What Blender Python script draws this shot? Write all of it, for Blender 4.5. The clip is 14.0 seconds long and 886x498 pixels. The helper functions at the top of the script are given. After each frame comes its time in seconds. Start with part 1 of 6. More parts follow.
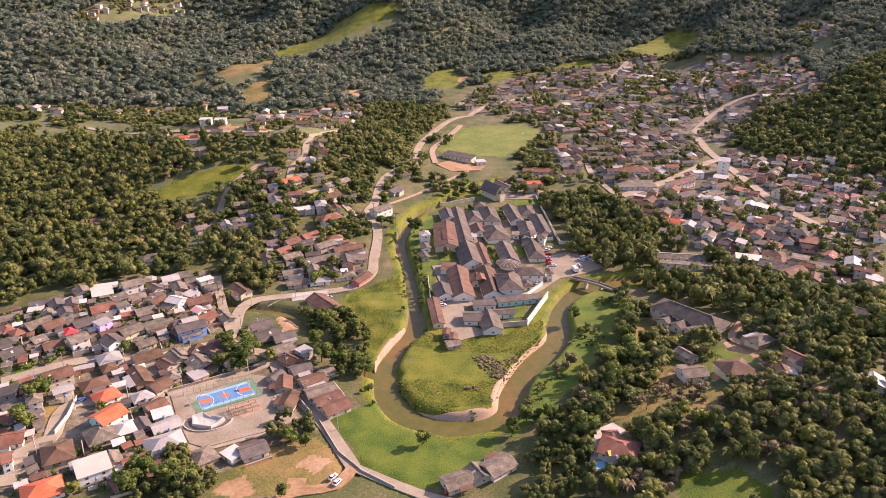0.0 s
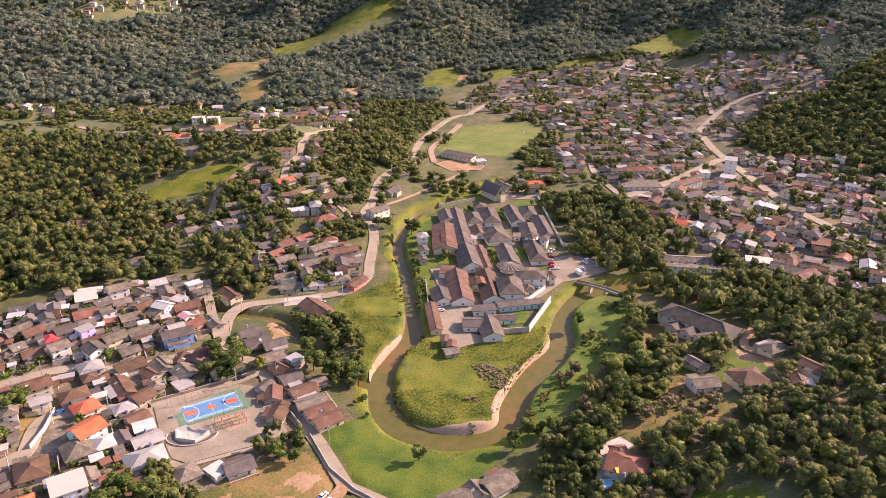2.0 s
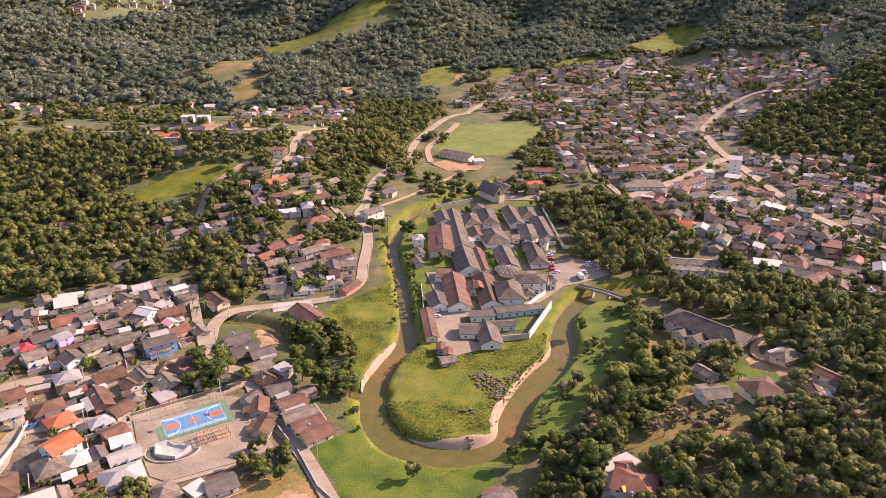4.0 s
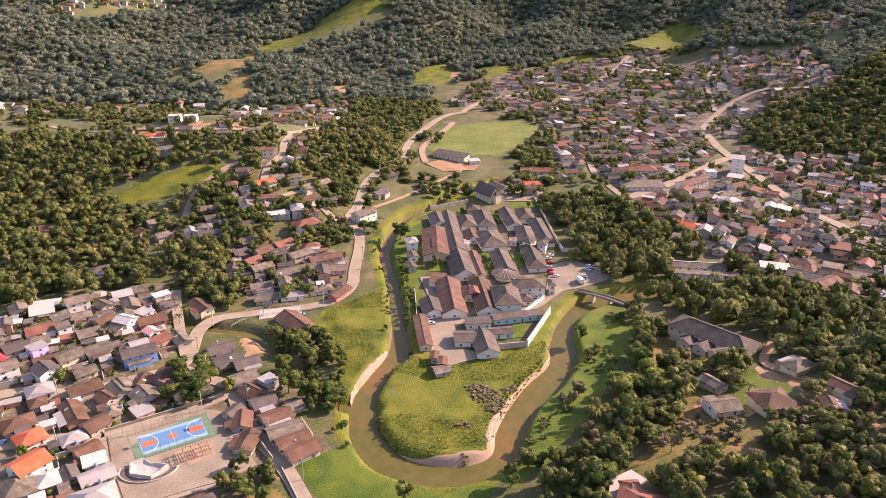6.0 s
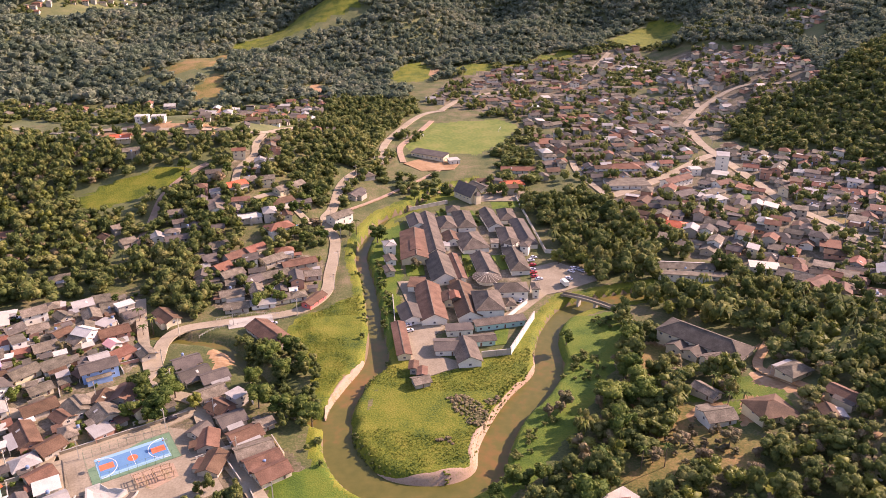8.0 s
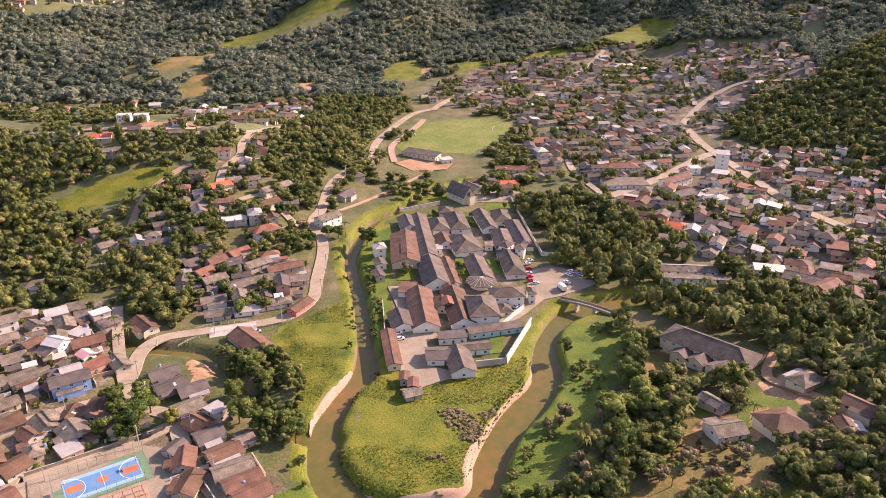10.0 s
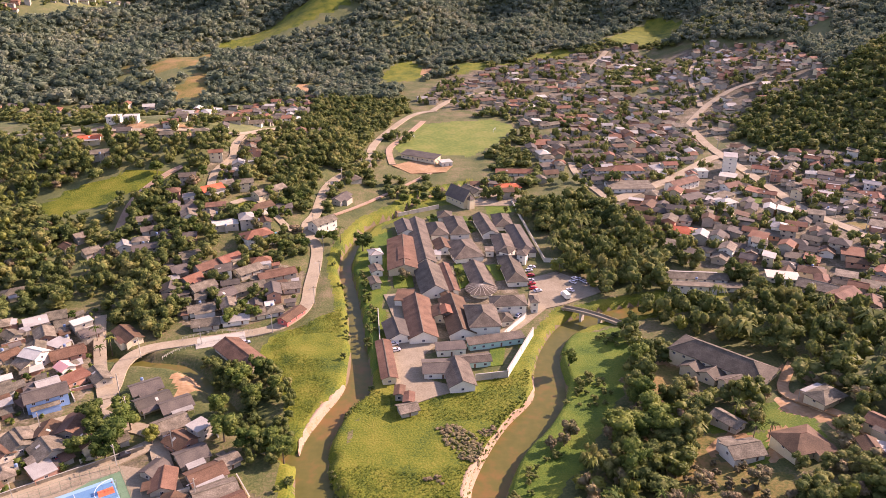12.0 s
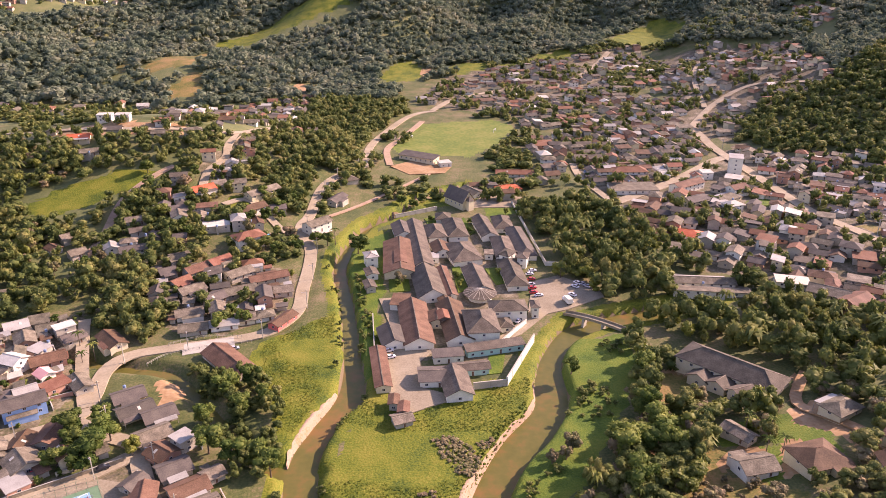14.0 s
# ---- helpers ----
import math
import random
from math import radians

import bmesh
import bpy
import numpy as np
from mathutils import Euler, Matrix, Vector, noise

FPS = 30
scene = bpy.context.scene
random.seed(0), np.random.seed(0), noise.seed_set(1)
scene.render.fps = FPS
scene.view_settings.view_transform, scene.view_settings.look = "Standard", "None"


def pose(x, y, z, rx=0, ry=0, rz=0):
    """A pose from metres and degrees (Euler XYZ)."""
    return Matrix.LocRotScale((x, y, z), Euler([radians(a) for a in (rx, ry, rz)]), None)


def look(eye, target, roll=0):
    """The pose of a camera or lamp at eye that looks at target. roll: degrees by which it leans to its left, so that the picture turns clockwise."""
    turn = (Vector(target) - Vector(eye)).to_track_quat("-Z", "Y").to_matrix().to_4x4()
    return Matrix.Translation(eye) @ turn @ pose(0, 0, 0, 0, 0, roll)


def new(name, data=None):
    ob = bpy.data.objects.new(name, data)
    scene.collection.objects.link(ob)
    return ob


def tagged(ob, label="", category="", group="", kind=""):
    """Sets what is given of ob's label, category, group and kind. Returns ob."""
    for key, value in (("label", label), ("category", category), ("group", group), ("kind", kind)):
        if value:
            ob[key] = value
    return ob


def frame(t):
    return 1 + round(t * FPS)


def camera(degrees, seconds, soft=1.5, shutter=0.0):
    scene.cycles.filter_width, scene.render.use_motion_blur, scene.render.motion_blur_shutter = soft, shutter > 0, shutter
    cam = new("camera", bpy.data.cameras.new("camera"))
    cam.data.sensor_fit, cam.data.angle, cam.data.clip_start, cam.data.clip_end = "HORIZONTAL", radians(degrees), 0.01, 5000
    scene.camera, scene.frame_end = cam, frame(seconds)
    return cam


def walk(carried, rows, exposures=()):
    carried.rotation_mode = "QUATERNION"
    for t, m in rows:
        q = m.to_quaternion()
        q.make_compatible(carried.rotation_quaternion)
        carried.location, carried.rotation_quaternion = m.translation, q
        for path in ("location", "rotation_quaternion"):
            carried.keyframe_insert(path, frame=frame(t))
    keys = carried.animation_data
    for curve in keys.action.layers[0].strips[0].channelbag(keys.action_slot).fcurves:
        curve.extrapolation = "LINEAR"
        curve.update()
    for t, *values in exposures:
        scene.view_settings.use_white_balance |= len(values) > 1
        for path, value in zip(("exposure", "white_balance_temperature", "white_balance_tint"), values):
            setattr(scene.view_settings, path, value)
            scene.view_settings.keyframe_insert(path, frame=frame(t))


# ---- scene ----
cam = camera(60.47, 14.0, 0.8)
PATH = [
    (0.0, look((0.00, -0.00, 200.00), (0.00, 275.87, 82.12), 0.25)),
    (0.5, look((0.44, 4.20, 198.65), (0.33, 280.06, 80.75), 0.23)),
    (1.0, look((0.76, 8.38, 197.27), (0.59, 284.24, 79.37), 0.20)),
    (1.5, look((1.07, 12.49, 195.89), (0.86, 288.35, 77.98), 0.21)),
    (2.0, look((1.37, 16.64, 194.50), (1.07, 292.52, 76.66), 0.20)),
    (2.5, look((1.64, 20.79, 193.03), (1.31, 296.67, 75.18), 0.19)),
    (3.0, look((1.93, 24.90, 191.57), (1.57, 300.82, 73.82), 0.19)),
    (3.5, look((2.25, 29.01, 190.17), (2.14, 304.97, 72.50), 0.18)),
    (4.0, look((2.58, 33.12, 188.82), (2.92, 309.11, 71.22), 0.16)),
    (4.5, look((2.92, 37.23, 187.51), (3.77, 313.24, 69.96), 0.14)),
    (5.0, look((3.27, 41.34, 186.24), (4.58, 317.36, 68.72), 0.13)),
    (5.5, look((3.63, 45.44, 185.01), (5.22, 321.46, 67.49), 0.12)),
    (6.0, look((3.98, 49.53, 183.80), (5.59, 325.54, 66.27), 0.11)),
    (6.5, look((4.40, 53.62, 182.56), (7.41, 329.60, 64.98), 0.08)),
    (7.0, look((4.78, 57.73, 181.31), (9.76, 333.65, 63.66), 0.05)),
    (7.5, look((5.10, 61.89, 180.03), (12.04, 337.77, 62.38), 0.02)),
    (8.0, look((5.41, 65.99, 178.72), (14.41, 341.82, 61.09), 0.01)),
    (8.5, look((5.73, 70.12, 177.41), (16.05, 345.89, 59.75), 0.01)),
    (9.0, look((6.07, 74.25, 176.09), (17.14, 349.98, 58.40), 0.00)),
    (9.5, look((6.44, 78.38, 174.80), (17.82, 354.09, 57.10), -0.00)),
    (10.0, look((6.84, 82.48, 173.54), (18.25, 358.21, 55.88), -0.01)),
    (10.5, look((7.28, 86.56, 172.33), (18.60, 362.35, 54.81), -0.02)),
    (11.0, look((7.77, 90.59, 171.18), (19.01, 366.50, 53.92), -0.04)),
    (11.5, look((8.28, 94.43, 170.02), (19.42, 370.47, 53.06), -0.00)),
    (12.0, look((8.74, 97.98, 168.78), (19.80, 374.15, 52.11), -0.01)),
    (12.5, look((9.21, 101.28, 167.53), (20.24, 377.58, 51.17), 0.03)),
    (13.0, look((9.64, 104.30, 166.25), (20.65, 380.69, 50.10), 0.06)),
    (13.5, look((10.07, 107.19, 164.98), (21.02, 383.68, 49.08), 0.09)),
    (14.0, look((10.53, 109.88, 163.73), (21.45, 386.46, 48.03), 0.15)),
]
walk(cam, PATH, [(0.0, 0.86, 6450, 54), (14.0, 0.98, 6550, 54)])

# ---- light ----
world = bpy.data.worlds.new("sky")
scene.world = world
world.use_nodes = True
SUN_TURN, SUN_HEIGHT = 67.0, 30.0          # degrees clockwise from +y, and above the horizon
sky = world.node_tree.nodes.new("ShaderNodeTexSky")
sky.sky_type, sky.sun_disc = "NISHITA", False
sky.sun_elevation, sky.sun_rotation = radians(SUN_HEIGHT), radians(SUN_TURN)
sky.air_density, sky.dust_density = 1.2, 1.2
back = world.node_tree.nodes["Background"]
back.inputs["Strength"].default_value = 0.13
world.node_tree.links.new(sky.outputs[0], back.inputs["Color"])
sun_data = bpy.data.lights.new("sun", "SUN")
sun_data.energy, sun_data.angle, sun_data.color = 5.0, radians(0.5), (1.0, 0.87, 0.64)
sun = new("sun", sun_data)
to_sun = Vector((math.sin(radians(SUN_TURN)) * math.cos(radians(SUN_HEIGHT)), math.cos(radians(SUN_TURN)) * math.cos(radians(SUN_HEIGHT)), math.sin(radians(SUN_HEIGHT))))
sun.matrix_world = look((0, 0, 400), Vector((0, 0, 400)) - to_sun)


# ---- materials ----
def material(name, colours, scale=0.3, fine=4.0, rough=0.85, bump=0.2, by_object=0.0, by_island=0.0, metal=0.0, glow_through=0.0, spec=0.3):
    """Two scales of noise over two or three colours; by_object and by_island vary the value from one piece to the next."""
    m = bpy.data.materials.new(name)
    m.use_nodes = True
    nt = m.node_tree
    n, ln = nt.nodes, nt.links.new
    bsdf = n["Principled BSDF"]
    geo = n.new("ShaderNodeNewGeometry")
    big = n.new("ShaderNodeTexNoise")
    big.inputs["Scale"].default_value, big.inputs["Detail"].default_value = scale, 3
    small = n.new("ShaderNodeTexNoise")
    small.inputs["Scale"].default_value, small.inputs["Detail"].default_value = fine, 4
    for q in (big, small):
        ln(geo.outputs["Position"], q.inputs["Vector"])
    both = n.new("ShaderNodeMath")
    both.operation = "MULTIPLY_ADD"
    both.inputs[1].default_value = 0.45
    ln(small.outputs[0], both.inputs[0])
    half = n.new("ShaderNodeMath")
    half.operation = "MULTIPLY"
    half.inputs[1].default_value = 0.55
    ln(big.outputs[0], half.inputs[0])
    ln(half.outputs[0], both.inputs[2])
    ramp = n.new("ShaderNodeValToRGB")
    ramp.color_ramp.elements[0].position, ramp.color_ramp.elements[1].position = 0.36, 0.64
    ramp.color_ramp.elements[0].color = (*colours[0], 1)
    ramp.color_ramp.elements[1].color = (*colours[-1], 1)
    if len(colours) == 3:
        ramp.color_ramp.elements.new(0.5).color = (*colours[1], 1)
    ln(both.outputs[0], ramp.inputs[0])
    colour = ramp.outputs[0]
    for amount, source in ((by_object, "object"), (by_island, "island")):
        if not amount:
            continue
        hsv = n.new("ShaderNodeHueSaturation")
        if source == "object":
            value = n.new("ShaderNodeObjectInfo").outputs["Random"]
        else:
            value = geo.outputs["Random Per Island"]
        span = n.new("ShaderNodeMapRange")
        span.inputs["To Min"].default_value, span.inputs["To Max"].default_value = 1 - amount, 1 + amount
        ln(value, span.inputs["Value"])
        ln(span.outputs[0], hsv.inputs["Value"])
        tint = n.new("ShaderNodeMapRange")
        tint.inputs["To Min"].default_value, tint.inputs["To Max"].default_value = 0.5 + 0.05 * amount, 0.5 - 0.05 * amount
        ln(value, tint.inputs["Value"])
        ln(tint.outputs[0], hsv.inputs["Hue"])
        ln(colour, hsv.inputs["Color"])
        colour = hsv.outputs[0]
    ln(colour, bsdf.inputs["Base Color"])
    bsdf.inputs["Roughness"].default_value = rough
    bsdf.inputs["Metallic"].default_value = metal
    bsdf.inputs["Specular IOR Level"].default_value = spec
    if bump:
        b = n.new("ShaderNodeBump")
        b.inputs["Strength"].default_value, b.inputs["Distance"].default_value = bump, 0.3
        ln(small.outputs[0], b.inputs["Height"])
        ln(b.outputs[0], bsdf.inputs["Normal"])
    if glow_through:
        # leaves let some light through
        thin = n.new("ShaderNodeBsdfTranslucent")
        mix = n.new("ShaderNodeMixShader")
        mix.inputs[0].default_value = glow_through
        ln(colour, thin.inputs["Color"])
        ln(bsdf.outputs[0], mix.inputs[1])
        ln(thin.outputs[0], mix.inputs[2])
        ln(mix.outputs[0], n["Material Output"].inputs["Surface"])
    return m


EARTH = material("earth", [(0.048, 0.072, 0.016), (0.100, 0.112, 0.030), (0.192, 0.152, 0.072)], 0.07, 1.1, bump=0.6)
MEADOW = material("meadow", [(0.034, 0.070, 0.003), (0.122, 0.148, 0.006), (0.195, 0.186, 0.018)], 0.09, 1.3, bump=1.0)
LUSH = material("lush_grass", [(0.040, 0.090, 0.005), (0.085, 0.140, 0.008), (0.140, 0.172, 0.014)], 0.10, 1.6, bump=0.9)
DRY = material("dry_grass", [(0.080, 0.100, 0.016), (0.185, 0.150, 0.036), (0.300, 0.185, 0.066)], 0.08, 1.1, bump=0.6)
SOIL = material("orange_soil", [(0.24, 0.145, 0.06), (0.34, 0.21, 0.095), (0.40, 0.28, 0.15)], 0.08, 0.6)
YARD = material("trodden_yard", [(0.055, 0.064, 0.019), (0.140, 0.115, 0.063), (0.265, 0.226, 0.140)], 0.14, 1.0, bump=0.4)
FLOOR = material("forest_floor", [(0.085, 0.105, 0.034), (0.120, 0.138, 0.044), (0.175, 0.165, 0.065)], 0.06, 0.8)
SAND = material("river_sand", [(0.30, 0.20, 0.12), (0.40, 0.28, 0.18), (0.26, 0.21, 0.10)], 0.2, 1.5)
BED = material("river_bed", [(0.13, 0.10, 0.05), (0.19, 0.14, 0.07)], 0.1, 1.0)
PITCH = material("pitch_turf", [(0.090, 0.140, 0.016), (0.140, 0.180, 0.026), (0.200, 0.205, 0.044)], 0.05, 0.4)
ROAD = material("pale_road", [(0.264, 0.220, 0.134), (0.321, 0.271, 0.171), (0.374, 0.321, 0.209)], 0.12, 1.2, rough=0.9)
PAVED = material("pale_paving", [(0.210, 0.175, 0.107), (0.269, 0.227, 0.143), (0.336, 0.290, 0.190)], 0.12, 1.4, rough=0.9)
WHITE = material("white_render", [(0.66, 0.64, 0.510), (0.78, 0.76, 0.612)], 0.3, 2.0, rough=0.8, bump=0.05, by_object=0.08)
CREAM = material("cream_render", [(0.58, 0.50, 0.306), (0.68, 0.60, 0.383)], 0.3, 2.0, rough=0.8, bump=0.05, by_object=0.12)
GREYWALL = material("bare_render", [(0.36, 0.33, 0.246), (0.48, 0.44, 0.332)], 0.3, 2.0, rough=0.9, bump=0.1, by_object=0.15)
BRICKWALL = material("bare_brick", [(0.42, 0.22, 0.14), (0.52, 0.30, 0.19)], 0.4, 3.0, rough=0.9, bump=0.2, by_object=0.12)
BLUEWALL = material("blue_render", [(0.22, 0.38, 0.60), (0.30, 0.46, 0.66)], 0.3, 2.0)
LILACWALL = material("lilac_render", [(0.48, 0.38, 0.62), (0.58, 0.48, 0.70)], 0.3, 2.0)
GREENWALL = material("green_render", [(0.35, 0.58, 0.48), (0.45, 0.66, 0.56)], 0.3, 2.0)
REDWALL = material("red_render", [(0.62, 0.14, 0.11), (0.70, 0.20, 0.15)], 0.3, 2.0)
ROOFS = {
    "grey": material("grey_fibre_cement", [(0.098, 0.084, 0.054), (0.160, 0.136, 0.088), (0.250, 0.215, 0.143)], 0.35, 2.2, rough=0.85, bump=0.35, by_object=0.2),
    "dark": material("dark_weathered_tile", [(0.076, 0.066, 0.051), (0.110, 0.094, 0.071), (0.145, 0.124, 0.090)], 0.25, 2.5, rough=0.8, by_object=0.2),
    "brown": material("brown_clay_tile", [(0.088, 0.052, 0.028), (0.138, 0.078, 0.041), (0.190, 0.112, 0.063)], 0.25, 2.5, rough=0.8, by_object=0.2),
    "rust": material("old_clay_tile", [(0.165, 0.072, 0.038), (0.225, 0.100, 0.052), (0.265, 0.140, 0.080)], 0.25, 2.5, rough=0.8, by_object=0.15),
    "orange": material("fresh_clay_tile", [(0.46, 0.105, 0.036), (0.54, 0.135, 0.050), (0.60, 0.185, 0.080)], 0.25, 2.5, rough=0.75, by_object=0.06),
    "red": material("red_painted_tile", [(0.55, 0.06, 0.05), (0.62, 0.09, 0.07)], 0.25, 2.5, rough=0.7, by_object=0.06),
    "pink": material("pink_tile", [(0.72, 0.36, 0.30), (0.78, 0.43, 0.36)], 0.25, 2.5, rough=0.8),
    "slate": material("dark_grey_tile", [(0.070, 0.058, 0.039), (0.112, 0.093, 0.063), (0.165, 0.139, 0.095)], 0.25, 2.2, rough=0.85, bump=0.35, by_object=0.15),
    "white": material("whitewashed_roof", [(0.416, 0.400, 0.313), (0.560, 0.544, 0.435)], 0.25, 2.5, rough=0.7, by_object=0.15),
    "pale": material("pale_metal_roof", [(0.267, 0.254, 0.208), (0.335, 0.323, 0.264), (0.387, 0.370, 0.303)], 0.25, 2.5, rough=0.55, by_object=0.1),
    "cream": material("cream_sheet_roof", [(0.484, 0.429, 0.312), (0.546, 0.491, 0.374)], 0.25, 2.5, rough=0.7),
}
WALLS = {"white": WHITE, "cream": CREAM, "bare": GREYWALL, "brick": BRICKWALL, "blue": BLUEWALL, "lilac": LILACWALL, "green": GREENWALL, "red": REDWALL}
GLASS = material("dark_window", [(0.02, 0.025, 0.03), (0.05, 0.055, 0.06)], 0.5, 3.0, rough=0.15, bump=0, spec=0.6)
FRAME = material("window_frame", [(0.55, 0.53, 0.50), (0.65, 0.63, 0.60)], 0.5, 3.0, rough=0.6, bump=0)
DOOR = material("wooden_door", [(0.12, 0.07, 0.04), (0.20, 0.12, 0.07)], 0.5, 3.0, rough=0.6)
CONCRETE = material("grey_concrete", [(0.36, 0.34, 0.264), (0.46, 0.44, 0.340)], 0.2, 1.5, rough=0.9)
BARK = material("bark", [(0.10, 0.075, 0.05), (0.17, 0.13, 0.09)], 0.8, 4.0, rough=0.95)
LEAF = material("leaves", [(0.055, 0.098, 0.018), (0.110, 0.160, 0.030), (0.195, 0.225, 0.050)], 0.12, 0.9, rough=0.7, bump=0, by_object=0.35, by_island=0.14, glow_through=0.35, spec=0.15)
WOOD = material("woodland", [(0.066, 0.098, 0.025), (0.142, 0.174, 0.044), (0.275, 0.262, 0.080)], 0.07, 0.30, rough=0.75, bump=0, by_island=0.20, glow_through=0.35, spec=0.15)
# distance haze is put into these leaf colours: paler and bluer than WOOD
HAZEWOOD = material("hazy_far_woodland", [(0.100, 0.140, 0.085), (0.165, 0.205, 0.125), (0.250, 0.265, 0.170)], 0.02, 0.10, rough=1.0, bump=0, by_island=0.22, glow_through=0.35, spec=0.0)
BRIGHT = material("bright_leaves", [(0.14, 0.17, 0.022), (0.21, 0.225, 0.038)], 0.12, 0.9, rough=0.6, bump=0.4, by_object=0.2, glow_through=0.3)
TUFT = material("grass_tufts", [(0.055, 0.100, 0.006), (0.130, 0.165, 0.010), (0.180, 0.194, 0.020)], 0.09, 0.7, rough=0.8, bump=0, by_island=0.12, glow_through=0.3)
DRYLEAF = material("dry_brown_leaves", [(0.17, 0.125, 0.065), (0.22, 0.18, 0.085), (0.19, 0.19, 0.065)], 0.12, 0.9, rough=0.8, bump=0.4, by_object=0.25, glow_through=0.2)


# ---- mesh helpers ----
def mesh(name, verts, faces, mats, which=None, smooth=False):
    me = bpy.data.meshes.new(name)
    me.from_pydata([tuple(v) for v in verts], [], [tuple(f) for f in faces])
    for m in mats:
        me.materials.append(m)
    if which is not None:
        me.polygons.foreach_set("material_index", np.asarray(which, dtype=np.int32))
    if smooth:
        me.polygons.foreach_set("use_smooth", np.ones(len(me.polygons), dtype=bool))
    me.update()
    return me


def child(name, me, parent, m=None, label=""):
    ob = new(name, me)
    ob.parent = parent
    if m is not None:
        ob.matrix_basis = m
    return tagged(ob, label=label)


BOX_FACES = [(0, 3, 2, 1), (4, 5, 6, 7), (0, 1, 5, 4), (1, 2, 6, 5), (2, 3, 7, 6), (3, 0, 4, 7)]


def box(x0, y0, z0, x1, y1, z1):
    return [(x0, y0, z0), (x1, y0, z0), (x1, y1, z0), (x0, y1, z0), (x0, y0, z1), (x1, y0, z1), (x1, y1, z1), (x0, y1, z1)], BOX_FACES


class Build:
    """Gathers solids into one mesh."""

    def __init__(self):
        self.v, self.f, self.w = [], [], []

    def add(self, verts, faces, which=0, m=None):
        k = len(self.v)
        self.v += [tuple(m @ Vector(p)) for p in verts] if m else list(verts)
        self.f += [tuple(i + k for i in f) for f in faces]
        self.w += [which] * len(faces)
        return self

    def box(self, *a, which=0, m=None):
        return self.add(*box(*a), which, m)

    def mesh(self, name, mats, smooth=False):
        return mesh(name, self.v, self.f, mats, self.w, smooth)


def spline(points, step=3.0):
    """A smooth line through the points, sampled every few metres."""
    p = np.array([points[0], *points, points[-1]], float)
    out = []
    for i in range(1, len(p) - 2):
        a, b, c, d = p[i - 1:i + 3]
        for u in np.linspace(0, 1, max(2, int(np.hypot(*(c - b)) / step) + 1))[:-1]:
            out.append(0.5 * (2 * b + (c - a) * u + (2 * a - 5 * b + 4 * c - d) * u ** 2 + (3 * b - a - 3 * c + d) * u ** 3))
    out.append(p[-2])
    return np.array(out)


def away(px, py, line, closed=False):
    """The distance of points from a line of points."""
    px, py = np.asarray(px, float), np.asarray(py, float)
    a = np.asarray(line, float)
    a, b = (a, np.roll(a, -1, 0)) if closed else (a[:-1], a[1:])
    d = b - a
    long = np.maximum(1e-9, (d * d).sum(1))
    best = np.full(px.shape, 1e9)
    step = 4000
    for i in range(0, px.size, step):
        dx, dy = px[i:i + step, None] - a[:, 0], py[i:i + step, None] - a[:, 1]
        u = np.clip((dx * d[:, 0] + dy * d[:, 1]) / long, 0, 1)
        best[i:i + step] = np.sqrt(((dx - u * d[:, 0]) ** 2 + (dy - u * d[:, 1]) ** 2).min(1))
    return best


def inside(px, py, poly):
    px, py = np.asarray(px, float), np.asarray(py, float)
    hit = np.zeros(px.shape, bool)
    n = len(poly)
    for i in range(n):
        (x0, y0), (x1, y1) = poly[i], poly[(i + 1) % n]
        if y0 == y1:
            continue
        hit ^= ((y0 > py) != (y1 > py)) & (px < (x1 - x0) * (py - y0) / (y1 - y0) + x0)
    return hit


# ---- the land ----
# rises of the land: x, y, height, spread in x, spread in y
NEAR_HILLS = [
    (-165, 640, 34.5, 70, 70), (-100, 515, 7.2, 35, 45), (-215, 570, 1.5, 60, 60), (-300, 640, 11.8, 80, 90),
    (-270, 460, 1.7, 50, 50), (-420, 520, 9.5, 90, 90), (-190, 365, 4.3, 40, 40), (95, 258, 4.1, 40, 28),
    (190, 265, 14.9, 60, 60), (270, 330, 11.3, 60, 70), (235, 480, 4.8, 35, 30), (340, 440, 15.8, 60, 60),
    (400, 640, 10.2, 50, 80), (-600, 620, 25.6, 110, 110),
]
FAR_HILLS = [
    (440, 780, 13.8, 70, 80), (350, 880, 13.5, 60, 60), (-60, 1230, 36.0, 110, 90), (-230, 970, 21.6, 70, 60),
    (-500, 1020, 28.2, 120, 90), (0, 1500, 60.0, 300, 160), (420, 1550, 46.4, 250, 180), (-420, 1420, 40.3, 220, 180),
    (700, 1200, 125.4, 170, 220), (-750, 1150, 43.0, 170, 200), (0, 2250, 153.9, 450, 350), (600, 2050, 156.4, 350, 300),
    (-750, 1950, 83.2, 300, 350), (610, 720, 97.6, 120, 140), (180, 1120, 10.3, 120, 60), (510, 1010, 9.3, 90, 90),
]


def height(x, y):
    """The lie of the land, without the river's bed."""
    x, y = np.asarray(x, float), np.asarray(y, float)
    z = 3.0 + 0.007 * np.clip(y - 400, 0, 800) + 0 * x
    for hx, hy, h, sx, sy in NEAR_HILLS + FAR_HILLS:
        z = z + h * np.exp(-0.5 * (((x - hx) / sx) ** 2 + ((y - hy) / sy) ** 2))
    # ridges and gullies of the far slopes
    far = np.clip((y - 1000 + 0.25 * np.clip(np.abs(x) - 250, 0, 600)) / 200, 0, 1)
    z = z + far * (13 * np.sin(0.020 * x + 0.011 * y + 1.0) * np.sin(0.016 * y - 0.007 * x) + 7 * np.sin(0.043 * x - 0.02 * y) + 9 * np.sin(0.013 * x + 0.006 * y + 2.0))
    return z


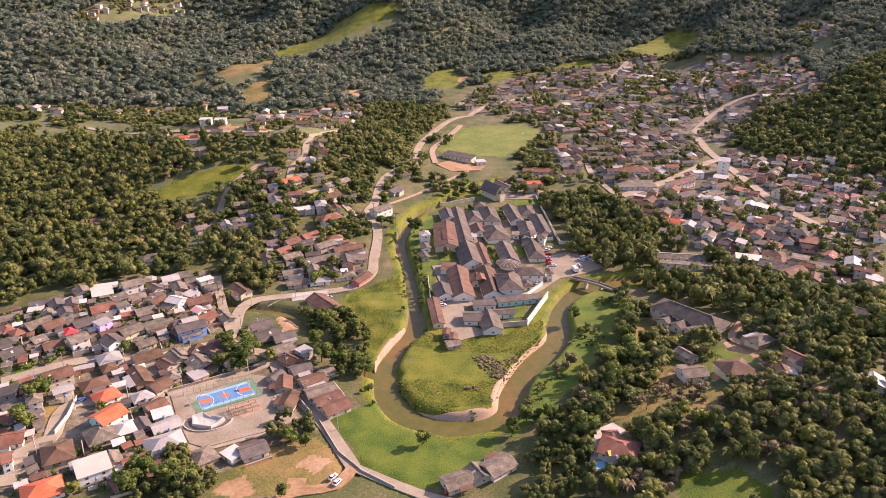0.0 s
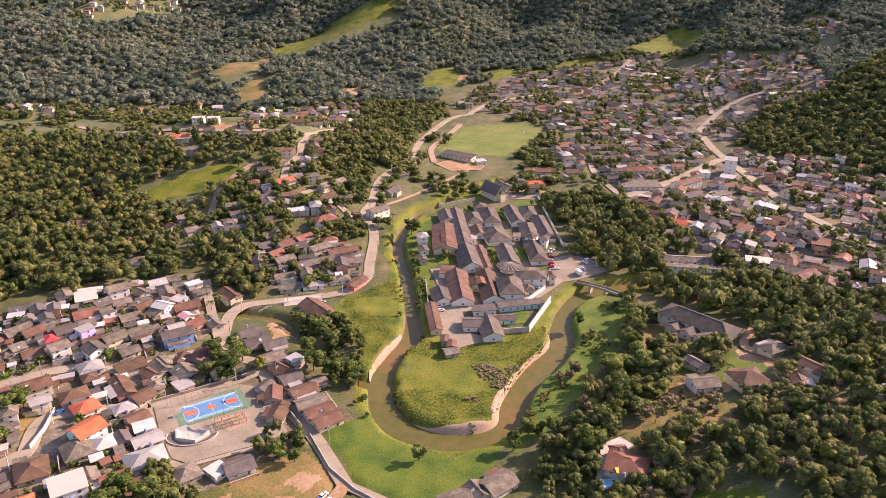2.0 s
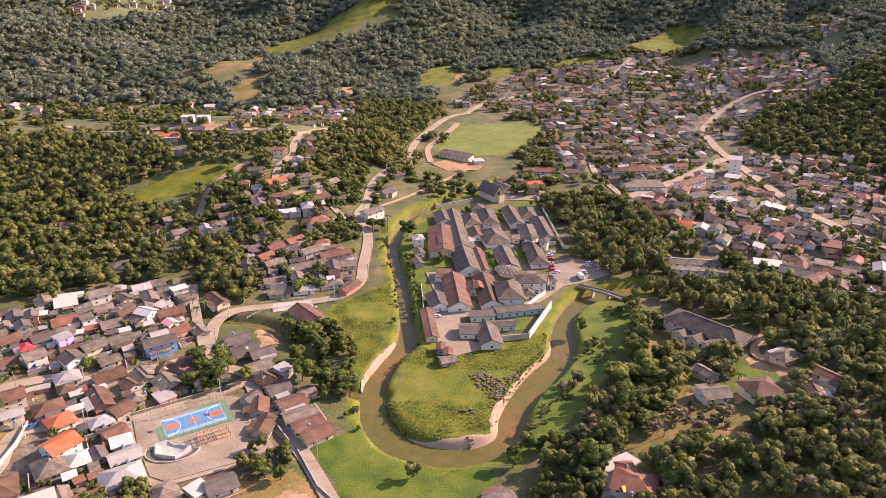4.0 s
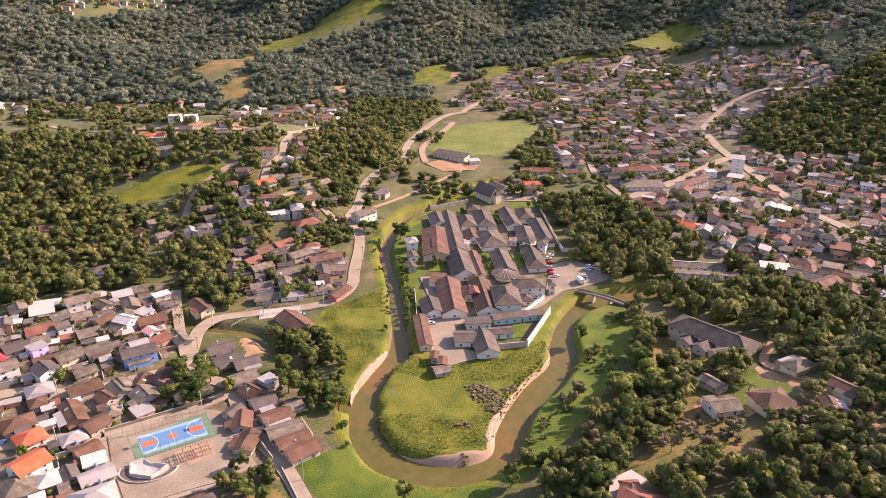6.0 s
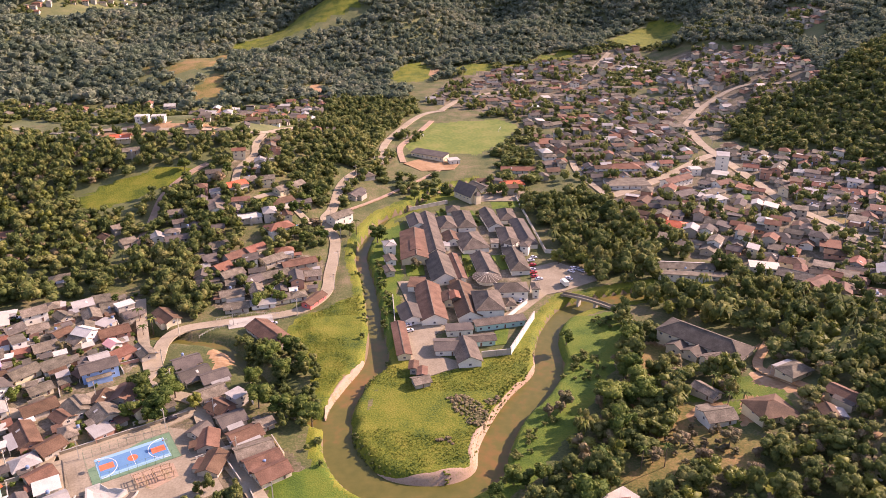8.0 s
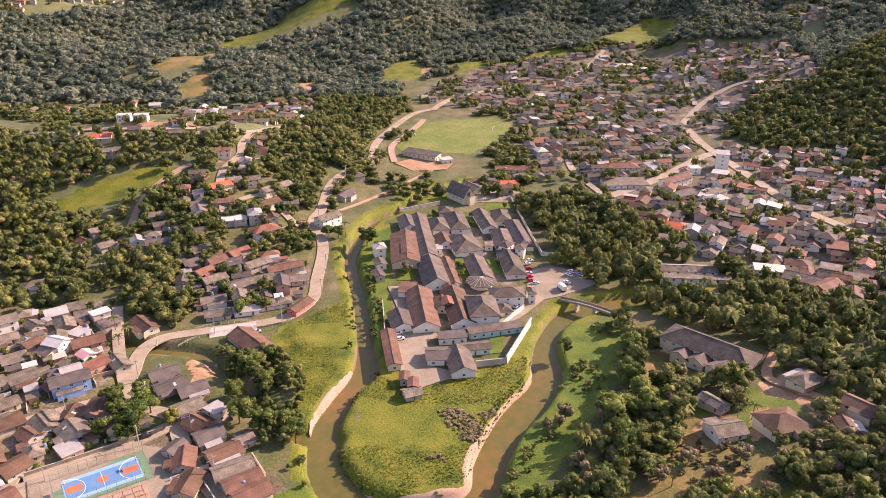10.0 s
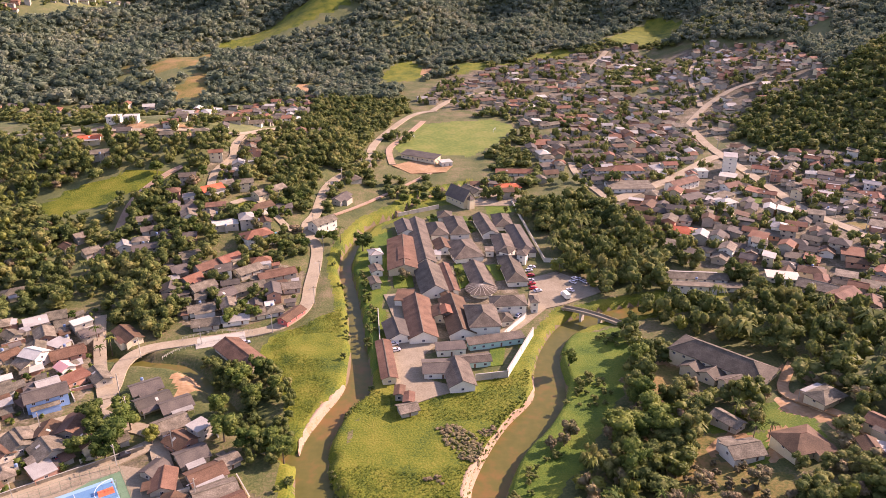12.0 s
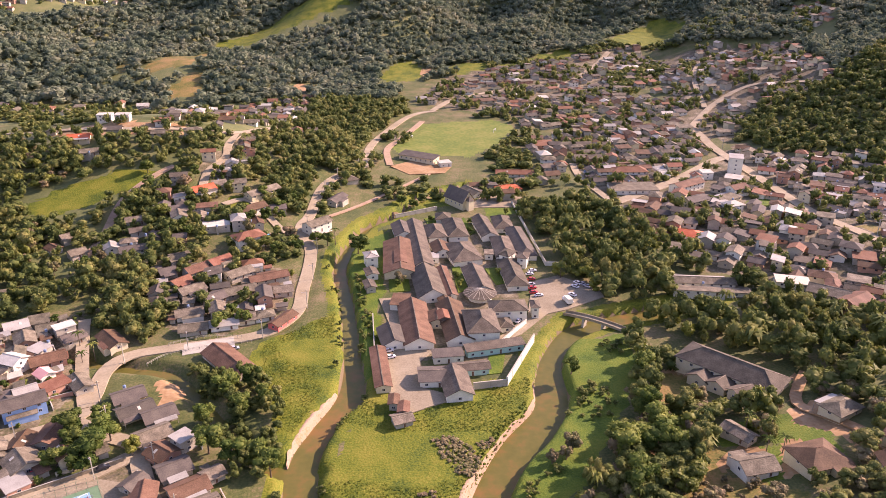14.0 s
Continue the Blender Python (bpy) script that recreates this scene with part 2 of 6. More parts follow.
# the river's two banks, from the far reach round the bend to the near side of the bridge and on
BANK_OUTER = spline([(40, 600), (13, 581), (-5, 548), (-21, 528), (-32.4, 478.5), (-25.4, 432.6), (-19.9, 386.5), (-19.8, 357), (-26.9, 336.4), (-31.9, 320.2), (-31.9, 300.5), (-28.2, 287), (-20.3, 274.4), (-10.3, 267.3), (1.8, 263.5), (16.1, 264.7), (28.7, 272.7), (33.9, 281), (38.4, 296.4), (45.2, 310.7), (56.8, 326.2), (67.3, 348.7), (69.2, 373.8), (76.2, 390.3), (92.1, 402.1), (111.8, 408.3), (135, 415), (160, 430)], 2.5)
BANK_INNER = spline([(48, 606), (16, 574), (-1, 541), (-16, 523), (-25.5, 478.6), (-19.1, 432.7), (-12.8, 386.6), (-9.4, 354), (-16.9, 339.3), (-22.2, 320.3), (-21.5, 302.9), (-16.1, 289.3), (-8.2, 279.4), (4.3, 275.4), (16.7, 276.7), (24.5, 283.1), (26.7, 296.3), (33.2, 313.1), (41.6, 328.7), (53.5, 345.7), (56.7, 363.9), (63, 383.8), (76, 405.7), (94.7, 415.9), (115, 422.5), (135, 428), (156, 440)], 2.5)
RIVER = np.concatenate([BANK_OUTER, BANK_INNER[::-1]])
CREEK_LINE = spline([(-150, 388), (-128, 384), (-108, 378), (-87, 373), (-74, 359), (-63, 344), (-53, 330), (-45, 320), (-32, 311), (-24, 310)], 3)


def ground(x, y):
    """Height of the ground with the river and the creek cut into it."""
    x, y = np.asarray(x, float), np.asarray(y, float)
    z = height(x, y)
    near = (x > -170) & (x < 180) & (y > 240) & (y < 640)
    if near.any():
        px, py = x[near], y[near]
        d = away(px, py, RIVER, True)
        d = np.where(inside(px, py, RIVER), -d, d)
        wide = 2.6 + 3.0 * np.exp(-((px - 2) / 30) ** 2 - ((py - 288) / 20) ** 2)
        u = np.clip((d + 1.0) / wide, 0, 1)
        u = u * u * (3 - 2 * u)
        zz = -1.6 + (z[near] + 1.6) * u
        d = away(px, py, CREEK_LINE)
        u = np.clip((d - 1.2) / 5.5, 0, 1)
        u = u * u * (3 - 2 * u)
        zz = np.minimum(zz, -0.5 + (z[near] + 0.5) * u)
        z = z.copy()
        z[near] = zz
    return z


def level(x, y):
    return float(ground(np.array([x]), np.array([y]))[0])


ZONES = []          # (material number, outline)


def zone(kind, *outlines):
    for outline in outlines:
        ZONES.append((kind, np.array(outline, float)))


GROUND_MATS = [EARTH, MEADOW, LUSH, DRY, SOIL, YARD, FLOOR, SAND, BED, PITCH]
E_, M_, L_, D_, S_, Y_, F_, SA_, B_, P_ = range(10)
# zones of the ground
zone(F_, [(-2500, 100), (2500, 100), (2500, 3600), (-2500, 3600)])
zone(E_, [(-271, 424), (-225, 438), (-166, 454), (-141, 484), (-119, 583), (-92, 849), (27, 1041), (177, 1132), (307, 1159), (356, 1075), (449, 988), (391, 794), (322, 787), (269, 698), (310, 633), (322, 527), (340, 380), (220, 380), (150, 330), (170, 250), (-60, 190), (-230, 190)])
zone(Y_, [(-238, 360), (-202, 385), (-139, 421), (-118, 365), (-125, 319), (-125, 295), (-84, 320), (-48, 296), (-36, 283), (-69, 251), (-97, 231), (-164, 223)], [(128, 651), (181, 706), (191, 589), (269, 698), (302, 637), (306, 498), (272, 434), (210, 416), (155, 461), (134, 537)], [(10, 868), (47, 988), (168, 1066), (295, 1110), (304, 995), (186, 841), (105, 792)], [(308, 1036), (348, 1047), (441, 985), (394, 788), (312, 775), (265, 699), (240, 743)])
zone(M_, [(-38, 409), (-22, 426), (-15, 367), (-20, 343), (-33, 310), (-42, 348), (-57, 367), (-56, 391)], [(-26, 508), (-6, 521), (-9, 460), (2, 343), (23, 349), (48, 368), (74, 418), (87, 411), (64, 367), (57, 336), (31, 300), (24, 271), (2, 270), (-16, 278), (-22, 301), (-12, 331), (-23, 410)])
FAR_MEADOWS = [
    [(-250, 1120), (-240, 1150), (-165, 1242), (-58, 1238), (-74, 1215), (-140, 1168), (-185, 1132), (-222, 1085)],
    [(255, 1118), (295, 1181), (367, 1231), (390, 1178), (362, 1125), (309, 1105)],
]
FAR_FIELDS = [
    [(-30, 990), (-12, 1039), (8, 1060), (26, 1014), (11, 970), (-20, 965)],
    [(40, 1012), (60, 1040), (95, 1052), (105, 1030), (70, 1005)], [(150, 1068), (173, 1096), (205, 1112), (222, 1085), (190, 1058)], [(118, 1040), (135, 1062), (150, 1052), (140, 1035)],
    [(-450, 1035), (-430, 1050), (-400, 1058), (-405, 1038)],
]
FAR_SLOPES = [[(-280, 917), (-270, 976), (-252, 1110), (-228, 1085), (-222, 1010), (-230, 950)], [(-222, 935), (-205, 925), (-205, 870), (-230, 860), (-235, 890)], [(-318, 940), (-300, 975), (-290, 955), (-300, 930)]]
zone(M_, *FAR_MEADOWS, *FAR_FIELDS)
zone(D_, *FAR_SLOPES)
zone(S_, [(-262, 655), (-202, 633), (-141, 632), (-141, 613), (-188, 605), (-247, 630)], [(-105, 655), (-92, 700), (-86, 700), (-98, 650)])
zone(S_, [(18, 1020), (30, 1030), (40, 1005), (22, 992)], [(-125, 905), (-112, 940), (-88, 930), (-92, 901)])
zone(E_, [(-351, 754), (-274, 746), (-179, 646), (-140, 650), (-128, 634), (-236, 639)])
zone(M_, [(-213, 526), (-202, 546), (-169, 567), (-143, 568), (-156, 549), (-180, 527), (-198, 517)], [(-101, 540), (-89, 544), (-85, 529), (-94, 524)])
zone(L_, [(-50, 276), (-31, 286), (-20, 268), (2, 258), (23, 261), (20, 243), (-5, 228), (-20, 234), (-34, 246)], [(70, 388), (100, 395), (100, 366), (69, 308), (43, 272), (30, 261), (29, 269), (46, 299), (67, 330)], [(-22, 498), (-4, 516), (-5, 443), (-14, 434)], [(84, 210), (90, 231), (112, 233), (121, 222), (117, 206)], [(119, 308), (144, 305), (142, 293), (115, 289)])
zone(D_, [(-87, 234), (-72, 251), (-53, 262), (-36, 244), (-41, 228), (-85, 224)])
zone(M_, [(141, 856), (185, 869), (186, 841), (156, 812), (132, 817)], [(174, 781), (199, 786), (198, 769), (171, 764)])
zone(S_, [(-85, 227), (-83, 234), (-77, 236), (-71, 228), (-76, 224)], [(-59, 242), (-53, 249), (-44, 245), (-49, 239)], [(-61, 234), (-52, 236), (-48, 230), (-58, 228)], [(-125, 905), (-112, 940), (-93, 928), (-97, 901)], [(-90, 365), (-80, 367), (-76, 354), (-84, 349)])
zone(D_, [(-12, 279), (-3, 273), (9, 275), (16, 273), (24, 281), (25, 275), (16, 269), (2, 267), (-9, 271)], [(-27, 344), (-23, 339), (-30, 315), (-33, 313), (-32, 326)])
zone(D_, [(87, 291), (100, 298), (114, 291), (122, 284), (113, 273), (97, 272), (84, 259), (70, 261), (70, 269), (83, 275)])
zone(L_, [(111, 322), (124, 324), (121, 314), (107, 311)], [(131, 323), (143, 325), (152, 319), (147, 309), (131, 313)])
zone(M_, [(116, 263), (127, 263), (121, 254), (112, 253)])
zone(S_, [(108, 365), (118, 361), (106, 344), (93, 320), (91, 322)], [(130, 310), (135, 310), (126, 291), (121, 290)])
zone(D_, [(103, 309), (110, 309), (105, 290), (124, 283), (122, 275), (113, 263), (81, 268), (86, 282), (94, 289)], [(105, 364), (115, 358), (112, 345), (103, 336), (97, 339)])
zone(L_, [(110, 325), (125, 324), (120, 309), (105, 311)], [(132, 327), (149, 319), (143, 303), (126, 310)], [(58, 318), (70, 316), (70, 306), (56, 292), (52, 284)])
zone(S_, [(97, 343), (101, 338), (97, 323), (86, 307), (78, 298), (77, 301), (86, 314), (93, 326)], [(141, 328), (158, 336), (154, 318), (158, 307), (158, 290), (155, 286), (150, 299), (145, 312), (138, 319)], [(104, 303), (117, 310), (124, 305), (115, 303), (106, 298)], [(131, 311), (135, 308), (127, 293), (123, 294)], [(154, 353), (157, 352), (145, 333), (142, 334)])
zone(P_, [(-8, 694), (16, 776), (83, 789), (100, 764), (79, 709), (53, 669), (-2, 675)])
zone(Y_, [(-118, 467), (-69, 467), (-46, 458), (-49, 417), (-74, 401), (-95, 404), (-120, 445)], [(-126, 571), (-110, 642), (-87, 795), (-66, 693), (-97, 689), (-98, 558)])
zone(L_, [(-205, 311), (-202, 325), (-197, 320), (-195, 300), (-197, 298)])
zone(D_, [(-188, 271), (-182, 283), (-169, 292), (-169, 279), (-169, 263), (-181, 260)], [(-178, 312), (-176, 321), (-168, 308), (-170, 300)])
zone(L_, [(-22, 500), (-4, 516), (-5, 440), (-7, 400), (-8, 358), (-13, 360), (-14, 395), (-19, 440), (-24, 475)], [(69, 388), (100, 395), (100, 366), (69, 308), (43, 272), (30, 259), (26, 266), (34, 281), (38, 296), (45, 310), (56, 326), (66, 348), (68, 374)])
zone(L_, [(222, 556), (226, 564), (235, 567), (241, 561), (237, 553), (228, 550)])
zone(D_, [(256, 500), (266, 500), (270, 482), (262, 478)])
zone(M_, [(-33, 507), (-10, 538), (29, 561), (38, 567), (30, 587), (7, 577), (-19, 543)])
zone(L_, [(53, 561), (78, 569), (80, 549), (55, 537)])
COURT_YARD = [(4, 352), (46, 362), (70, 425), (66, 470), (58, 520), (0, 510), (-6, 420)]
zone(E_, COURT_YARD)
zone(Y_, [(8, 376), (38, 376), (58, 425), (62, 465), (54, 515), (6, 505), (0, 420)])

# water
WATER = material("muddy_water", [(0.098, 0.098, 0.022), (0.128, 0.116, 0.028), (0.200, 0.118, 0.036)], 0.02, 0.25, rough=0.3, bump=0.03, spec=0.12)


def ribbon(name, line, width, mat, lift=0.15, label="", category="road", deep=0.6, flat=None):
    """A strip that lies on the ground along a line, with closed sides."""
    d = np.gradient(line, axis=0)
    d /= np.maximum(1e-6, np.hypot(d[:, 0], d[:, 1]))[:, None]
    side = np.stack([-d[:, 1], d[:, 0]], 1) * (width / 2)
    b = Build()
    mid = height(line[:, 0], line[:, 1]) if flat is None else np.full(len(line), flat)
    for s in (1, -1):
        e = line + s * side
        z = np.maximum(height(e[:, 0], e[:, 1]), mid) if flat is None else mid
        b.v += [(p[0], p[1], q + lift) for p, q in zip(e, z)]
    n = len(line)
    b.v += [(x, y, z - deep) for x, y, z in b.v[:2 * n]]
    for i in range(n - 1):
        b.f += [(i, n + i, n + i + 1, i + 1), (2 * n + i, i, i + 1, 2 * n + i + 1), (n + i, 3 * n + i, 3 * n + i + 1, n + i + 1)]
    b.f += [(0, 2 * n, 3 * n, n), (n - 1, 2 * n - 1, 4 * n - 1, 3 * n - 1)]
    b.w = [0] * len(b.f)
    return tagged(new(name, b.mesh(name, [mat])), label, category, kind="structure")


n_bank = 160


def even(line, n):
    s = np.concatenate([[0], np.cumsum(np.hypot(*np.diff(line, axis=0).T))])
    t = np.linspace(0, s[-1], n)
    return np.stack([np.interp(t, s, line[:, 0]), np.interp(t, s, line[:, 1])], 1)


left, right = even(BANK_OUTER, n_bank), even(BANK_INNER, n_bank)
verts = [(*p, 0.0) for p in left + (left - right) * 0.25] + [(*p, 0.0) for p in right + (right - left) * 0.25]
faces = [(i, i + 1, n_bank + i + 1, n_bank + i) for i in range(n_bank - 1)]
river = new("water", mesh("water", verts, faces, [WATER], smooth=True))
tagged(river, "slow muddy brown-green river round a bend", "river", kind="structure")
ribbon("water", CREEK_LINE[:-1], 7.0, WATER, -0.03, "narrow muddy creek under a road bridge", "creek", 0.5, flat=0.0)


def shore(line, widths, mat, label, side=1):
    """A strip of bare bank from the water's edge up the slope; widths are read along the line."""
    line = even(line, 90)
    d = np.gradient(line, axis=0)
    d /= np.hypot(d[:, 0], d[:, 1])[:, None]
    out = np.stack([-d[:, 1], d[:, 0]], 1) * side
    w = np.interp(np.linspace(0, 1, 90), np.linspace(0, 1, len(widths)), widths)
    w = w * np.array([1 + 0.5 * noise.noise((k * 0.16, 0, 3)) for k in range(90)])
    v, rows = [], 6
    for r in range(rows):
        u = -1.4 + (w + 1.4) * r / (rows - 1)
        p = line + out * u[:, None]
        v += [(a, b, c + 0.28 - 0.5 * (r == rows - 1)) for (a, b), c in zip(p, ground(p[:, 0], p[:, 1]))]
    f = [(r * 90 + k, r * 90 + k + 1, (r + 1) * 90 + k + 1, (r + 1) * 90 + k) for r in range(rows - 1) for k in range(89)]
    tagged(new("riverbank", mesh("riverbank", v, f, [mat], smooth=True)), label, "riverbank", kind="structure")


def part_of(line, a, b):
    """The stretch of a line between the places nearest to two points."""
    i, j = (int(np.argmin(np.hypot(*(line - np.array(q)).T))) for q in (a, b))
    return line[min(i, j):max(i, j) + 1]


shore(part_of(BANK_INNER, (-13, 284), (56, 360)), (0.6, 2.4, 5.0, 3.0, 4.2, 1.4, 0.9, 1.1, 0.8, 0.7), SAND, "pale eroded sandy bank inside the bend", 1)
shore(part_of(BANK_OUTER, (-20, 357), (-31, 316)), (0.6, 2.0, 2.8, 1.6, 0.6), SAND, "bare sandy slope on the river's edge", -1)

# roads
ROADS = []


def road(width, *points, mat=None, label="pale dusty street", name="road"):
    line = spline(points, 4)
    ROADS.append((line, width))
    ribbon(name, line, width, mat or ROAD, 0.02 + 0.012 * len(ROADS), label)


road(6.3, (-24, 636), (-40, 607), (-49, 576), (-51, 533), (-54, 513), (-46, 490), (-44, 471), (-44, 445), (-44, 421), (-54, 403), (-73, 395), (-92, 390), (-107, 384), (-112, 372), (-110, 353), (-112, 340), (-128, 329), (-149, 318), (-172, 318), (-205, 300), mat=ROAD, label="pale concrete main street along the river")
road(6, (-84, 320), (-102, 304), (-124, 290), label="pale street beside the sports court")
road(6, (-112, 340), (-95, 330), (-85, 326), (-80, 315), (-70, 296), (-59, 282), (-50, 269), (-40, 251), (-35, 242), label="pale street between small houses")
road(4.5, (-35, 242), (-20, 233), (-5, 225), (4, 222), label="narrow paved lane along the meadow")
road(5, (-35, 242), (-41, 231), (-56, 227), (-65, 219), mat=SOIL, label="orange dirt track")
road(5.5, (-124, 290), (-116, 274), (-104, 256), (-100, 253), (-72, 266), label="pale lane round the square")
road(7, (-126, 290), (-164, 283), (-163, 259), (-170, 250), (-166, 230), label="pale street between houses")
road(6, (-24, 636), (-23, 694), (-9, 760), (9, 810), (31, 828), label="pale road to the playing field")
road(5, (-7, 642), (-10, 687), (3, 732), (18, 785), mat=SAND, label="dirt track beside the playing field")
road(7.5, (251, 751), (249, 717), (247, 685), (250, 628), (252, 580), (252, 537), (254, 479), (266, 440), label="pale main street of the town")
road(8, (247, 660), (234, 652), (205, 622), (173, 592), (140, 566), label="pale town street")
road(6, (251, 751), (291, 807), (337, 832), (385, 791), label="street climbing to the upper village")
road(5, (281, 803), (302, 895), (344, 997), (382, 1015), label="street of the upper village")
road(6, (28, 828), (56, 883), (121, 929), (172, 943), (258, 1087), label="dusty road through the far quarter")
road(6, (-353, 740), (-300, 690), (-241, 642), (-188, 618), (-148, 623), (-111, 645), (-96, 725), (-82, 777), label="pale hillside road")
road(5, (-115, 540), (-118, 569), (-112, 594), (-114, 614), (-111, 645), label="pale hill lane")
road(4.5, (-160, 470), (-158, 498), (-159, 534), (-149, 559), (-139, 573), mat=SAND, label="dirt lane up the hill")
road(4.5, (-54, 513), (-62, 506), (-86, 539), (-100, 530), label="lane to the hillside houses")
road(5, (128, 651), (127, 619), (136, 569), label="side street")
road(4, (158, 353), (146, 336), (145, 328), (150, 320), (156, 306), (156, 285), (161, 274), mat=SOIL, label="dirt lane past the hillside houses")
road(2.5, (-40, 535), (-24, 556), (-2, 589), (23, 629), mat=SAND, label="dirt path over the meadow to the playing field")
road(5, (-136, 414), (-128, 391), (-118, 365), (-110, 347), label="side lane with a retaining wall")


# the sheet of ground
xs = np.concatenate([np.arange(-2400, -500, 60), np.arange(-500, -180, 8), np.arange(-180, 180, 1.8), np.arange(180, 520, 8), np.arange(520, 2401, 60)])
ys = np.concatenate([np.arange(-300, 180, 40), np.arange(180, 220, 8), np.arange(220, 480, 1.7), np.arange(480, 560, 3), np.arange(560, 1000, 7), np.arange(1000, 1500, 16), np.arange(1500, 3601, 60)])
gx, gy = np.meshgrid(xs, ys)
gz = ground(gx.ravel(), gy.ravel())
gz += np.array([0.2 * noise.noise((a * 0.12, b * 0.12, 0)) for a, b in zip(gx.ravel(), gy.ravel())]) * np.clip((gz - 0.5), 0, 1)
fx, fy = gx.ravel(), gy.ravel()
for line, width in ROADS:
    (x0, y0), (x1, y1) = line.min(0) - 12, line.max(0) + 12
    k = np.nonzero((fx > x0) & (fx < x1) & (fy > y0) & (fy < y1))[0]
    cell = np.where((np.abs(fx[k]) < 180) & (fy[k] < 560), 1.8, 5.0)
    d = away(fx[k], fy[k], line)
    gz[k] -= np.where(d < width / 2 + cell, 0.45, 0.0)
nx, ny = len(xs), len(ys)
ii, jj = np.meshgrid(np.arange(nx - 1), np.arange(ny - 1))
a = (jj * nx + ii).ravel()
quads = np.concatenate([np.stack([a, a + 1, a + nx + 1], 1), np.stack([a, a + nx + 1, a + nx], 1)])
cx, cy = gx.ravel()[quads].mean(1), gy.ravel()[quads].mean(1)
wob_x = cx + np.array([3.0 * noise.noise((p * 0.09, q * 0.09, 5)) for p, q in zip(cx, cy)])
wob_y = cy + np.array([3.0 * noise.noise((p * 0.09, q * 0.09, 9)) for p, q in zip(cx, cy)])
kind = np.full(len(cx), F_, dtype=np.int32)
for k, outline in ZONES:
    kind[inside(wob_x, wob_y, outline)] = k
near = (np.abs(cx) < 170) & (cy > 240) & (cy < 640)
rd = np.full(len(cx), 99.0)
rd[near] = away(cx[near], cy[near], RIVER, True) * np.where(inside(cx[near], cy[near], RIVER), -1, 1)
kind[(rd >= 0.2) & (rd < 6.0) & ((kind == E_) | (kind == F_))] = M_
kind[rd < 0.2] = B_
land = new("ground", mesh("ground", np.stack([gx.ravel(), gy.ravel(), gz], 1), quads, GROUND_MATS, kind, True))
tagged(land, "valley ground of meadow, earth and woodland floor", "ground", kind="structure")


# ---- houses ----
PLACES = []          # x, y, reach
TANK = material("blue_tank", [(0.16, 0.24, 0.34), (0.20, 0.29, 0.40)], 0.5, 2.0, rough=0.5, bump=0)
WINDOW = Build().box(-0.6, -0.06, -0.55, 0.6, 0.05, 0.55).box(-0.5, -0.075, -0.45, -0.03, 0.0, 0.45, which=1).box(0.03, -0.075, -0.45, 0.5, 0.0, 0.45, which=1).mesh("window", [FRAME, GLASS])
DOOR_MESH = Build().box(-0.5, -0.06, 0, 0.5, 0.05, 2.1).box(-0.4, -0.08, 0.05, 0.4, 0.0, 2.0, which=1).mesh("door", [FRAME, DOOR])


def roof_mesh(kind, w, d, rise, thick=0.22, over=0.75):
    """A roof over a plan w by d about the origin, ridge along x, eaves at z = 0."""
    x, y = w / 2 + over, d / 2 + over
    low = -rise * over / (d / 2)
    if kind == "flat":
        return Build().box(-x + 0.35, -y + 0.35, 0, x - 0.35, y - 0.35, 0.25)
    if kind == "shed":
        v = [(-x, -y, 0), (x, -y, 0), (x, y, rise), (-x, y, rise)]
        v += [(a, b, c + thick) for a, b, c in v]
        return Build().add(v, BOX_FACES)
    cut = 0.0 if kind == "gable" else min(x * 0.95, y)
    v = [(-x, -y, low), (x, -y, low), (x, y, low), (-x, y, low), (-x + cut, 0, rise), (x - cut, 0, rise)]
    v += [(a, b, c + thick) for a, b, c in v]
    up = [(6, 7, 11, 10), (8, 9, 10, 11), (9, 6, 10), (7, 8, 11)]
    down = [(0, 4, 5, 1), (2, 5, 4, 3), (3, 4, 0), (1, 5, 2)]
    rim = [(0, 1, 7, 6), (1, 2, 8, 7), (2, 3, 9, 8), (3, 0, 6, 9)]
    if kind == "gable":
        up, down = up[:2], down[:2]
        rim = [(0, 1, 7, 6), (2, 3, 9, 8), (1, 5, 11, 7), (5, 2, 8, 11), (3, 4, 10, 9), (4, 0, 6, 10)]
    return Build().add(v, up + down + rim)


LOOKS = {"slate": "dark grey tile", "grey": "grey fibre-cement", "dark": "dark weathered tile", "brown": "brown clay-tile", "rust": "old red clay-tile", "orange": "bright orange clay-tile", "red": "red", "pink": "pink tile", "white": "whitewashed", "pale": "pale metal", "cream": "cream sheet"}
FORMS = {"gable": "gabled", "hip": "hipped", "flat": "flat", "shed": "lean-to"}
WALL_LOOKS = {"white": "white rendered", "cream": "cream rendered", "bare": "bare rendered", "brick": "bare brick", "blue": "blue painted", "lilac": "lilac painted", "green": "pale green", "red": "red painted"}


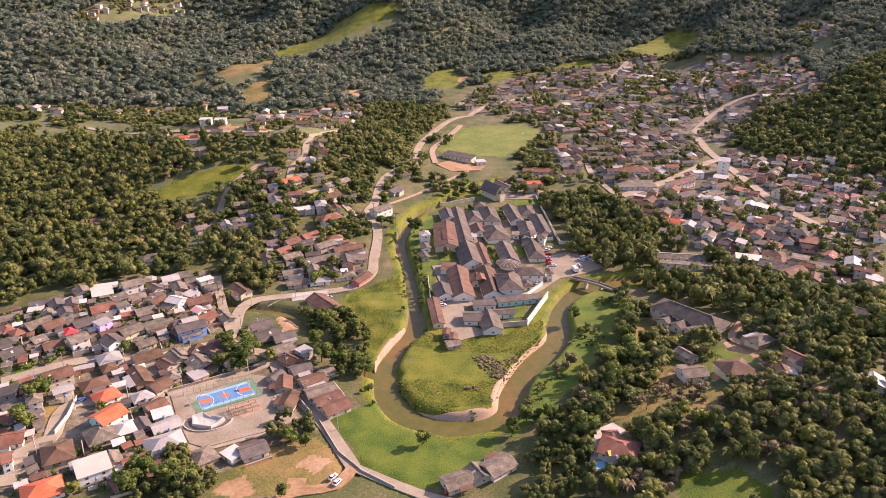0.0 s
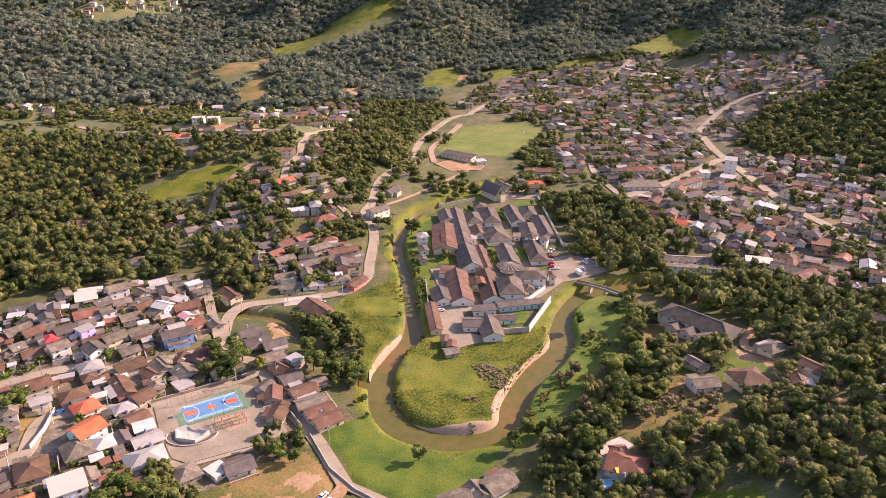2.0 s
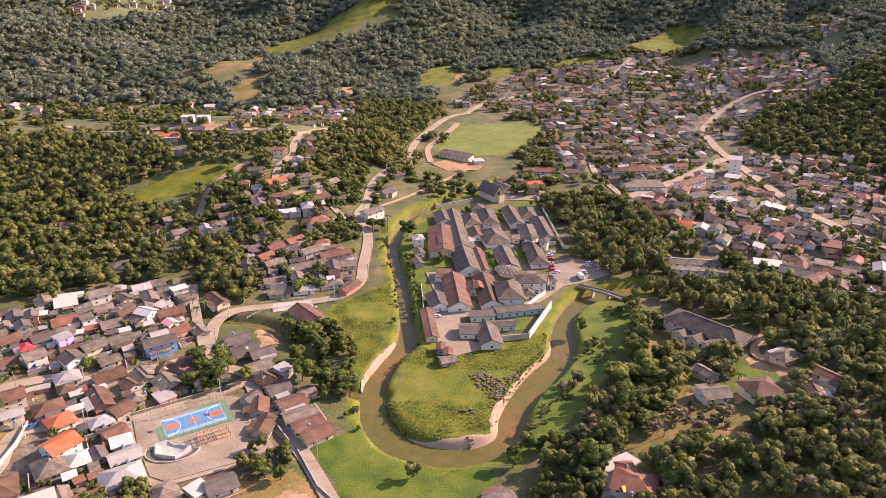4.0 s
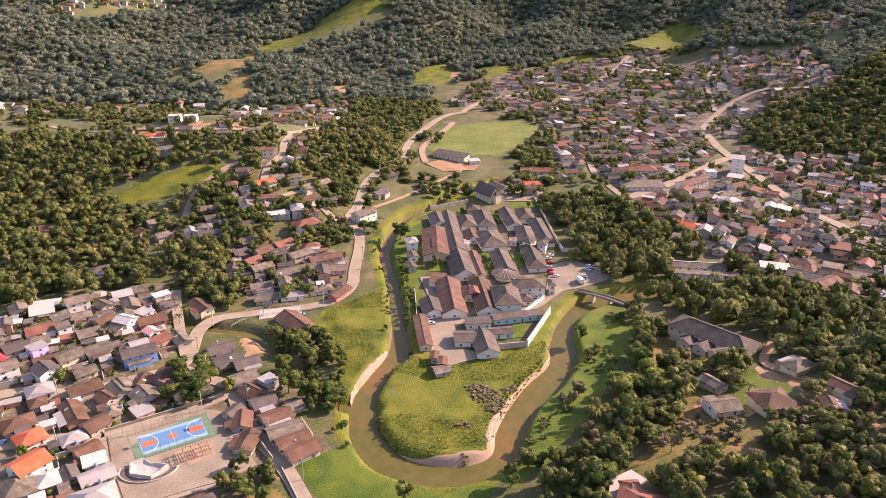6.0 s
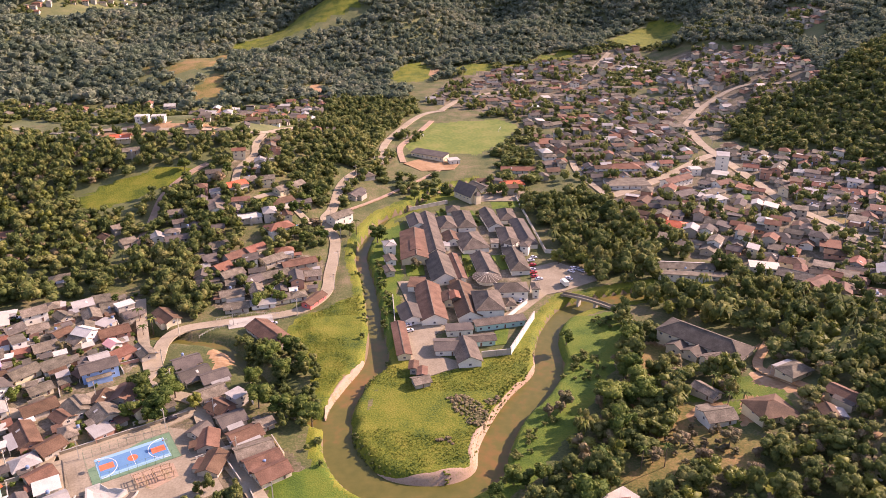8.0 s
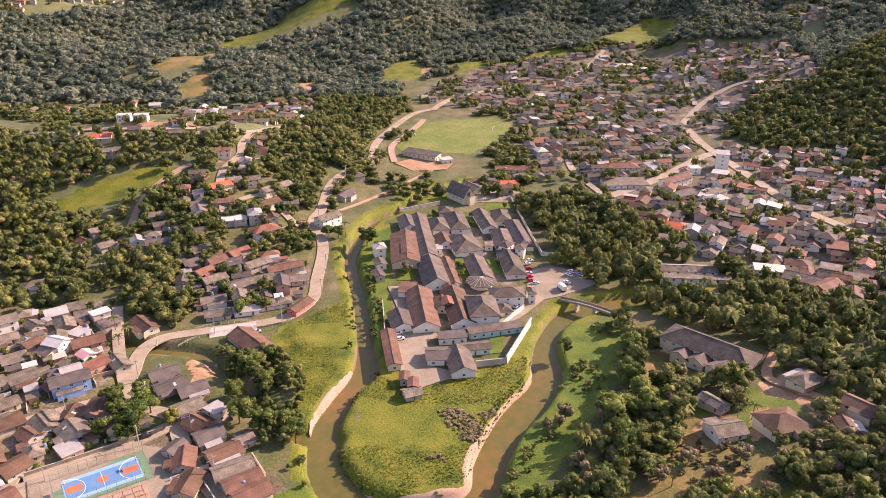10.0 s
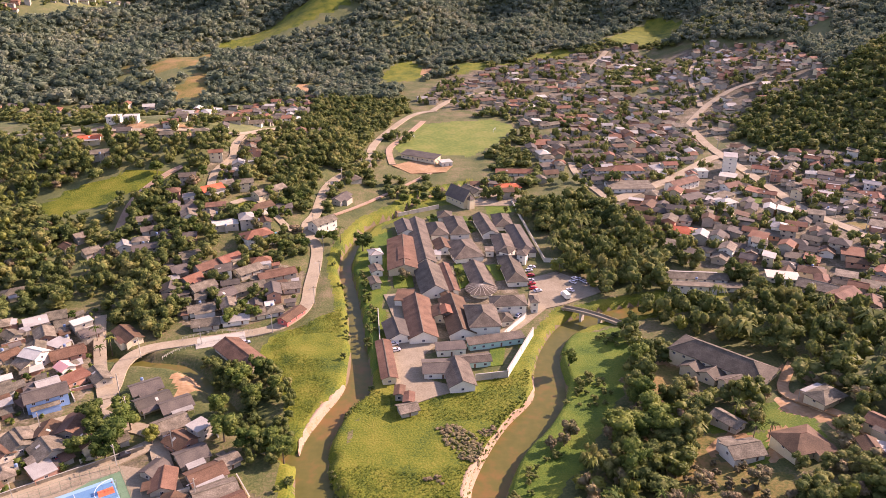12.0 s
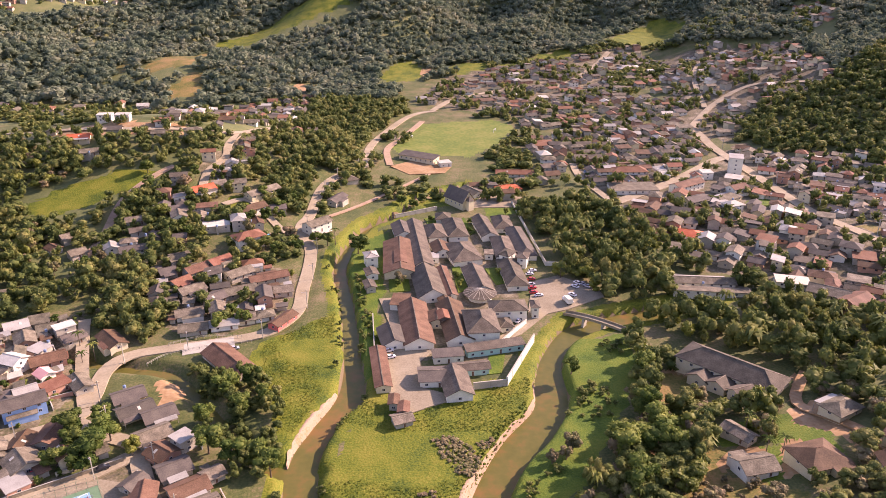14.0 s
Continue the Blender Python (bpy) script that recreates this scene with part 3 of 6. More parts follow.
def house(x, y, w, turn, d, form="gable", roof="grey", wall="cream", floors=1, name="house", windows=True, pitch=0.42, chimney=False, group=""):
    """A house with its long axis w at turn degrees, d deep."""
    if name == "pavilion":
        d *= 1.1
    if name in ("house", "hut"):
        w, d = w * 0.95, d * 0.90
    if d > w:
        w, d, turn = d, w, turn + 90
    turn = (turn + 90) % 180 - 90
    m = pose(0, 0, 0, 0, 0, turn)
    corners = [m @ Vector((sx * w / 2, sy * d / 2, 0)) for sx in (-1, 1) for sy in (-1, 1)]
    zs = height(np.array([x + c.x for c in corners]), np.array([y + c.y for c in corners]))
    z = float(zs.max())
    drop = z - float(zs.min()) + 0.8
    PLACES.append((x, y, math.hypot(w, d) / 2))
    tall = {"house": 2.35, "hut": 2.0}.get(name, 3.0) * floors
    ob = tagged(new(name), f"{'two-storey ' if floors == 2 else ''}{WALL_LOOKS[wall]} {name.replace('_', ' ')} with a {FORMS[form]} {LOOKS[roof]} roof", name.replace("_", " "), group)
    ob.matrix_basis = pose(x, y, z, 0, 0, turn)
    rise = {"gable": pitch * d / 2, "hip": pitch * d / 2, "flat": 0, "shed": 0.14 * d}[form]
    b = Build().box(-w / 2, -d / 2, -drop, w / 2, d / 2, tall)
    if form == "gable":
        for sx in (-1, 1):
            e = sx * w / 2
            b.add([(e, -d / 2, tall), (e, d / 2, tall), (e, 0, tall + rise), (e - sx * 0.2, -d / 2, tall), (e - sx * 0.2, d / 2, tall), (e - sx * 0.2, 0, tall + rise)], [(0, 1, 2), (3, 5, 4), (0, 2, 5, 3), (1, 4, 5, 2)])
    elif form == "shed":
        b.add([(-w / 2, d / 2, tall), (w / 2, d / 2, tall), (w / 2, d / 2, tall + rise), (-w / 2, d / 2, tall + rise), (-w / 2, -d / 2, tall), (w / 2, -d / 2, tall)], [(0, 3, 2, 1), (0, 4, 3), (1, 2, 5)])
    child("wall", b.mesh("wall", [WALLS[wall]]), ob)
    r = roof_mesh(form, w, d, rise)
    child("roof", r.mesh("roof", [ROOFS[roof]]), ob, pose(0, 0, tall + 0.02))
    if form in ("gable", "hip") and w > 6:
        cut = 0 if form == "gable" else min((w / 2 + 0.75) * 0.95, d / 2 + 0.75)
        half = w / 2 + 0.7 - cut
        if half > 0.6:
            if form == "hip" and name != "house":
                low = -rise * 0.75 / (d / 2)
                for sx in (-1, 1):
                    for sy in (-1, 1):
                        top, foot = Vector((sx * half, 0, tall + rise + 0.2)), Vector((sx * (w / 2 + 0.7), sy * (d / 2 + 0.7), tall + low + 0.2))
                        way = foot - top
                        child("hip_ridge", Build().box(0, -0.16, -0.04, way.length, 0.16, 0.1).mesh("hip_ridge", [ROOFS["grey"]]), ob, Matrix.Translation(top) @ way.to_track_quat("X", "Z").to_matrix().to_4x4())
            child("ridge", Build().box(-half, -0.16, 0, half, 0.16, 0.12).mesh("ridge", [ROOFS["grey" if name != "house" else roof]]), ob, pose(0, 0, tall + rise + 0.2))
    if windows:
        for floor in range(floors):
            h = 1.35 + (2.35 if name == 'house' else 3.0) * floor
            count = max(1, int(w / 4.0))
            for sy, spin in ((-1, 0), (1, 180)):
                for k in range(count):
                    u = (k + 0.5) / count * w - w / 2
                    if sy == -1 and floor == 0 and k == count // 2:
                        child("door", DOOR_MESH, ob, pose(u, -d / 2 - 0.01, 0.02))
                    elif sy == -1 or k % 2 == 0:
                        child("window", WINDOW, ob, pose(u, sy * (d / 2 + 0.01), h, 0, 0, spin))
            for sx, spin in ((1, 90), (-1, -90)):
                child("window", WINDOW, ob, pose(sx * (w / 2 + 0.01), 0, h, 0, 0, spin))
    if name == "house":
        rnd = random.Random(int(abs(x) * 31 + abs(y) * 17))
        if rnd.random() < 0.6:
            # a lower lean-to along one long side
            side, deep = rnd.choice((-1, 1)), rnd.uniform(2.2, 3.4)
            length = w * rnd.uniform(0.45, 0.9)
            at = pose(rnd.uniform(-1, 1) * (w - length) / 2, side * d / 2, 0, 0, 0, 0 if side > 0 else 180)
            v = [(-length / 2, 0.1, 2.45), (length / 2, 0.1, 2.45), (length / 2, deep, 2.0), (-length / 2, deep, 2.0)]
            child("porch_roof", mesh("porch_roof", v + [(p, q, r + 0.1) for p, q, r in v], BOX_FACES, [ROOFS[rnd.choice((roof, "grey", "dark", "brown", "pale"))]]), ob, at)
            if rnd.random() < 0.5:
                child("porch_wall", Build().box(-length / 2 + 0.2, 0, -drop, length / 2 - 0.2, deep - 0.25, 2.02).mesh("porch_wall", [WALLS[wall]]), ob, at)
            else:
                for u in (-length / 2 + 0.15, length / 2 - 0.15):
                    child("post", Build().box(u - 0.08, deep - 0.25, -drop, u + 0.08, deep - 0.09, 2.03).mesh("post", [GREYWALL]), ob, at)
        if rnd.random() < 0.12 and form != "flat":
            child("skylight", Build().box(-0.5, -0.8, 0, 0.5, 0.8, 0.1).mesh("skylight", [ROOFS["white"]]), ob, pose(rnd.uniform(-0.25, 0.25) * w, -d / 4, tall + rise / 2 + 0.26, math.degrees(math.atan2(rise, d / 2)) if form != "shed" else 8))
        if rnd.random() < 0.14:
            n = 10
            ring = [(0.6 * math.cos(6.2832 * k / n), 0.6 * math.sin(6.2832 * k / n)) for k in range(n)]
            v = [(p, q, 0) for p, q in ring] + [(p, q, 0.9) for p, q in ring] + [(0, 0, 1.15)]
            f = [(k, (k + 1) % n, n + (k + 1) % n, n + k) for k in range(n)] + [(n + k, n + (k + 1) % n, 2 * n) for k in range(n)]
            stand = rnd.choice((-1, 1)) * (d / 2 + 1.2)
            child("water_tank", mesh("water_tank", v, f, [TANK]), ob, pose(0, stand, 2.6))
            child("tank_stand", Build().box(-0.6, -0.6, -drop, 0.6, 0.6, 2.6).mesh("tank_stand", [GREYWALL]), ob, pose(0, stand, 0))
    return ob

# houses of the near quarters
house(-176.8, 389.6, 10.8, 37, 9, "gable", "grey", "white", 2)
house(-190.7, 381.6, 10.5, 27, 10, "shed", "cream", "bare", 1)
house(-192.8, 391.5, 12.8, 20, 4, "flat", "white", "white", 1)
house(-203.5, 383.9, 7.7, 35, 9, "gable", "grey", "cream", 1)
house(-199.6, 364.8, 5.6, 27, 8, "gable", "dark", "brick", 2)
house(-182.6, 362.8, 11.9, 32, 10, "gable", "rust", "brick", 1)
house(-171.4, 362.4, 5.9, 39, 8, "flat", "grey", "white", 2)
house(-170, 377.5, 8.9, 31, 7, "gable", "grey", "bare", 1)
house(-218.3, 361.7, 7.7, 19, 6, "flat", "white", "white", 1)
house(-210.2, 367.9, 6.8, 32, 8, "gable", "dark", "bare", 1)
house(-210.4, 358.6, 5, 34, 6, "gable", "grey", "bare", 1)
house(-223.7, 341.9, 5.5, 48, 9, "hip", "rust", "brick", 1)
house(-216.2, 338.6, 6.7, 50, 8, "hip", "rust", "cream", 1)
house(-209.4, 346.5, 12.5, 51, 10, "gable", "grey", "bare", 1)
house(-201.3, 345.1, 9.6, 53, 9, "gable", "brown", "bare", 1)
house(-189.8, 339, 5.4, 37, 8, "hip", "red", "white", 1)
house(-180.8, 328.7, 8.8, 45, 9, "gable", "grey", "white", 2)
house(-174.9, 344.4, 7.4, 52, 7, "flat", "pale", "lilac", 2)
house(-185.8, 346.7, 10, 44, 8, "gable", "dark", "bare", 1)
house(-192.1, 326, 8.8, 38, 8, "gable", "brown", "white", 1)
house(-201, 330.5, 6, 48, 6, "shed", "grey", "bare", 1)
house(-209.8, 319.6, 9.3, 45, 9, "gable", "dark", "white", 1)
house(-163.4, 327.6, 8.7, 49, 10, "gable", "dark", "white", 2)
house(-159.9, 341.6, 11.4, 52, 9, "gable", "grey", "cream", 1)
house(-159.4, 361.1, 9.4, 35, 9, "gable", "grey", "white", 1)
house(-157.6, 373.7, 7.6, 55, 7, "gable", "brown", "bare", 1)
house(-149.2, 347.2, 10.8, 42, 7, "shed", "grey", "white", 1)
house(-148.1, 368.2, 7.4, 53, 8, "gable", "grey", "cream", 1)
house(-145.9, 371.4, 8.3, 158, 8, "gable", "white", "white", 2)
house(-164.3, 390.4, 5.7, 51, 8, "gable", "grey", "bare", 1)
house(-160.5, 403.9, 9.1, 33, 9, "gable", "pale", "bare", 1)
house(-134.4, 345.3, 7.3, 51, 9, "gable", "dark", "bare", 1)
house(-160.9, 316.4, 10.3, 34, 10, "hip", "pale", "white", 1)
house(-143.4, 318.4, 12.6, 40, 9, "gable", "brown", "bare", 1)
house(-148.3, 330.5, 8.6, 42, 7, "gable", "grey", "cream", 1)
house(-132, 312.7, 6.3, 54, 8, "gable", "brown", "bare", 1)
house(-129.1, 321.2, 7.4, 42, 9, "gable", "grey", "bare", 1)
house(-178.3, 298, 15.3, 37, 10, "gable", "brown", "cream", 2)
house(-159.1, 295.1, 11.7, 36, 10, "hip", "brown", "bare", 1)
house(-150.5, 286.7, 10.1, 45, 10, "hip", "orange", "white", 1)
house(-141.9, 269.2, 11.8, 56, 11, "gable", "orange", "green", 2)
house(-140.8, 301.6, 16.4, 127, 8, "gable", "brown", "brick", 1)
house(-129.5, 295.2, 9.1, 55, 9, "gable", "brown", "bare", 1)
house(-134.4, 286.4, 8.9, 41, 8, "hip", "pale", "bare", 1)
house(-125.7, 279.2, 8.6, 49, 9, "gable", "brown", "bare", 1)
house(-120.8, 273.4, 7.5, 30, 6, "shed", "white", "white", 1)
house(-141.8, 259.6, 11.6, 37, 14, "hip", "grey", "bare", 1)
house(-133.1, 263.3, 7.9, 33, 9, "hip", "white", "bare", 1)
house(-116.6, 265.4, 11.4, 37, 8, "gable", "pale", "bare", 1)
house(-113, 253.5, 15.1, 30, 13, "hip", "pale", "cream", 1)
house(-176.3, 256.2, 8.8, 15, 9, "gable", "rust", "white", 1)
house(-126.7, 266.3, 5.2, 38, 8, "gable", "dark", "bare", 1)
house(-153.6, 247, 11.5, 30, 14, "hip", "brown", "bare", 1)
house(-134.9, 236.5, 12.6, 33, 13, "flat", "cream", "white", 2)
house(-130.3, 243.2, 6.4, 37, 9, "gable", "grey", "bare", 1)
house(-120.9, 242, 8.6, 35, 8, "gable", "rust", "bare", 1)
house(-176.4, 270.3, 6, 48, 8, "gable", "dark", "bare", 1)
house(-149.3, 225.6, 14.3, 32, 12, "hip", "orange", "white", 1)
house(-170, 240.4, 3.5, 30, 8, "flat", "rust", "white", 2)
house(-129.8, 344, 14.8, 31, 9, "gable", "dark", "blue", 2)
house(-135.5, 376.7, 13, 32, 9, "gable", "brown", "brick", 1)
house(-132.2, 366.2, 5.6, 51, 6, "gable", "pink", "white", 1)
house(-125.2, 359, 9.8, 50, 8, "flat", "rust", "brick", 1)
house(-133.3, 394.9, 8.8, 43, 8, "gable", "dark", "bare", 1)
house(-138.5, 400, 8.3, 40, 6, "flat", "white", "bare", 2)
house(-142.4, 384.5, 7.2, 62, 8, "flat", "pale", "bare", 1)
house(-116.6, 360.3, 11.5, 129, 7, "gable", "grey", "bare", 1)
house(-116.5, 393, 14.9, 132, 8, "gable", "brown", "cream", 1)
house(-96, 352.1, 11.1, 32, 9, "gable", "dark", "cream", 1)
house(-90.5, 343, 12.4, 36, 9, "gable", "dark", "cream", 1)
house(-81.3, 340.3, 11, 33, 9, "gable", "dark", "bare", 1)
house(-79.8, 328.4, 11.5, 36, 9, "gable", "grey", "bare", 1)
house(-73.6, 318.6, 8.5, 54, 9, "gable", "brown", "brick", 1)
house(-68.1, 323.7, 6.4, 50, 7, "flat", "pale", "bare", 2)
house(-67.7, 310.4, 9.9, 35, 9, "gable", "dark", "bare", 1)
house(-129.2, 318.1, 8.6, 43, 11, "gable", "grey", "bare", 1)
house(-121.9, 324.5, 9.5, 89, 7, "gable", "brown", "bare", 1)
house(-113.4, 328.1, 11.9, 87, 10, "gable", "brown", "bare", 1)
house(-116.9, 314.6, 10.3, 42, 11, "gable", "grey", "bare", 1)
house(-114.8, 304.5, 7.3, 43, 9, "flat", "pale", "brick", 1)
house(-63.9, 375.4, 28, 130, 12, "gable", "brown", "bare", 1)
house(-85.6, 403.5, 11.8, 13, 8, "gable", "grey", "bare", 1)
house(-77.8, 303.5, 7.2, 62, 7, "gable", "dark", "bare", 1)
house(-73.2, 297.5, 10.5, 100, 8, "gable", "brown", "bare", 1)
house(-68.2, 284.5, 11.5, 82, 8, "gable", "brown", "bare", 1)
house(-60.4, 300.5, 11.6, 36, 9, "gable", "brown", "bare", 1)
house(-55.1, 290.9, 13.3, 27, 10, "gable", "grey", "bare", 1)
house(-51.2, 285.4, 12.7, 34, 9, "gable", "brown", "white", 1)
house(-46.9, 279.3, 11.7, 36, 9, "gable", "brown", "cream", 1)
house(-54.6, 307.3, 6.2, 40, 6, "gable", "grey", "bare", 1)
house(-95, 245.7, 8.9, 40, 10, "hip", "grey", "bare", 1)
house(-83.7, 247.4, 7, 50, 8, "flat", "white", "white", 1)
house(-76.1, 249.6, 10.7, 31, 9, "gable", "dark", "white", 1)
house(5.8, 231.2, 11.1, 26, 9, "gable", "grey", "bare", 1)
house(13.8, 235.2, 8.3, 31, 9, "gable", "grey", "bare", 1)
house(21.7, 239.2, 12.3, 38, 10, "gable", "grey", "white", 1)
house(69.5, 244.1, 14.9, 158, 13, "hip", "rust", "cream", 1)
house(113.5, 294.9, 11.4, 11, 9, "gable", "grey", "white", 1)
house(132.3, 294.8, 14.9, 15, 13, "hip", "brown", "cream", 1)
house(153.7, 321.3, 12, 27, 9, "hip", "grey", "cream", 1)
house(209.7, 337.2, 9.2, 130, 9, "gable", "grey", "white", 2)
house(182.3, 273.4, 8, 161, 10, "gable", "white", "white", 1)
house(5.1, 334.7, 6.7, 20, 6, "gable", "grey", "bare", 1)
house(116.4, 313.7, 10.5, 124, 6, "gable", "grey", "bare", 1)

# houses on the hill, by the river and in the town
house(-97.4, 500.8, 14.2, 17, 10, "flat", "white", "bare", 1)
house(-114.3, 542.4, 13.3, 39, 10, "gable", "orange", "white", 1)
house(-77.5, 486.8, 15.8, 35, 11, "hip", "rust", "white", 2)
house(-82.4, 523.8, 15.8, 43, 9, "gable", "brown", "white", 1)
house(-80.9, 548.2, 22.5, 49, 9, "gable", "grey", "cream", 1)
house(-44.5, 511.7, 15.7, 48, 9, "gable", "grey", "white", 2)
house(-37.7, 557.5, 15.7, 67, 8, "gable", "dark", "bare", 1)
house(-48.4, 410.3, 14.2, 61, 6, "gable", "brown", "red", 1)
house(-109, 466.9, 10.9, 43, 8, "gable", "grey", "bare", 1)
house(-97.7, 455.9, 11, 45, 9, "gable", "brown", "bare", 1)
house(-88, 464.2, 11.6, 47, 9, "gable", "rust", "cream", 1)
house(-76.4, 453.9, 13.2, 43, 9, "gable", "grey", "bare", 1)
house(-61.5, 450.9, 19.2, 26, 8, "gable", "brown", "bare", 1)
house(-95.3, 437.3, 12.1, 41, 9, "gable", "grey", "cream", 1)
house(-82.7, 430.3, 10.9, 47, 9, "gable", "dark", "bare", 1)
house(-102, 444.5, 9.5, 53, 8, "gable", "rust", "bare", 1)
house(-90.8, 416.7, 11.9, 20, 8, "gable", "grey", "white", 1)
house(-72.4, 437.5, 14.8, 26, 9, "gable", "grey", "bare", 1)
house(-111.2, 454.2, 7.8, 35, 8, "gable", "dark", "bare", 1)
house(-174.2, 493.9, 8.4, 43, 8, "gable", "grey", "bare", 1)
house(-177.7, 482.7, 6.6, 50, 7, "gable", "brown", "bare", 1)
house(-163.6, 477.2, 8.2, 43, 8, "gable", "grey", "bare", 1)
house(-206.2, 600.8, 13.4, 13, 9, "gable", "orange", "cream", 1)
house(-236, 484.9, 8.9, 28, 8, "gable", "brown", "white", 1)
house(-182.9, 434.2, 13.5, 30, 9, "hip", "grey", "cream", 1)
house(-192.7, 580.8, 10.9, 21, 8, "gable", "grey", "bare", 1)
house(165, 501.6, 15.4, 157, 13, "hip", "orange", "cream", 1)
house(156.1, 589, 32.1, 0, 20, "flat", "grey", "white", 1)
house(161.1, 619.1, 25.4, 0, 12, "hip", "rust", "white", 2)
house(192, 587.3, 26.6, 33, 10, "gable", "brown", "white", 2)
house(188.8, 429.9, 15.5, 163, 10, "flat", "cream", "white", 2)
house(198.5, 414.4, 17.5, 144, 11, "gable", "grey", "cream", 2)
house(204.9, 403.9, 15.1, 31, 9, "gable", "brown", "brick", 2)
house(149.6, 441.3, 33, 173, 8, "gable", "grey", "white", 1)
house(150.6, 429.6, 37, 171, 5, "flat", "grey", "white", 1)
house(72.5, 589.3, 16.7, 11, 9, "hip", "orange", "white", 1)
house(82, 622.8, 28.7, 175, 9, "gable", "rust", "white", 1)
house(47.9, 582.9, 16, 121, 9, "gable", "grey", "white", 1)
house(238, 622, 13, 70, 9, "flat", "pale", "white", 4, "apartment_block")
house(214, 612.5, 8, 179, 9, "flat", "white", "white", 2)
house(206, 545, 11, 20, 9, "hip", "white", "white", 2)
house(222, 578, 13, 25, 9, "gable", "brown", "white", 2)
house(186, 556, 16, 30, 10, "gable", "dark", "cream", 2)
house(262, 560, 13, 30, 9, "gable", "slate", "cream", 2)
house(208.7, 563.5, 23.7, 34, 10, "hip", "grey", "cream", 1)


# ---- the walled institution on the spit of land ----
house(11.9, 493.4, 62.3, 95, 9, "gable", "slate", "white", 1, "pavilion", pitch=.5, group="pavilions of the institution")
house(3.3, 513.3, 18.3, 99, 9, "gable", "dark", "white", 1, "pavilion", pitch=.45, group="pavilions of the institution")
house(2.6, 474.9, 41.1, 92, 15, "gable", "brown", "cream", 1, "pavilion", pitch=.35, group="pavilions of the institution")
house(21.7, 511.3, 19.3, 99, 9, "hip", "slate", "white", 1, "pavilion", pitch=.5, group="pavilions of the institution")
house(33.3, 516.5, 27.8, 96, 10, "hip", "slate", "white", 1, "pavilion", pitch=.5, group="pavilions of the institution")
house(27.2, 534.7, 8.1, 0, 9, "hip", "slate", "white", 1, "pavilion", pitch=.5, group="pavilions of the institution")
house(50.4, 517.5, 30, 98, 8, "gable", "slate", "white", 1, "pavilion", pitch=.5, group="pavilions of the institution")
house(57.9, 488.3, 27, 92, 9, "hip", "slate", "white", 1, "pavilion", pitch=.5, group="pavilions of the institution")
house(61.3, 524.4, 19.5, 92, 9, "hip", "slate", "white", 1, "pavilion", pitch=.5, group="pavilions of the institution")
house(68.2, 495.6, 41.3, 95, 8, "hip", "dark", "white", 1, "pavilion", pitch=.5, group="pavilions of the institution")
house(58.4, 472.9, 5.4, 144, 7, "hip", "slate", "white", 2, "pavilion", pitch=.5, group="pavilions of the institution")
house(35.2, 481.8, 24.6, 103, 14, "hip", "slate", "white", 1, "pavilion", pitch=.45, group="pavilions of the institution")
house(24.2, 487.3, 13.5, 98, 8, "gable", "brown", "white", 1, "pavilion", pitch=.45, group="pavilions of the institution")
house(20.3, 476.7, 4.7, 179, 6, "flat", "pale", "white", 1, "pavilion", pitch=.3, group="pavilions of the institution")
house(40.8, 447.8, 26.5, 97, 9, "gable", "slate", "white", 1, "pavilion", pitch=.5, group="pavilions of the institution")
house(58.8, 455.3, 31.5, 94, 9, "hip", "slate", "white", 1, "pavilion", pitch=.5, group="pavilions of the institution")
house(16.6, 443.6, 30.5, 97, 12, "gable", "slate", "white", 1, "pavilion", pitch=.6, group="pavilions of the institution")
house(25.5, 445.8, 32.4, 97, 4, "gable", "brown", "white", 1, "pavilion", pitch=.4, group="pavilions of the institution")
house(10.2, 403.7, 37.2, 95, 11, "gable", "brown", "white", 1, "pavilion", pitch=.5, group="pavilions of the institution")
house(27.2, 405.1, 34.5, 96, 10, "gable", "brown", "white", 1, "pavilion", pitch=.5, group="pavilions of the institution")
house(19.8, 408.4, 8.7, 178, 9, "gable", "brown", "cream", 1, "pavilion", pitch=.4, group="pavilions of the institution")
house(38.4, 399.3, 20.4, 93, 12, "hip", "slate", "white", 2, "pavilion", pitch=.5, group="pavilions of the institution")
house(51.6, 413.2, 15.8, 2, 9, "hip", "slate", "white", 2, "pavilion", pitch=.45, group="pavilions of the institution")
house(64, 414.3, 3, 178, 6, "hip", "slate", "white", 2, "pavilion", pitch=.4, group="pavilions of the institution")
house(49.3, 402.9, 5.1, 9, 7, "hip", "slate", "white", 1, "pavilion", pitch=.45, group="pavilions of the institution")
house(0.2, 393, 15.1, 101, 9, "gable", "dark", "white", 1, "pavilion", pitch=.45, group="pavilions of the institution")
house(-3.8, 368.4, 29, 97, 5, "gable", "brown", "cream", 1, "pavilion", pitch=.3, group="pavilions of the institution")
house(25.3, 355.9, 17.7, 97, 9, "gable", "slate", "white", 1, "pavilion", pitch=.5, group="pavilions of the institution")
house(16.5, 362, 10, 2, 9, "gable", "dark", "white", 1, "pavilion", pitch=.3, group="pavilions of the institution")
house(32.1, 367.3, 13.1, 7, 5, "gable", "slate", "green", 1, "pavilion", pitch=.35, group="pavilions of the institution")
house(23.1, 377.7, 12.1, 6, 6, "flat", "dark", "white", 1, "pavilion", pitch=.3, group="pavilions of the institution")
house(42.7, 382.9, 24.1, 13, 4, "shed", "slate", "green", 1, "pavilion", pitch=.3, group="pavilions of the institution")
house(2, 345.2, 3, 178, 5, "gable", "brown", "bare", 1, "pavilion", pitch=.3, group="pavilions of the institution")
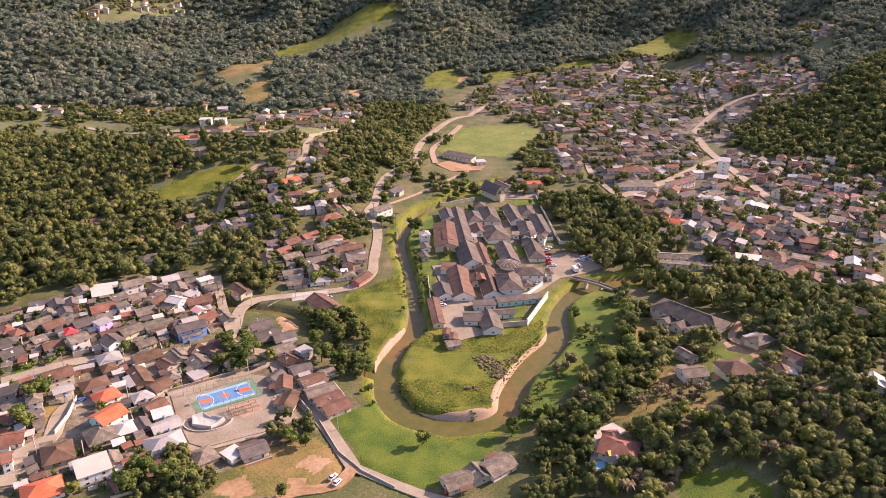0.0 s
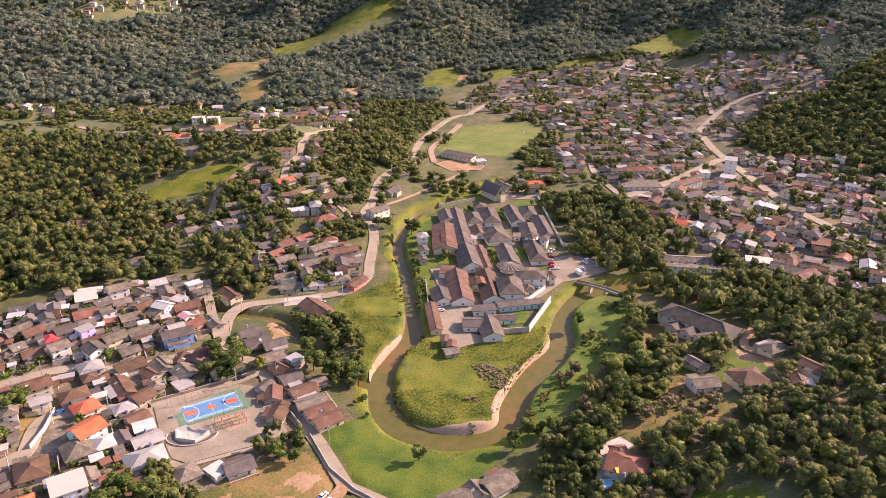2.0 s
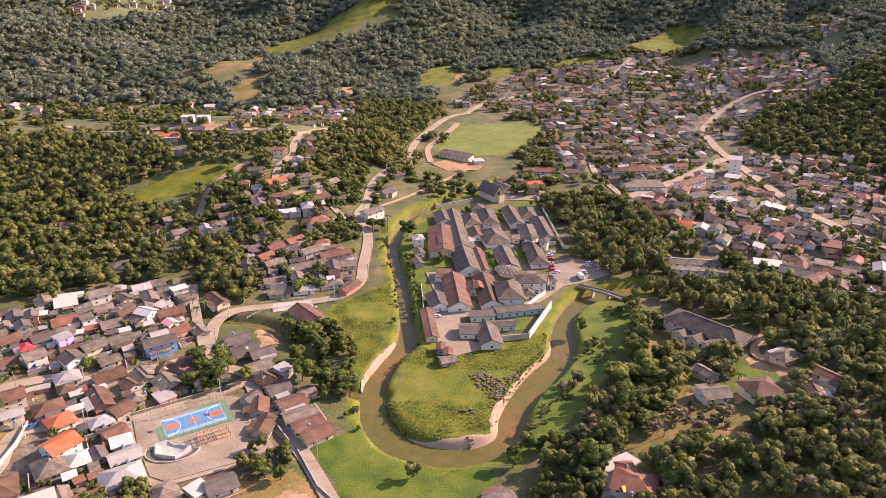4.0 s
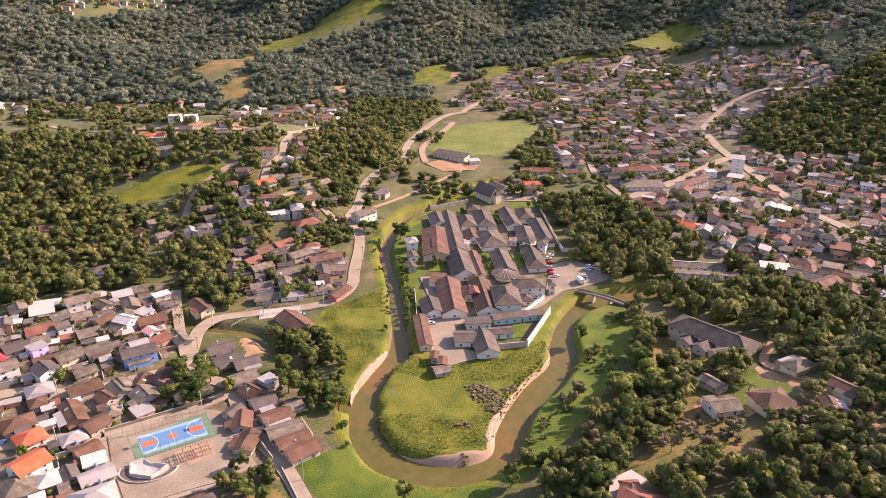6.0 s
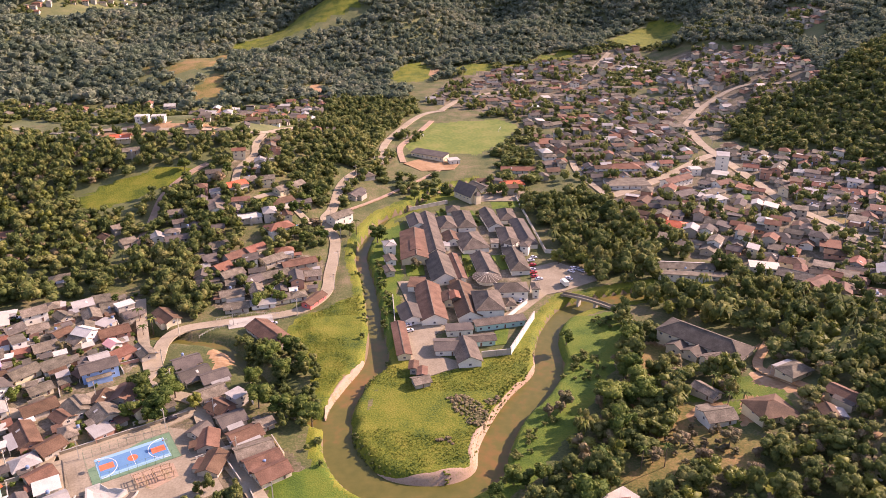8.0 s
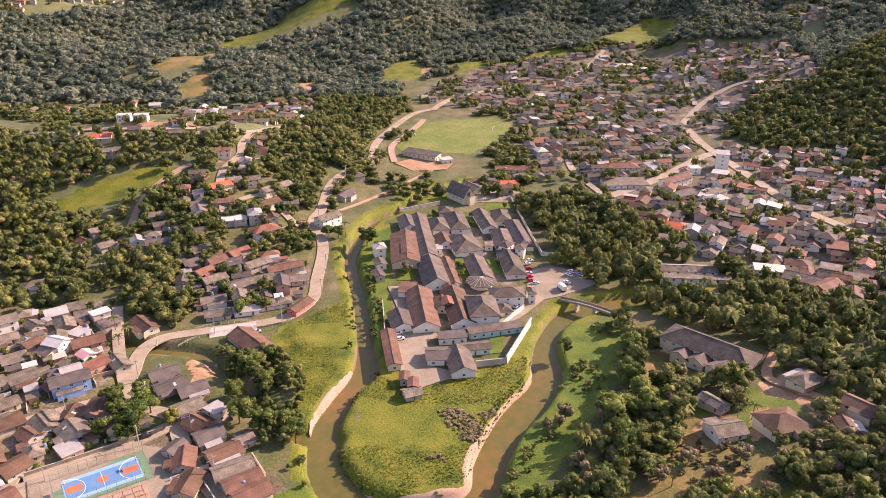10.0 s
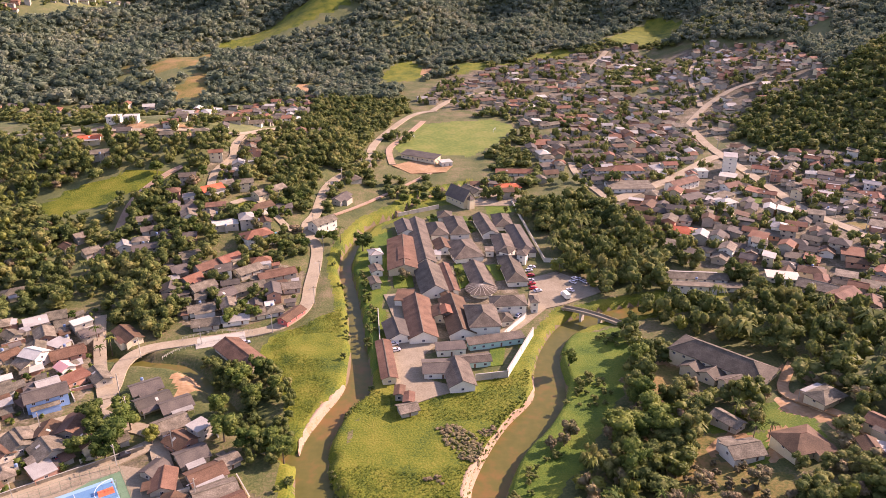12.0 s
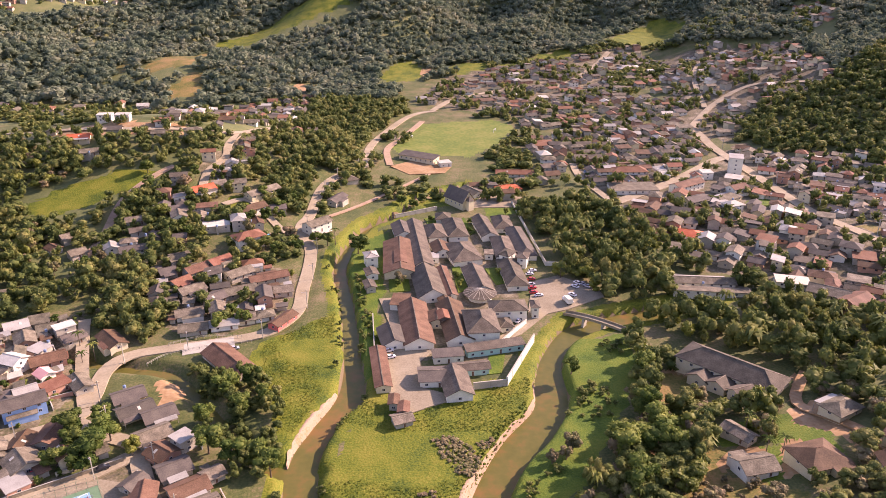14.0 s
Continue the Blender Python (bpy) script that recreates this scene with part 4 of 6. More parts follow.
house(5.6, 340.4, 3.2, 178, 5, "gable", "brown", "bare", 1, "pavilion", pitch=.3, group="pavilions of the institution")
house(-12.5, 471.6, 5.9, 15, 7, "hip", "pale", "white", 2, "pavilion", pitch=.3, group="pavilions of the institution")
house(-11.6, 457.4, 5.2, 15, 7, "gable", "slate", "white", 1, "pavilion", pitch=.3, group="pavilions of the institution")
house(-11.7, 443.2, 4.4, 15, 7, "gable", "slate", "bare", 1, "pavilion", pitch=.3, group="pavilions of the institution")
house(49.5, 480.4, 4.2, 178, 6, "flat", "grey", "white", 1, "pavilion", pitch=.3, group="pavilions of the institution")
house(66.1, 468.9, 4.7, 160, 6, "hip", "slate", "white", 2, "pavilion", pitch=.4, group="pavilions of the institution")
house(24.6, 424.6, 5.5, 16, 6, "gable", "brown", "white", 1, "pavilion", pitch=.3, group="pavilions of the institution")
house(3.3, 426.3, 11.6, 82, 7, "flat", "brown", "white", 1, "pavilion", pitch=.3, group="pavilions of the institution")


def monitor(x, y, w, d, turn, base, roof):
    """A raised lantern on a broad roof, with a dark louvred band."""
    ob = tagged(new("roof_lantern"), "raised brown lantern along a broad tiled roof", "roof lantern")
    ob.matrix_basis = pose(x, y, float(height(x, y)) + base, 0, 0, turn)
    child("louvre_band", Build().box(-w / 2, -d / 2, -2.2, w / 2, d / 2, 1.0).mesh("louvre_band", [ROOFS["dark"]]), ob)
    child("roof", roof_mesh("gable", w, d, 0.8).mesh("roof", [ROOFS[roof]]), ob, pose(0, 0, 1.0))


monitor(2.8, 470, 15, 5, 92, 4.8, "brown")
monitor(22.5, 407, 7, 4, 96, 4.2, "rust")


def slab(name, outline, mat, label, category, lift=0.3, deep=0.8, kind="structure"):
    """A flat piece of paving with closed sides."""
    p = [tuple(q) for q in outline]
    z = [float(height(x, y)) + lift for x, y in p]
    n = len(p)
    v = [(x, y, h) for (x, y), h in zip(p, z)] + [(x, y, h - deep) for (x, y), h in zip(p, z)]
    f = [tuple(range(n))] + [(i, n + i, n + (i + 1) % n, (i + 1) % n) for i in range(n)]
    return tagged(new(name, mesh(name, v, f, [mat])), label, category, kind=kind)


slab("pavement", [(-3, 391), (2, 394), (12, 392), (17, 383), (12, 376), (12, 356), (21, 352), (11, 344), (3, 348), (-1, 356)], PAVED, "pale dusty forecourt between the pavilions", "yard", 0.34)
slab("pavement", [(34, 388), (46, 395), (61, 414), (68, 449), (82, 456), (99, 440), (100, 431), (80, 419), (70, 415), (56, 397), (46, 389)], PAVED, "pale pink plaza with parked cars", "plaza", 0.38)
slab("pavement", [(10, 358), (24, 351), (22, 347), (15, 344), (8, 340), (7, 352)], PAVED, "dusty turning place before the sheds", "yard", 0.36)
slab("pavement", [(41, 553), (53, 576), (72, 582), (82, 574), (71, 557), (51, 557)], PAVED, "pale garden paving", "yard", 0.33)
slab("pavement", [(-7, 433), (1, 434), (5, 395), (2, 393)], PAVED, "pale strip of yard", "yard", 0.32)
slab("pavement", [(141, 456), (172, 434), (167, 424), (133, 433)], PAVED, "pale forecourt", "yard", 0.5)

LAWN = LUSH
for outline in ([(16, 538), (23, 542), (24, 532), (18, 529)], [(-3, 454), (7, 455), (8, 441), (-2, 440)], [(46, 466), (52, 467), (55, 448), (50, 446)], [(35, 534), (40, 540), (45, 516), (40, 509)], [(29, 468), (33, 471), (36, 442), (31, 438)], [(40, 379), (47, 381), (44, 366), (38, 365)]):
    slab("lawn", outline, LAWN, "small bright green courtyard lawn", "lawn", 0.3)


def run_wall(points, tall, thick, mat, label, name="garden_wall", lift=0.0):
    """A free-standing wall along a line, with a coping."""
    ob = tagged(new(name), label, "wall")
    pts = [Vector((x, y, float(height(x, y)) + lift)) for x, y in points]
    ob.matrix_basis = Matrix.Translation(pts[0])
    for a, b in zip(pts, pts[1:]):
        d = b - a
        turn = math.degrees(math.atan2(d.y, d.x))
        n = math.hypot(d.x, d.y)
        z = min(a.z, b.z) - pts[0].z
        at = pose(a.x - pts[0].x, a.y - pts[0].y, z, 0, 0, turn)
        child("panel", Build().box(0, -thick / 2, -3.0, n, thick / 2, tall).mesh("panel", [mat]), ob, at)
        child("coping", Build().box(-0.05, -thick / 2 - 0.08, tall, n + 0.05, thick / 2 + 0.08, tall + 0.12).mesh("coping", [CONCRETE]), ob, at)
        k = int(n / 6)
        for i in range(k + 1):
            u = n * i / max(1, k)
            child("pier", Build().box(u - 0.2, -thick / 2 - 0.12, -3.0, u + 0.2, thick / 2 + 0.12, tall + 0.1).mesh("pier", [mat]), ob, at)
    return ob


run_wall([(60, 390), (45, 357)], 4.0, 0.4, WHITE, "tall white perimeter wall with piers")
run_wall([(45, 357), (32, 355)], 3.0, 0.3, GREYWALL, "grey end wall of the yard")
run_wall([(31, 379), (54, 385)], 2.6, 0.3, GREENWALL, "pale green yard wall")
run_wall([(44, 385), (53, 398), (59, 406)], 2.6, 0.3, WHITE, "white garden wall beside the street")
run_wall([(-1, 539), (24, 553)], 2.5, 0.3, GREYWALL, "old grey garden wall behind the pavilions")
run_wall([(72, 565), (78, 469), (88, 467)], 2.4, 0.3, WHITE, "white boundary wall")
run_wall([(-9, 416), (-5, 356)], 1.6, 0.25, GREYWALL, "low grey boundary wall")


def kiosk(x, y, r):
    ob = tagged(new("round_pavilion"), "round pavilion with a radial grey roof and pale ribs", "pavilion")
    z = float(height(x, y))
    ob.matrix_basis = pose(x, y, z)
    n = 18
    ring = [(r * math.cos(6.2832 * k / n), r * math.sin(6.2832 * k / n)) for k in range(n)]
    v = [(a, b, 2.9) for a, b in ring] + [(0, 0, 5.2)] + [(a, b, 2.7) for a, b in ring]
    f = [(k, (k + 1) % n, n) for k in range(n)] + [(n + 1 + k, n + 1 + (k + 1) % n, (k + 1) % n, k) for k in range(n)]
    child("roof", mesh("roof", v, f, [ROOFS["slate"]]), ob)
    v = [(0.7 * a, 0.7 * b, -0.5) for a, b in ring] + [(0.7 * a, 0.7 * b, 3.0) for a, b in ring]
    child("wall", mesh("wall", v, [(k, (k + 1) % n, n + (k + 1) % n, n + k) for k in range(n)], [WHITE]), ob)
    slope = math.atan2(2.3, r)
    rib = Build().box(0, -0.07, 0, math.hypot(r, 2.3), 0.07, 0.08).mesh("rib", [ROOFS["cream"]])
    for k in range(n):
        child("rib", rib, ob, Matrix.Translation((0, 0, 5.22)) @ pose(0, 0, 0, 0, 0, 360 * k / n) @ Matrix.Rotation(slope, 4, "Y"))
    PLACES.append((x, y, r))


kiosk(40.9, 432.6, 8.0)


# ---- bridges ----
def bridge(a, b, width, rise, mat, label, drop=3.0):
    (x0, y0), (x1, y1) = a, b
    n = math.hypot(x1 - x0, y1 - y0)
    z = max(float(height(x0, y0)), float(height(x1, y1))) + 0.35
    ob = tagged(new("bridge"), label, "bridge")
    ob.matrix_basis = pose(x0, y0, z, 0, 0, math.degrees(math.atan2(y1 - y0, x1 - x0)))
    steps = 16
    deck = Build()
    us = [n * i / steps for i in range(steps + 1)]
    top = [rise * math.sin(math.pi * i / steps) for i in range(steps + 1)]

    def strip(y0, y1, low, high):
        v = [(u, y, t + h) for u, t in zip(us, top) for y, h in ((y0, low), (y1, low), (y1, high), (y0, high))]
        f = [(4 * i + k, 4 * i + 4 + k, 4 * i + 4 + (k + 1) % 4, 4 * i + (k + 1) % 4) for i in range(steps) for k in range(4)]
        return v, f + [(0, 1, 2, 3), (4 * steps + 3, 4 * steps + 2, 4 * steps + 1, 4 * steps)]

    child("deck", mesh("deck", *strip(-width / 2, width / 2, -0.4, 0.0), [mat]), ob)
    for s in (-1, 1):
        y = s * (width / 2 - 0.15)
        child("parapet", mesh("parapet", *strip(y - 0.12, y + 0.12, 0.0, 0.8), [mat]), ob)
    for u in (0.8, n * 0.34, n * 0.66, n - 0.8):
        child("pier", Build().box(u - 0.5, -width / 2 + 0.2, -drop - 2.5, u + 0.5, width / 2 - 0.2, rise * math.sin(math.pi * u / n) - 0.35).mesh("pier", [CONCRETE]), ob)


bridge((78, 415), (101, 398), 3.6, 0.9, PAVED, "narrow arched footbridge with pale parapets over the river")


def railing(points, label, tall=1.0, gap=2.5, mat=None, lift=0.35):
    ob = tagged(new("railing"), label, "railing")
    line = spline(points, gap)
    z0 = float(height(*line[0])) + lift
    ob.matrix_basis = pose(*line[0], z0)
    post = Build().box(-0.07, -0.07, -0.4, 0.07, 0.07, tall).mesh("post", [mat or CONCRETE])
    for i, (x, y) in enumerate(line):
        at = pose(x - line[0][0], y - line[0][1], float(height(x, y)) + lift - z0)
        child("post", post, ob, at)
        if i + 1 < len(line):
            d = line[i + 1] - line[i]
            n = math.hypot(*d)
            child("rail", Build().box(0, -0.05, tall - 0.1, n, 0.05, tall).box(0, -0.04, tall * 0.45, n, 0.04, tall * 0.45 + 0.08).mesh("rail", [mat or CONCRETE]), ob, at @ pose(0, 0, 0, 0, 0, math.degrees(math.atan2(d[1], d[0]))))


railing([(-97, 376), (-92, 383), (-82, 388), (-69, 392), (-59, 394)], "low concrete railing on the creek bridge")
railing([(-93, 392), (-80, 398), (-64, 398)], "low concrete railing on the creek bridge")
a, b = Vector((-85, 389)), Vector((-68, 394))
d = (b - a)
turn = math.degrees(math.atan2(d.y, d.x))
bridge_ob = tagged(new("bridge"), "short concrete road bridge over the creek", "bridge")
bridge_ob.matrix_basis = pose(a.x, a.y, float(height(a.x, a.y)), 0, 0, turn)
child("beam", Build().box(-1, -4.6, -0.9, d.length + 1, 4.6, 0.1).mesh("beam", [CONCRETE]), bridge_ob)
for u in (-1.2, d.length + 1.2):
    child("abutment", Build().box(u - 0.5, -4.8, -4.2, u + 0.5, 4.8, 0.05).mesh("abutment", [CONCRETE]), bridge_ob)


# ---- the sports court and the square ----
slab("pavement", [(-123, 290), (-115, 295), (-91, 308), (-83, 306), (-62, 273), (-72, 265), (-81, 261), (-97, 253), (-104, 256), (-114, 272)], PAVED, "pale paved square beside the sports court", "square", 0.4)
COURT_BLUE = material("court_blue", [(0.085, 0.215, 0.350), (0.115, 0.260, 0.390)], 0.3, 2.0, rough=0.7, bump=0.03)
COURT_SKY = material("court_light_blue", [(0.20, 0.38, 0.44), (0.25, 0.44, 0.48)], 0.3, 2.0, rough=0.7, bump=0.03)
COURT_GREEN = material("court_green", [(0.110, 0.205, 0.105), (0.150, 0.250, 0.135)], 0.3, 2.0, rough=0.7, bump=0.03)
COURT_ORANGE = material("court_orange", [(0.70, 0.14, 0.05), (0.76, 0.19, 0.08)], 0.3, 2.0, rough=0.6, bump=0.03)
LINE = material("white_line", [(0.70, 0.70, 0.68), (0.78, 0.78, 0.76)], 0.3, 2.0, rough=0.6, bump=0)
STEEL = material("galvanised_steel", [(0.40, 0.41, 0.42), (0.50, 0.51, 0.52)], 0.5, 3.0, rough=0.45, metal=0.6, bump=0.02)
PLACES += [(-104, 286.5, 9), (-92, 293.5, 9), (-98, 290, 11)]
court = tagged(new("sports_court"), "blue and green sports court with orange keys", "sports court")
court.matrix_basis = pose(-98.2, 290.2, float(height(-98, 290)) + 0.42, 0, 0, 31)
child("surround", Build().box(-14.8, -8.2, -0.3, 14.8, 8.2, 0.02).mesh("surround", [COURT_GREEN]), court)
child("border", Build().box(-12.0, -6.2, -0.1, 12.0, 6.2, 0.05).mesh("border", [COURT_SKY]), court)
child("field", Build().box(-11.6, -4.4, -0.1, 11.6, 4.4, 0.08).mesh("field", [COURT_BLUE]), court)
for s in (-1, 1):
    child("key", Build().box(min(s * 11.2, s * 6.4), -1.7, 0, max(s * 11.2, s * 6.4), 1.7, 0.11).mesh("key", [COURT_ORANGE]), court)
    arc = Build()
    for k in range(13):
        t = math.pi * k / 12 - math.pi / 2
        arc.v += [(s * (11.4 - r * math.cos(t)), r * math.sin(t), h) for h, r in ((0.05, 5.9), (0.05, 6.1), (0.115, 6.1), (0.115, 5.9))]
    arc.f = [(4 * k + i, 4 * k + (i + 1) % 4, 4 * k + 4 + (i + 1) % 4, 4 * k + 4 + i) for k in range(12) for i in range(4)]
    arc.w = [0] * len(arc.f)
    child("line", arc.mesh("line", [LINE]), court)
    stand = tagged(new("basketball_hoop"), "basketball stand with a white board", "hoop", "hoops of the court")
    stand.matrix_basis = court.matrix_basis @ pose(s * 12.2, 0, 0.05, 0, 0, 0 if s > 0 else 180)
    child("post", Build().box(-0.1, -0.1, 0, 0.1, 0.1, 3.3).box(-1.0, -0.06, 3.1, 0.1, 0.06, 3.25).mesh("post", [STEEL]), stand)
    child("backboard", Build().box(-1.1, -0.9, 2.8, -1.0, 0.9, 3.9).mesh("backboard", [LINE]), stand)
    child("rim", Build().box(-1.55, -0.25, 3.0, -1.1, 0.25, 3.05).mesh("rim", [COURT_ORANGE]), stand)
disc = Build()
ring = [(1.8 * math.cos(6.2832 * k / 20), 1.8 * math.sin(6.2832 * k / 20)) for k in range(20)]
disc.add([(x, y, 0.0) for x, y in ring] + [(x, y, 0.11) for x, y in ring], [tuple(range(20, 40))] + [(k, (k + 1) % 20, 20 + (k + 1) % 20, 20 + k) for k in range(20)])
child("centre_circle", disc.mesh("centre_circle", [COURT_ORANGE]), court)
child("line", Build().box(-0.06, -4.3, 0.05, 0.06, 4.3, 0.115).mesh("line", [LINE]), court)
fence = tagged(new("court_fence"), "tall green wire fence posts and rails round the court", "fence")
fence.matrix_basis = court.matrix_basis.copy()
post = Build().box(-0.04, -0.04, 0, 0.04, 0.04, 4.0).mesh("post", [COURT_GREEN])
for k in range(11):
    for s in (-1, 1):
        child("post", post, fence, pose(-14.9 + 2.98 * k, s * 8.3, 0))
for s in (-1, 1):
    for h in (0.1, 2.0, 3.9):
        child("rail", Build().box(-14.9, s * 8.3 - 0.018, h, 14.9, s * 8.3 + 0.018, h + 0.036).mesh("rail", [COURT_GREEN]), fence)
        child("rail", Build().box(s * 14.9 - 0.018, -8.3, h, s * 14.9 + 0.018, 8.3, h + 0.036).mesh("rail", [COURT_GREEN]), fence)

# skate bowl: a pale angular ramp with a dark curved rim
bx, by = -100.5, 271.0
PLACES.append((bx, by, 10))
bowl = tagged(new("skate_bowl"), "white angular concrete skate ramp inside a curved grey rim", "skate ramp")
bowl.matrix_basis = pose(bx, by, float(height(bx, by)) + 0.4, 0, 0, 12)
edge = [(-7.0, 2.6), (-2.6, 3.4), (0.6, 1.4), (3.0, 1.0), (6.8, -0.6), (4.2, -2.4), (1.6, -4.2), (-2.4, -3.4), (-6.2, -1.6)]
v, f = [], []
for r, h in ((1.04, 0.0), (1.0, 1.3), (0.9, 1.3), (0.62, 0.35), (0.3, 0.2)):
    v += [(x * r, y * 1.4 * r, h * (1.0 + 0.35 * math.sin(k * 2.1))) for k, (x, y) in enumerate(edge)]
n = len(edge)
for i in range(4):
    f += [(i * n + k, (i + 1) * n + k, (i + 1) * n + (k + 1) % n, i * n + (k + 1) % n) for k in range(n)]
f.append(tuple(4 * n + k for k in range(n - 1, -1, -1)))
child("bowl", mesh("bowl", v, f, [ROOFS["white"]]), bowl)
for name, r0, r1, tall, look_of in (("gutter", 6.6, 8.6, 0.08, ROOFS["dark"]), ("curb", 8.6, 9.0, 0.5, CONCRETE)):
    ring = Build()
    for k in range(25):
        t = 2.9 + 3.3 * k / 24
        ring.v += [(r * 1.15 * math.cos(t), r * 0.86 * math.sin(t), h) for h, r in ((0, r0), (0, r1), (tall, r1), (tall, r0))]
    ring.f = [(4 * k + i, 4 * k + (i + 1) % 4, 4 * k + 4 + (i + 1) % 4, 4 * k + 4 + i) for k in range(24) for i in range(4)]
    ring.w = [0] * len(ring.f)
    child(name, ring.mesh(name, [look_of]), bowl)

# timber play structure
TIMBER = material("weathered_timber", [(0.34, 0.23, 0.12), (0.46, 0.33, 0.19)], 0.5, 3.0, rough=0.9)
tx, ty = -87, 278.8
slab("sandpit", [(-92, 276), (-96, 281), (-83, 287), (-79, 280), (-86, 273)], SAND, "trodden sandy play area", "sandpit", 0.46)
PLACES.append((tx, ty, 8))
pergola = tagged(new("pergola"), "open timber frames over a sandy play area", "pergola")
pergola.matrix_basis = pose(tx, ty, float(height(tx, ty)) + 0.45, 0, 0, 31)
leg = Build().box(-0.12, -0.12, 0, 0.12, 0.12, 2.3).mesh("post", [TIMBER])
for i in range(5):
    for j in range(3):
        child("post", leg, pergola, pose(-6 + 3 * i, -2.5 + 2.5 * j, 0))
for j in range(3):
    child("beam", Build().box(-6.3, -2.6 + 2.5 * j, 2.3, 6.3, -2.4 + 2.5 * j, 2.5).mesh("beam", [TIMBER]), pergola)
slat = Build().box(-0.09, -2.9, 2.5, 0.09, 2.9, 2.62).mesh("slat", [TIMBER])
for k in range(14):
    if k % 5 != 3:
        child("slat", slat, pergola, pose(-6 + 12 * k / 13, 0, 0))

# ---- playing field ----
house(14.2, 657.7, 29.6, 148, 9, "shed", "dark", "cream", 1, "grandstand", group="")
house(32.5, 646, 8.4, 17, 8, "flat", "white", "white", 1, "clubhouse")
slab("forecourt", [(-7, 639), (8, 655), (38, 645), (32, 628), (7, 622)], SOIL, "bare orange earth behind the grandstand", "yard", 0.3)
for gx0, gy0, spin in ((8.3, 721.5, 70), (79.4, 746, 70)):
    goal = tagged(new("football_goal"), "white football goal frame", "goal", "goals of the pitch")
    goal.matrix_basis = pose(gx0, gy0, float(height(gx0, gy0)), 0, 0, spin)
    child("post", Build().box(-3.7, -0.07, 0, -3.56, 0.07, 2.44).mesh("post", [LINE]), goal)
    child("post", Build().box(3.56, -0.07, 0, 3.7, 0.07, 2.44).mesh("post", [LINE]), goal)
    child("crossbar", Build().box(-3.7, -0.07, 2.44, 3.7, 0.07, 2.58).mesh("crossbar", [LINE]), goal)

# ---- the church ----
cx0, cy0 = 38.5, 561.8
church = tagged(new("church"), "small chapel with a steep dark roof and low porch tower", "church")
church.matrix_basis = pose(cx0, cy0, float(height(cx0, cy0)), 0, 0, 125)
PLACES.append((cx0, cy0, 11))
child("wall", Build().box(-9, -4.5, -1, 9, 4.5, 5.5).add([(-9, -4.5, 5.5), (-9, 4.5, 5.5), (-9, 0, 11.2), (9, -4.5, 5.5), (9, 4.5, 5.5), (9, 0, 11.2)], [(0, 2, 1), (3, 4, 5)]).mesh("wall", [CREAM]), church)
child("roof", roof_mesh("gable", 18, 9, 5.8).mesh("roof", [ROOFS["dark"]]), church, pose(0, 0, 5.5))
tower = child("tower", Build().box(-12, -2, -1, -8.6, 2, 6).mesh("tower", [CREAM]), church)
child("spire", Build().add([(-12.3, -2.3, 6), (-8.3, -2.3, 6), (-8.3, 2.3, 6), (-12.3, 2.3, 6), (-10.3, 0, 8.8)], [(0, 1, 4), (1, 2, 4), (2, 3, 4), (3, 0, 4), (3, 2, 1, 0)]).mesh("spire", [ROOFS["dark"]]), tower)
for k in range(4):
    for s in (-1, 1):
        child("window", WINDOW, church, pose(-6 + 4 * k, s * 4.52, 3, 0, 0, 0 if s < 0 else 180))

# ---- the long hall on the wooded bank ----
house(129.6, 353.5, 38.1, 134, 14, "hip", "slate", "cream", 1, "long_hall", pitch=0.5)
house(119, 353, 9.3, 40, 8, "gable", "slate", "cream", 1, "hall_wing", pitch=0.5)
house(123.4, 346.4, 8.2, 37, 7, "gable", "slate", "cream", 1, "hall_wing", pitch=0.5)
house(127.7, 338.6, 7.7, 21, 6, "gable", "slate", "cream", 1, "hall_wing", pitch=0.4)

house(161.5, 296.4, 13.4, 126, 8, "gable", "brown", "cream", 1)
house(150.6, 287.7, 5.7, 174, 8, "gable", "brown", "bare", 1)

# ---- the villa with a pool ----
POOL = material("pool_water", [(0.16, 0.52, 0.62), (0.22, 0.60, 0.68)], 0.3, 1.0, rough=0.08, bump=0.02)
AWNING = material("yellow_awning", [(0.78, 0.52, 0.05), (0.82, 0.58, 0.08)], 0.3, 2.0, rough=0.7)


def pool(x, y, w, d, turn):
    ob = tagged(new("swimming_pool"), "small turquoise swimming pool with pale edging", "pool")
    z = float(height(x, y))
    ob.matrix_basis = pose(x, y, z + 0.9, 0, 0, turn)
    child("edging", Build().box(-w / 2 - 1, -d / 2 - 1, -3, w / 2 + 1, -d / 2, 0.3).box(-w / 2 - 1, d / 2, -3, w / 2 + 1, d / 2 + 1, 0.3).box(-w / 2 - 1, -d / 2, -3, -w / 2, d / 2, 0.3).box(w / 2, -d / 2, -3, w / 2 + 1, d / 2, 0.3).mesh("edging", [PAVED]), ob)
    child("water", Build().box(-w / 2, -d / 2, -2, w / 2, d / 2, 0.12).mesh("water", [POOL]), ob)
    PLACES.append((x, y, w / 2 + 1))


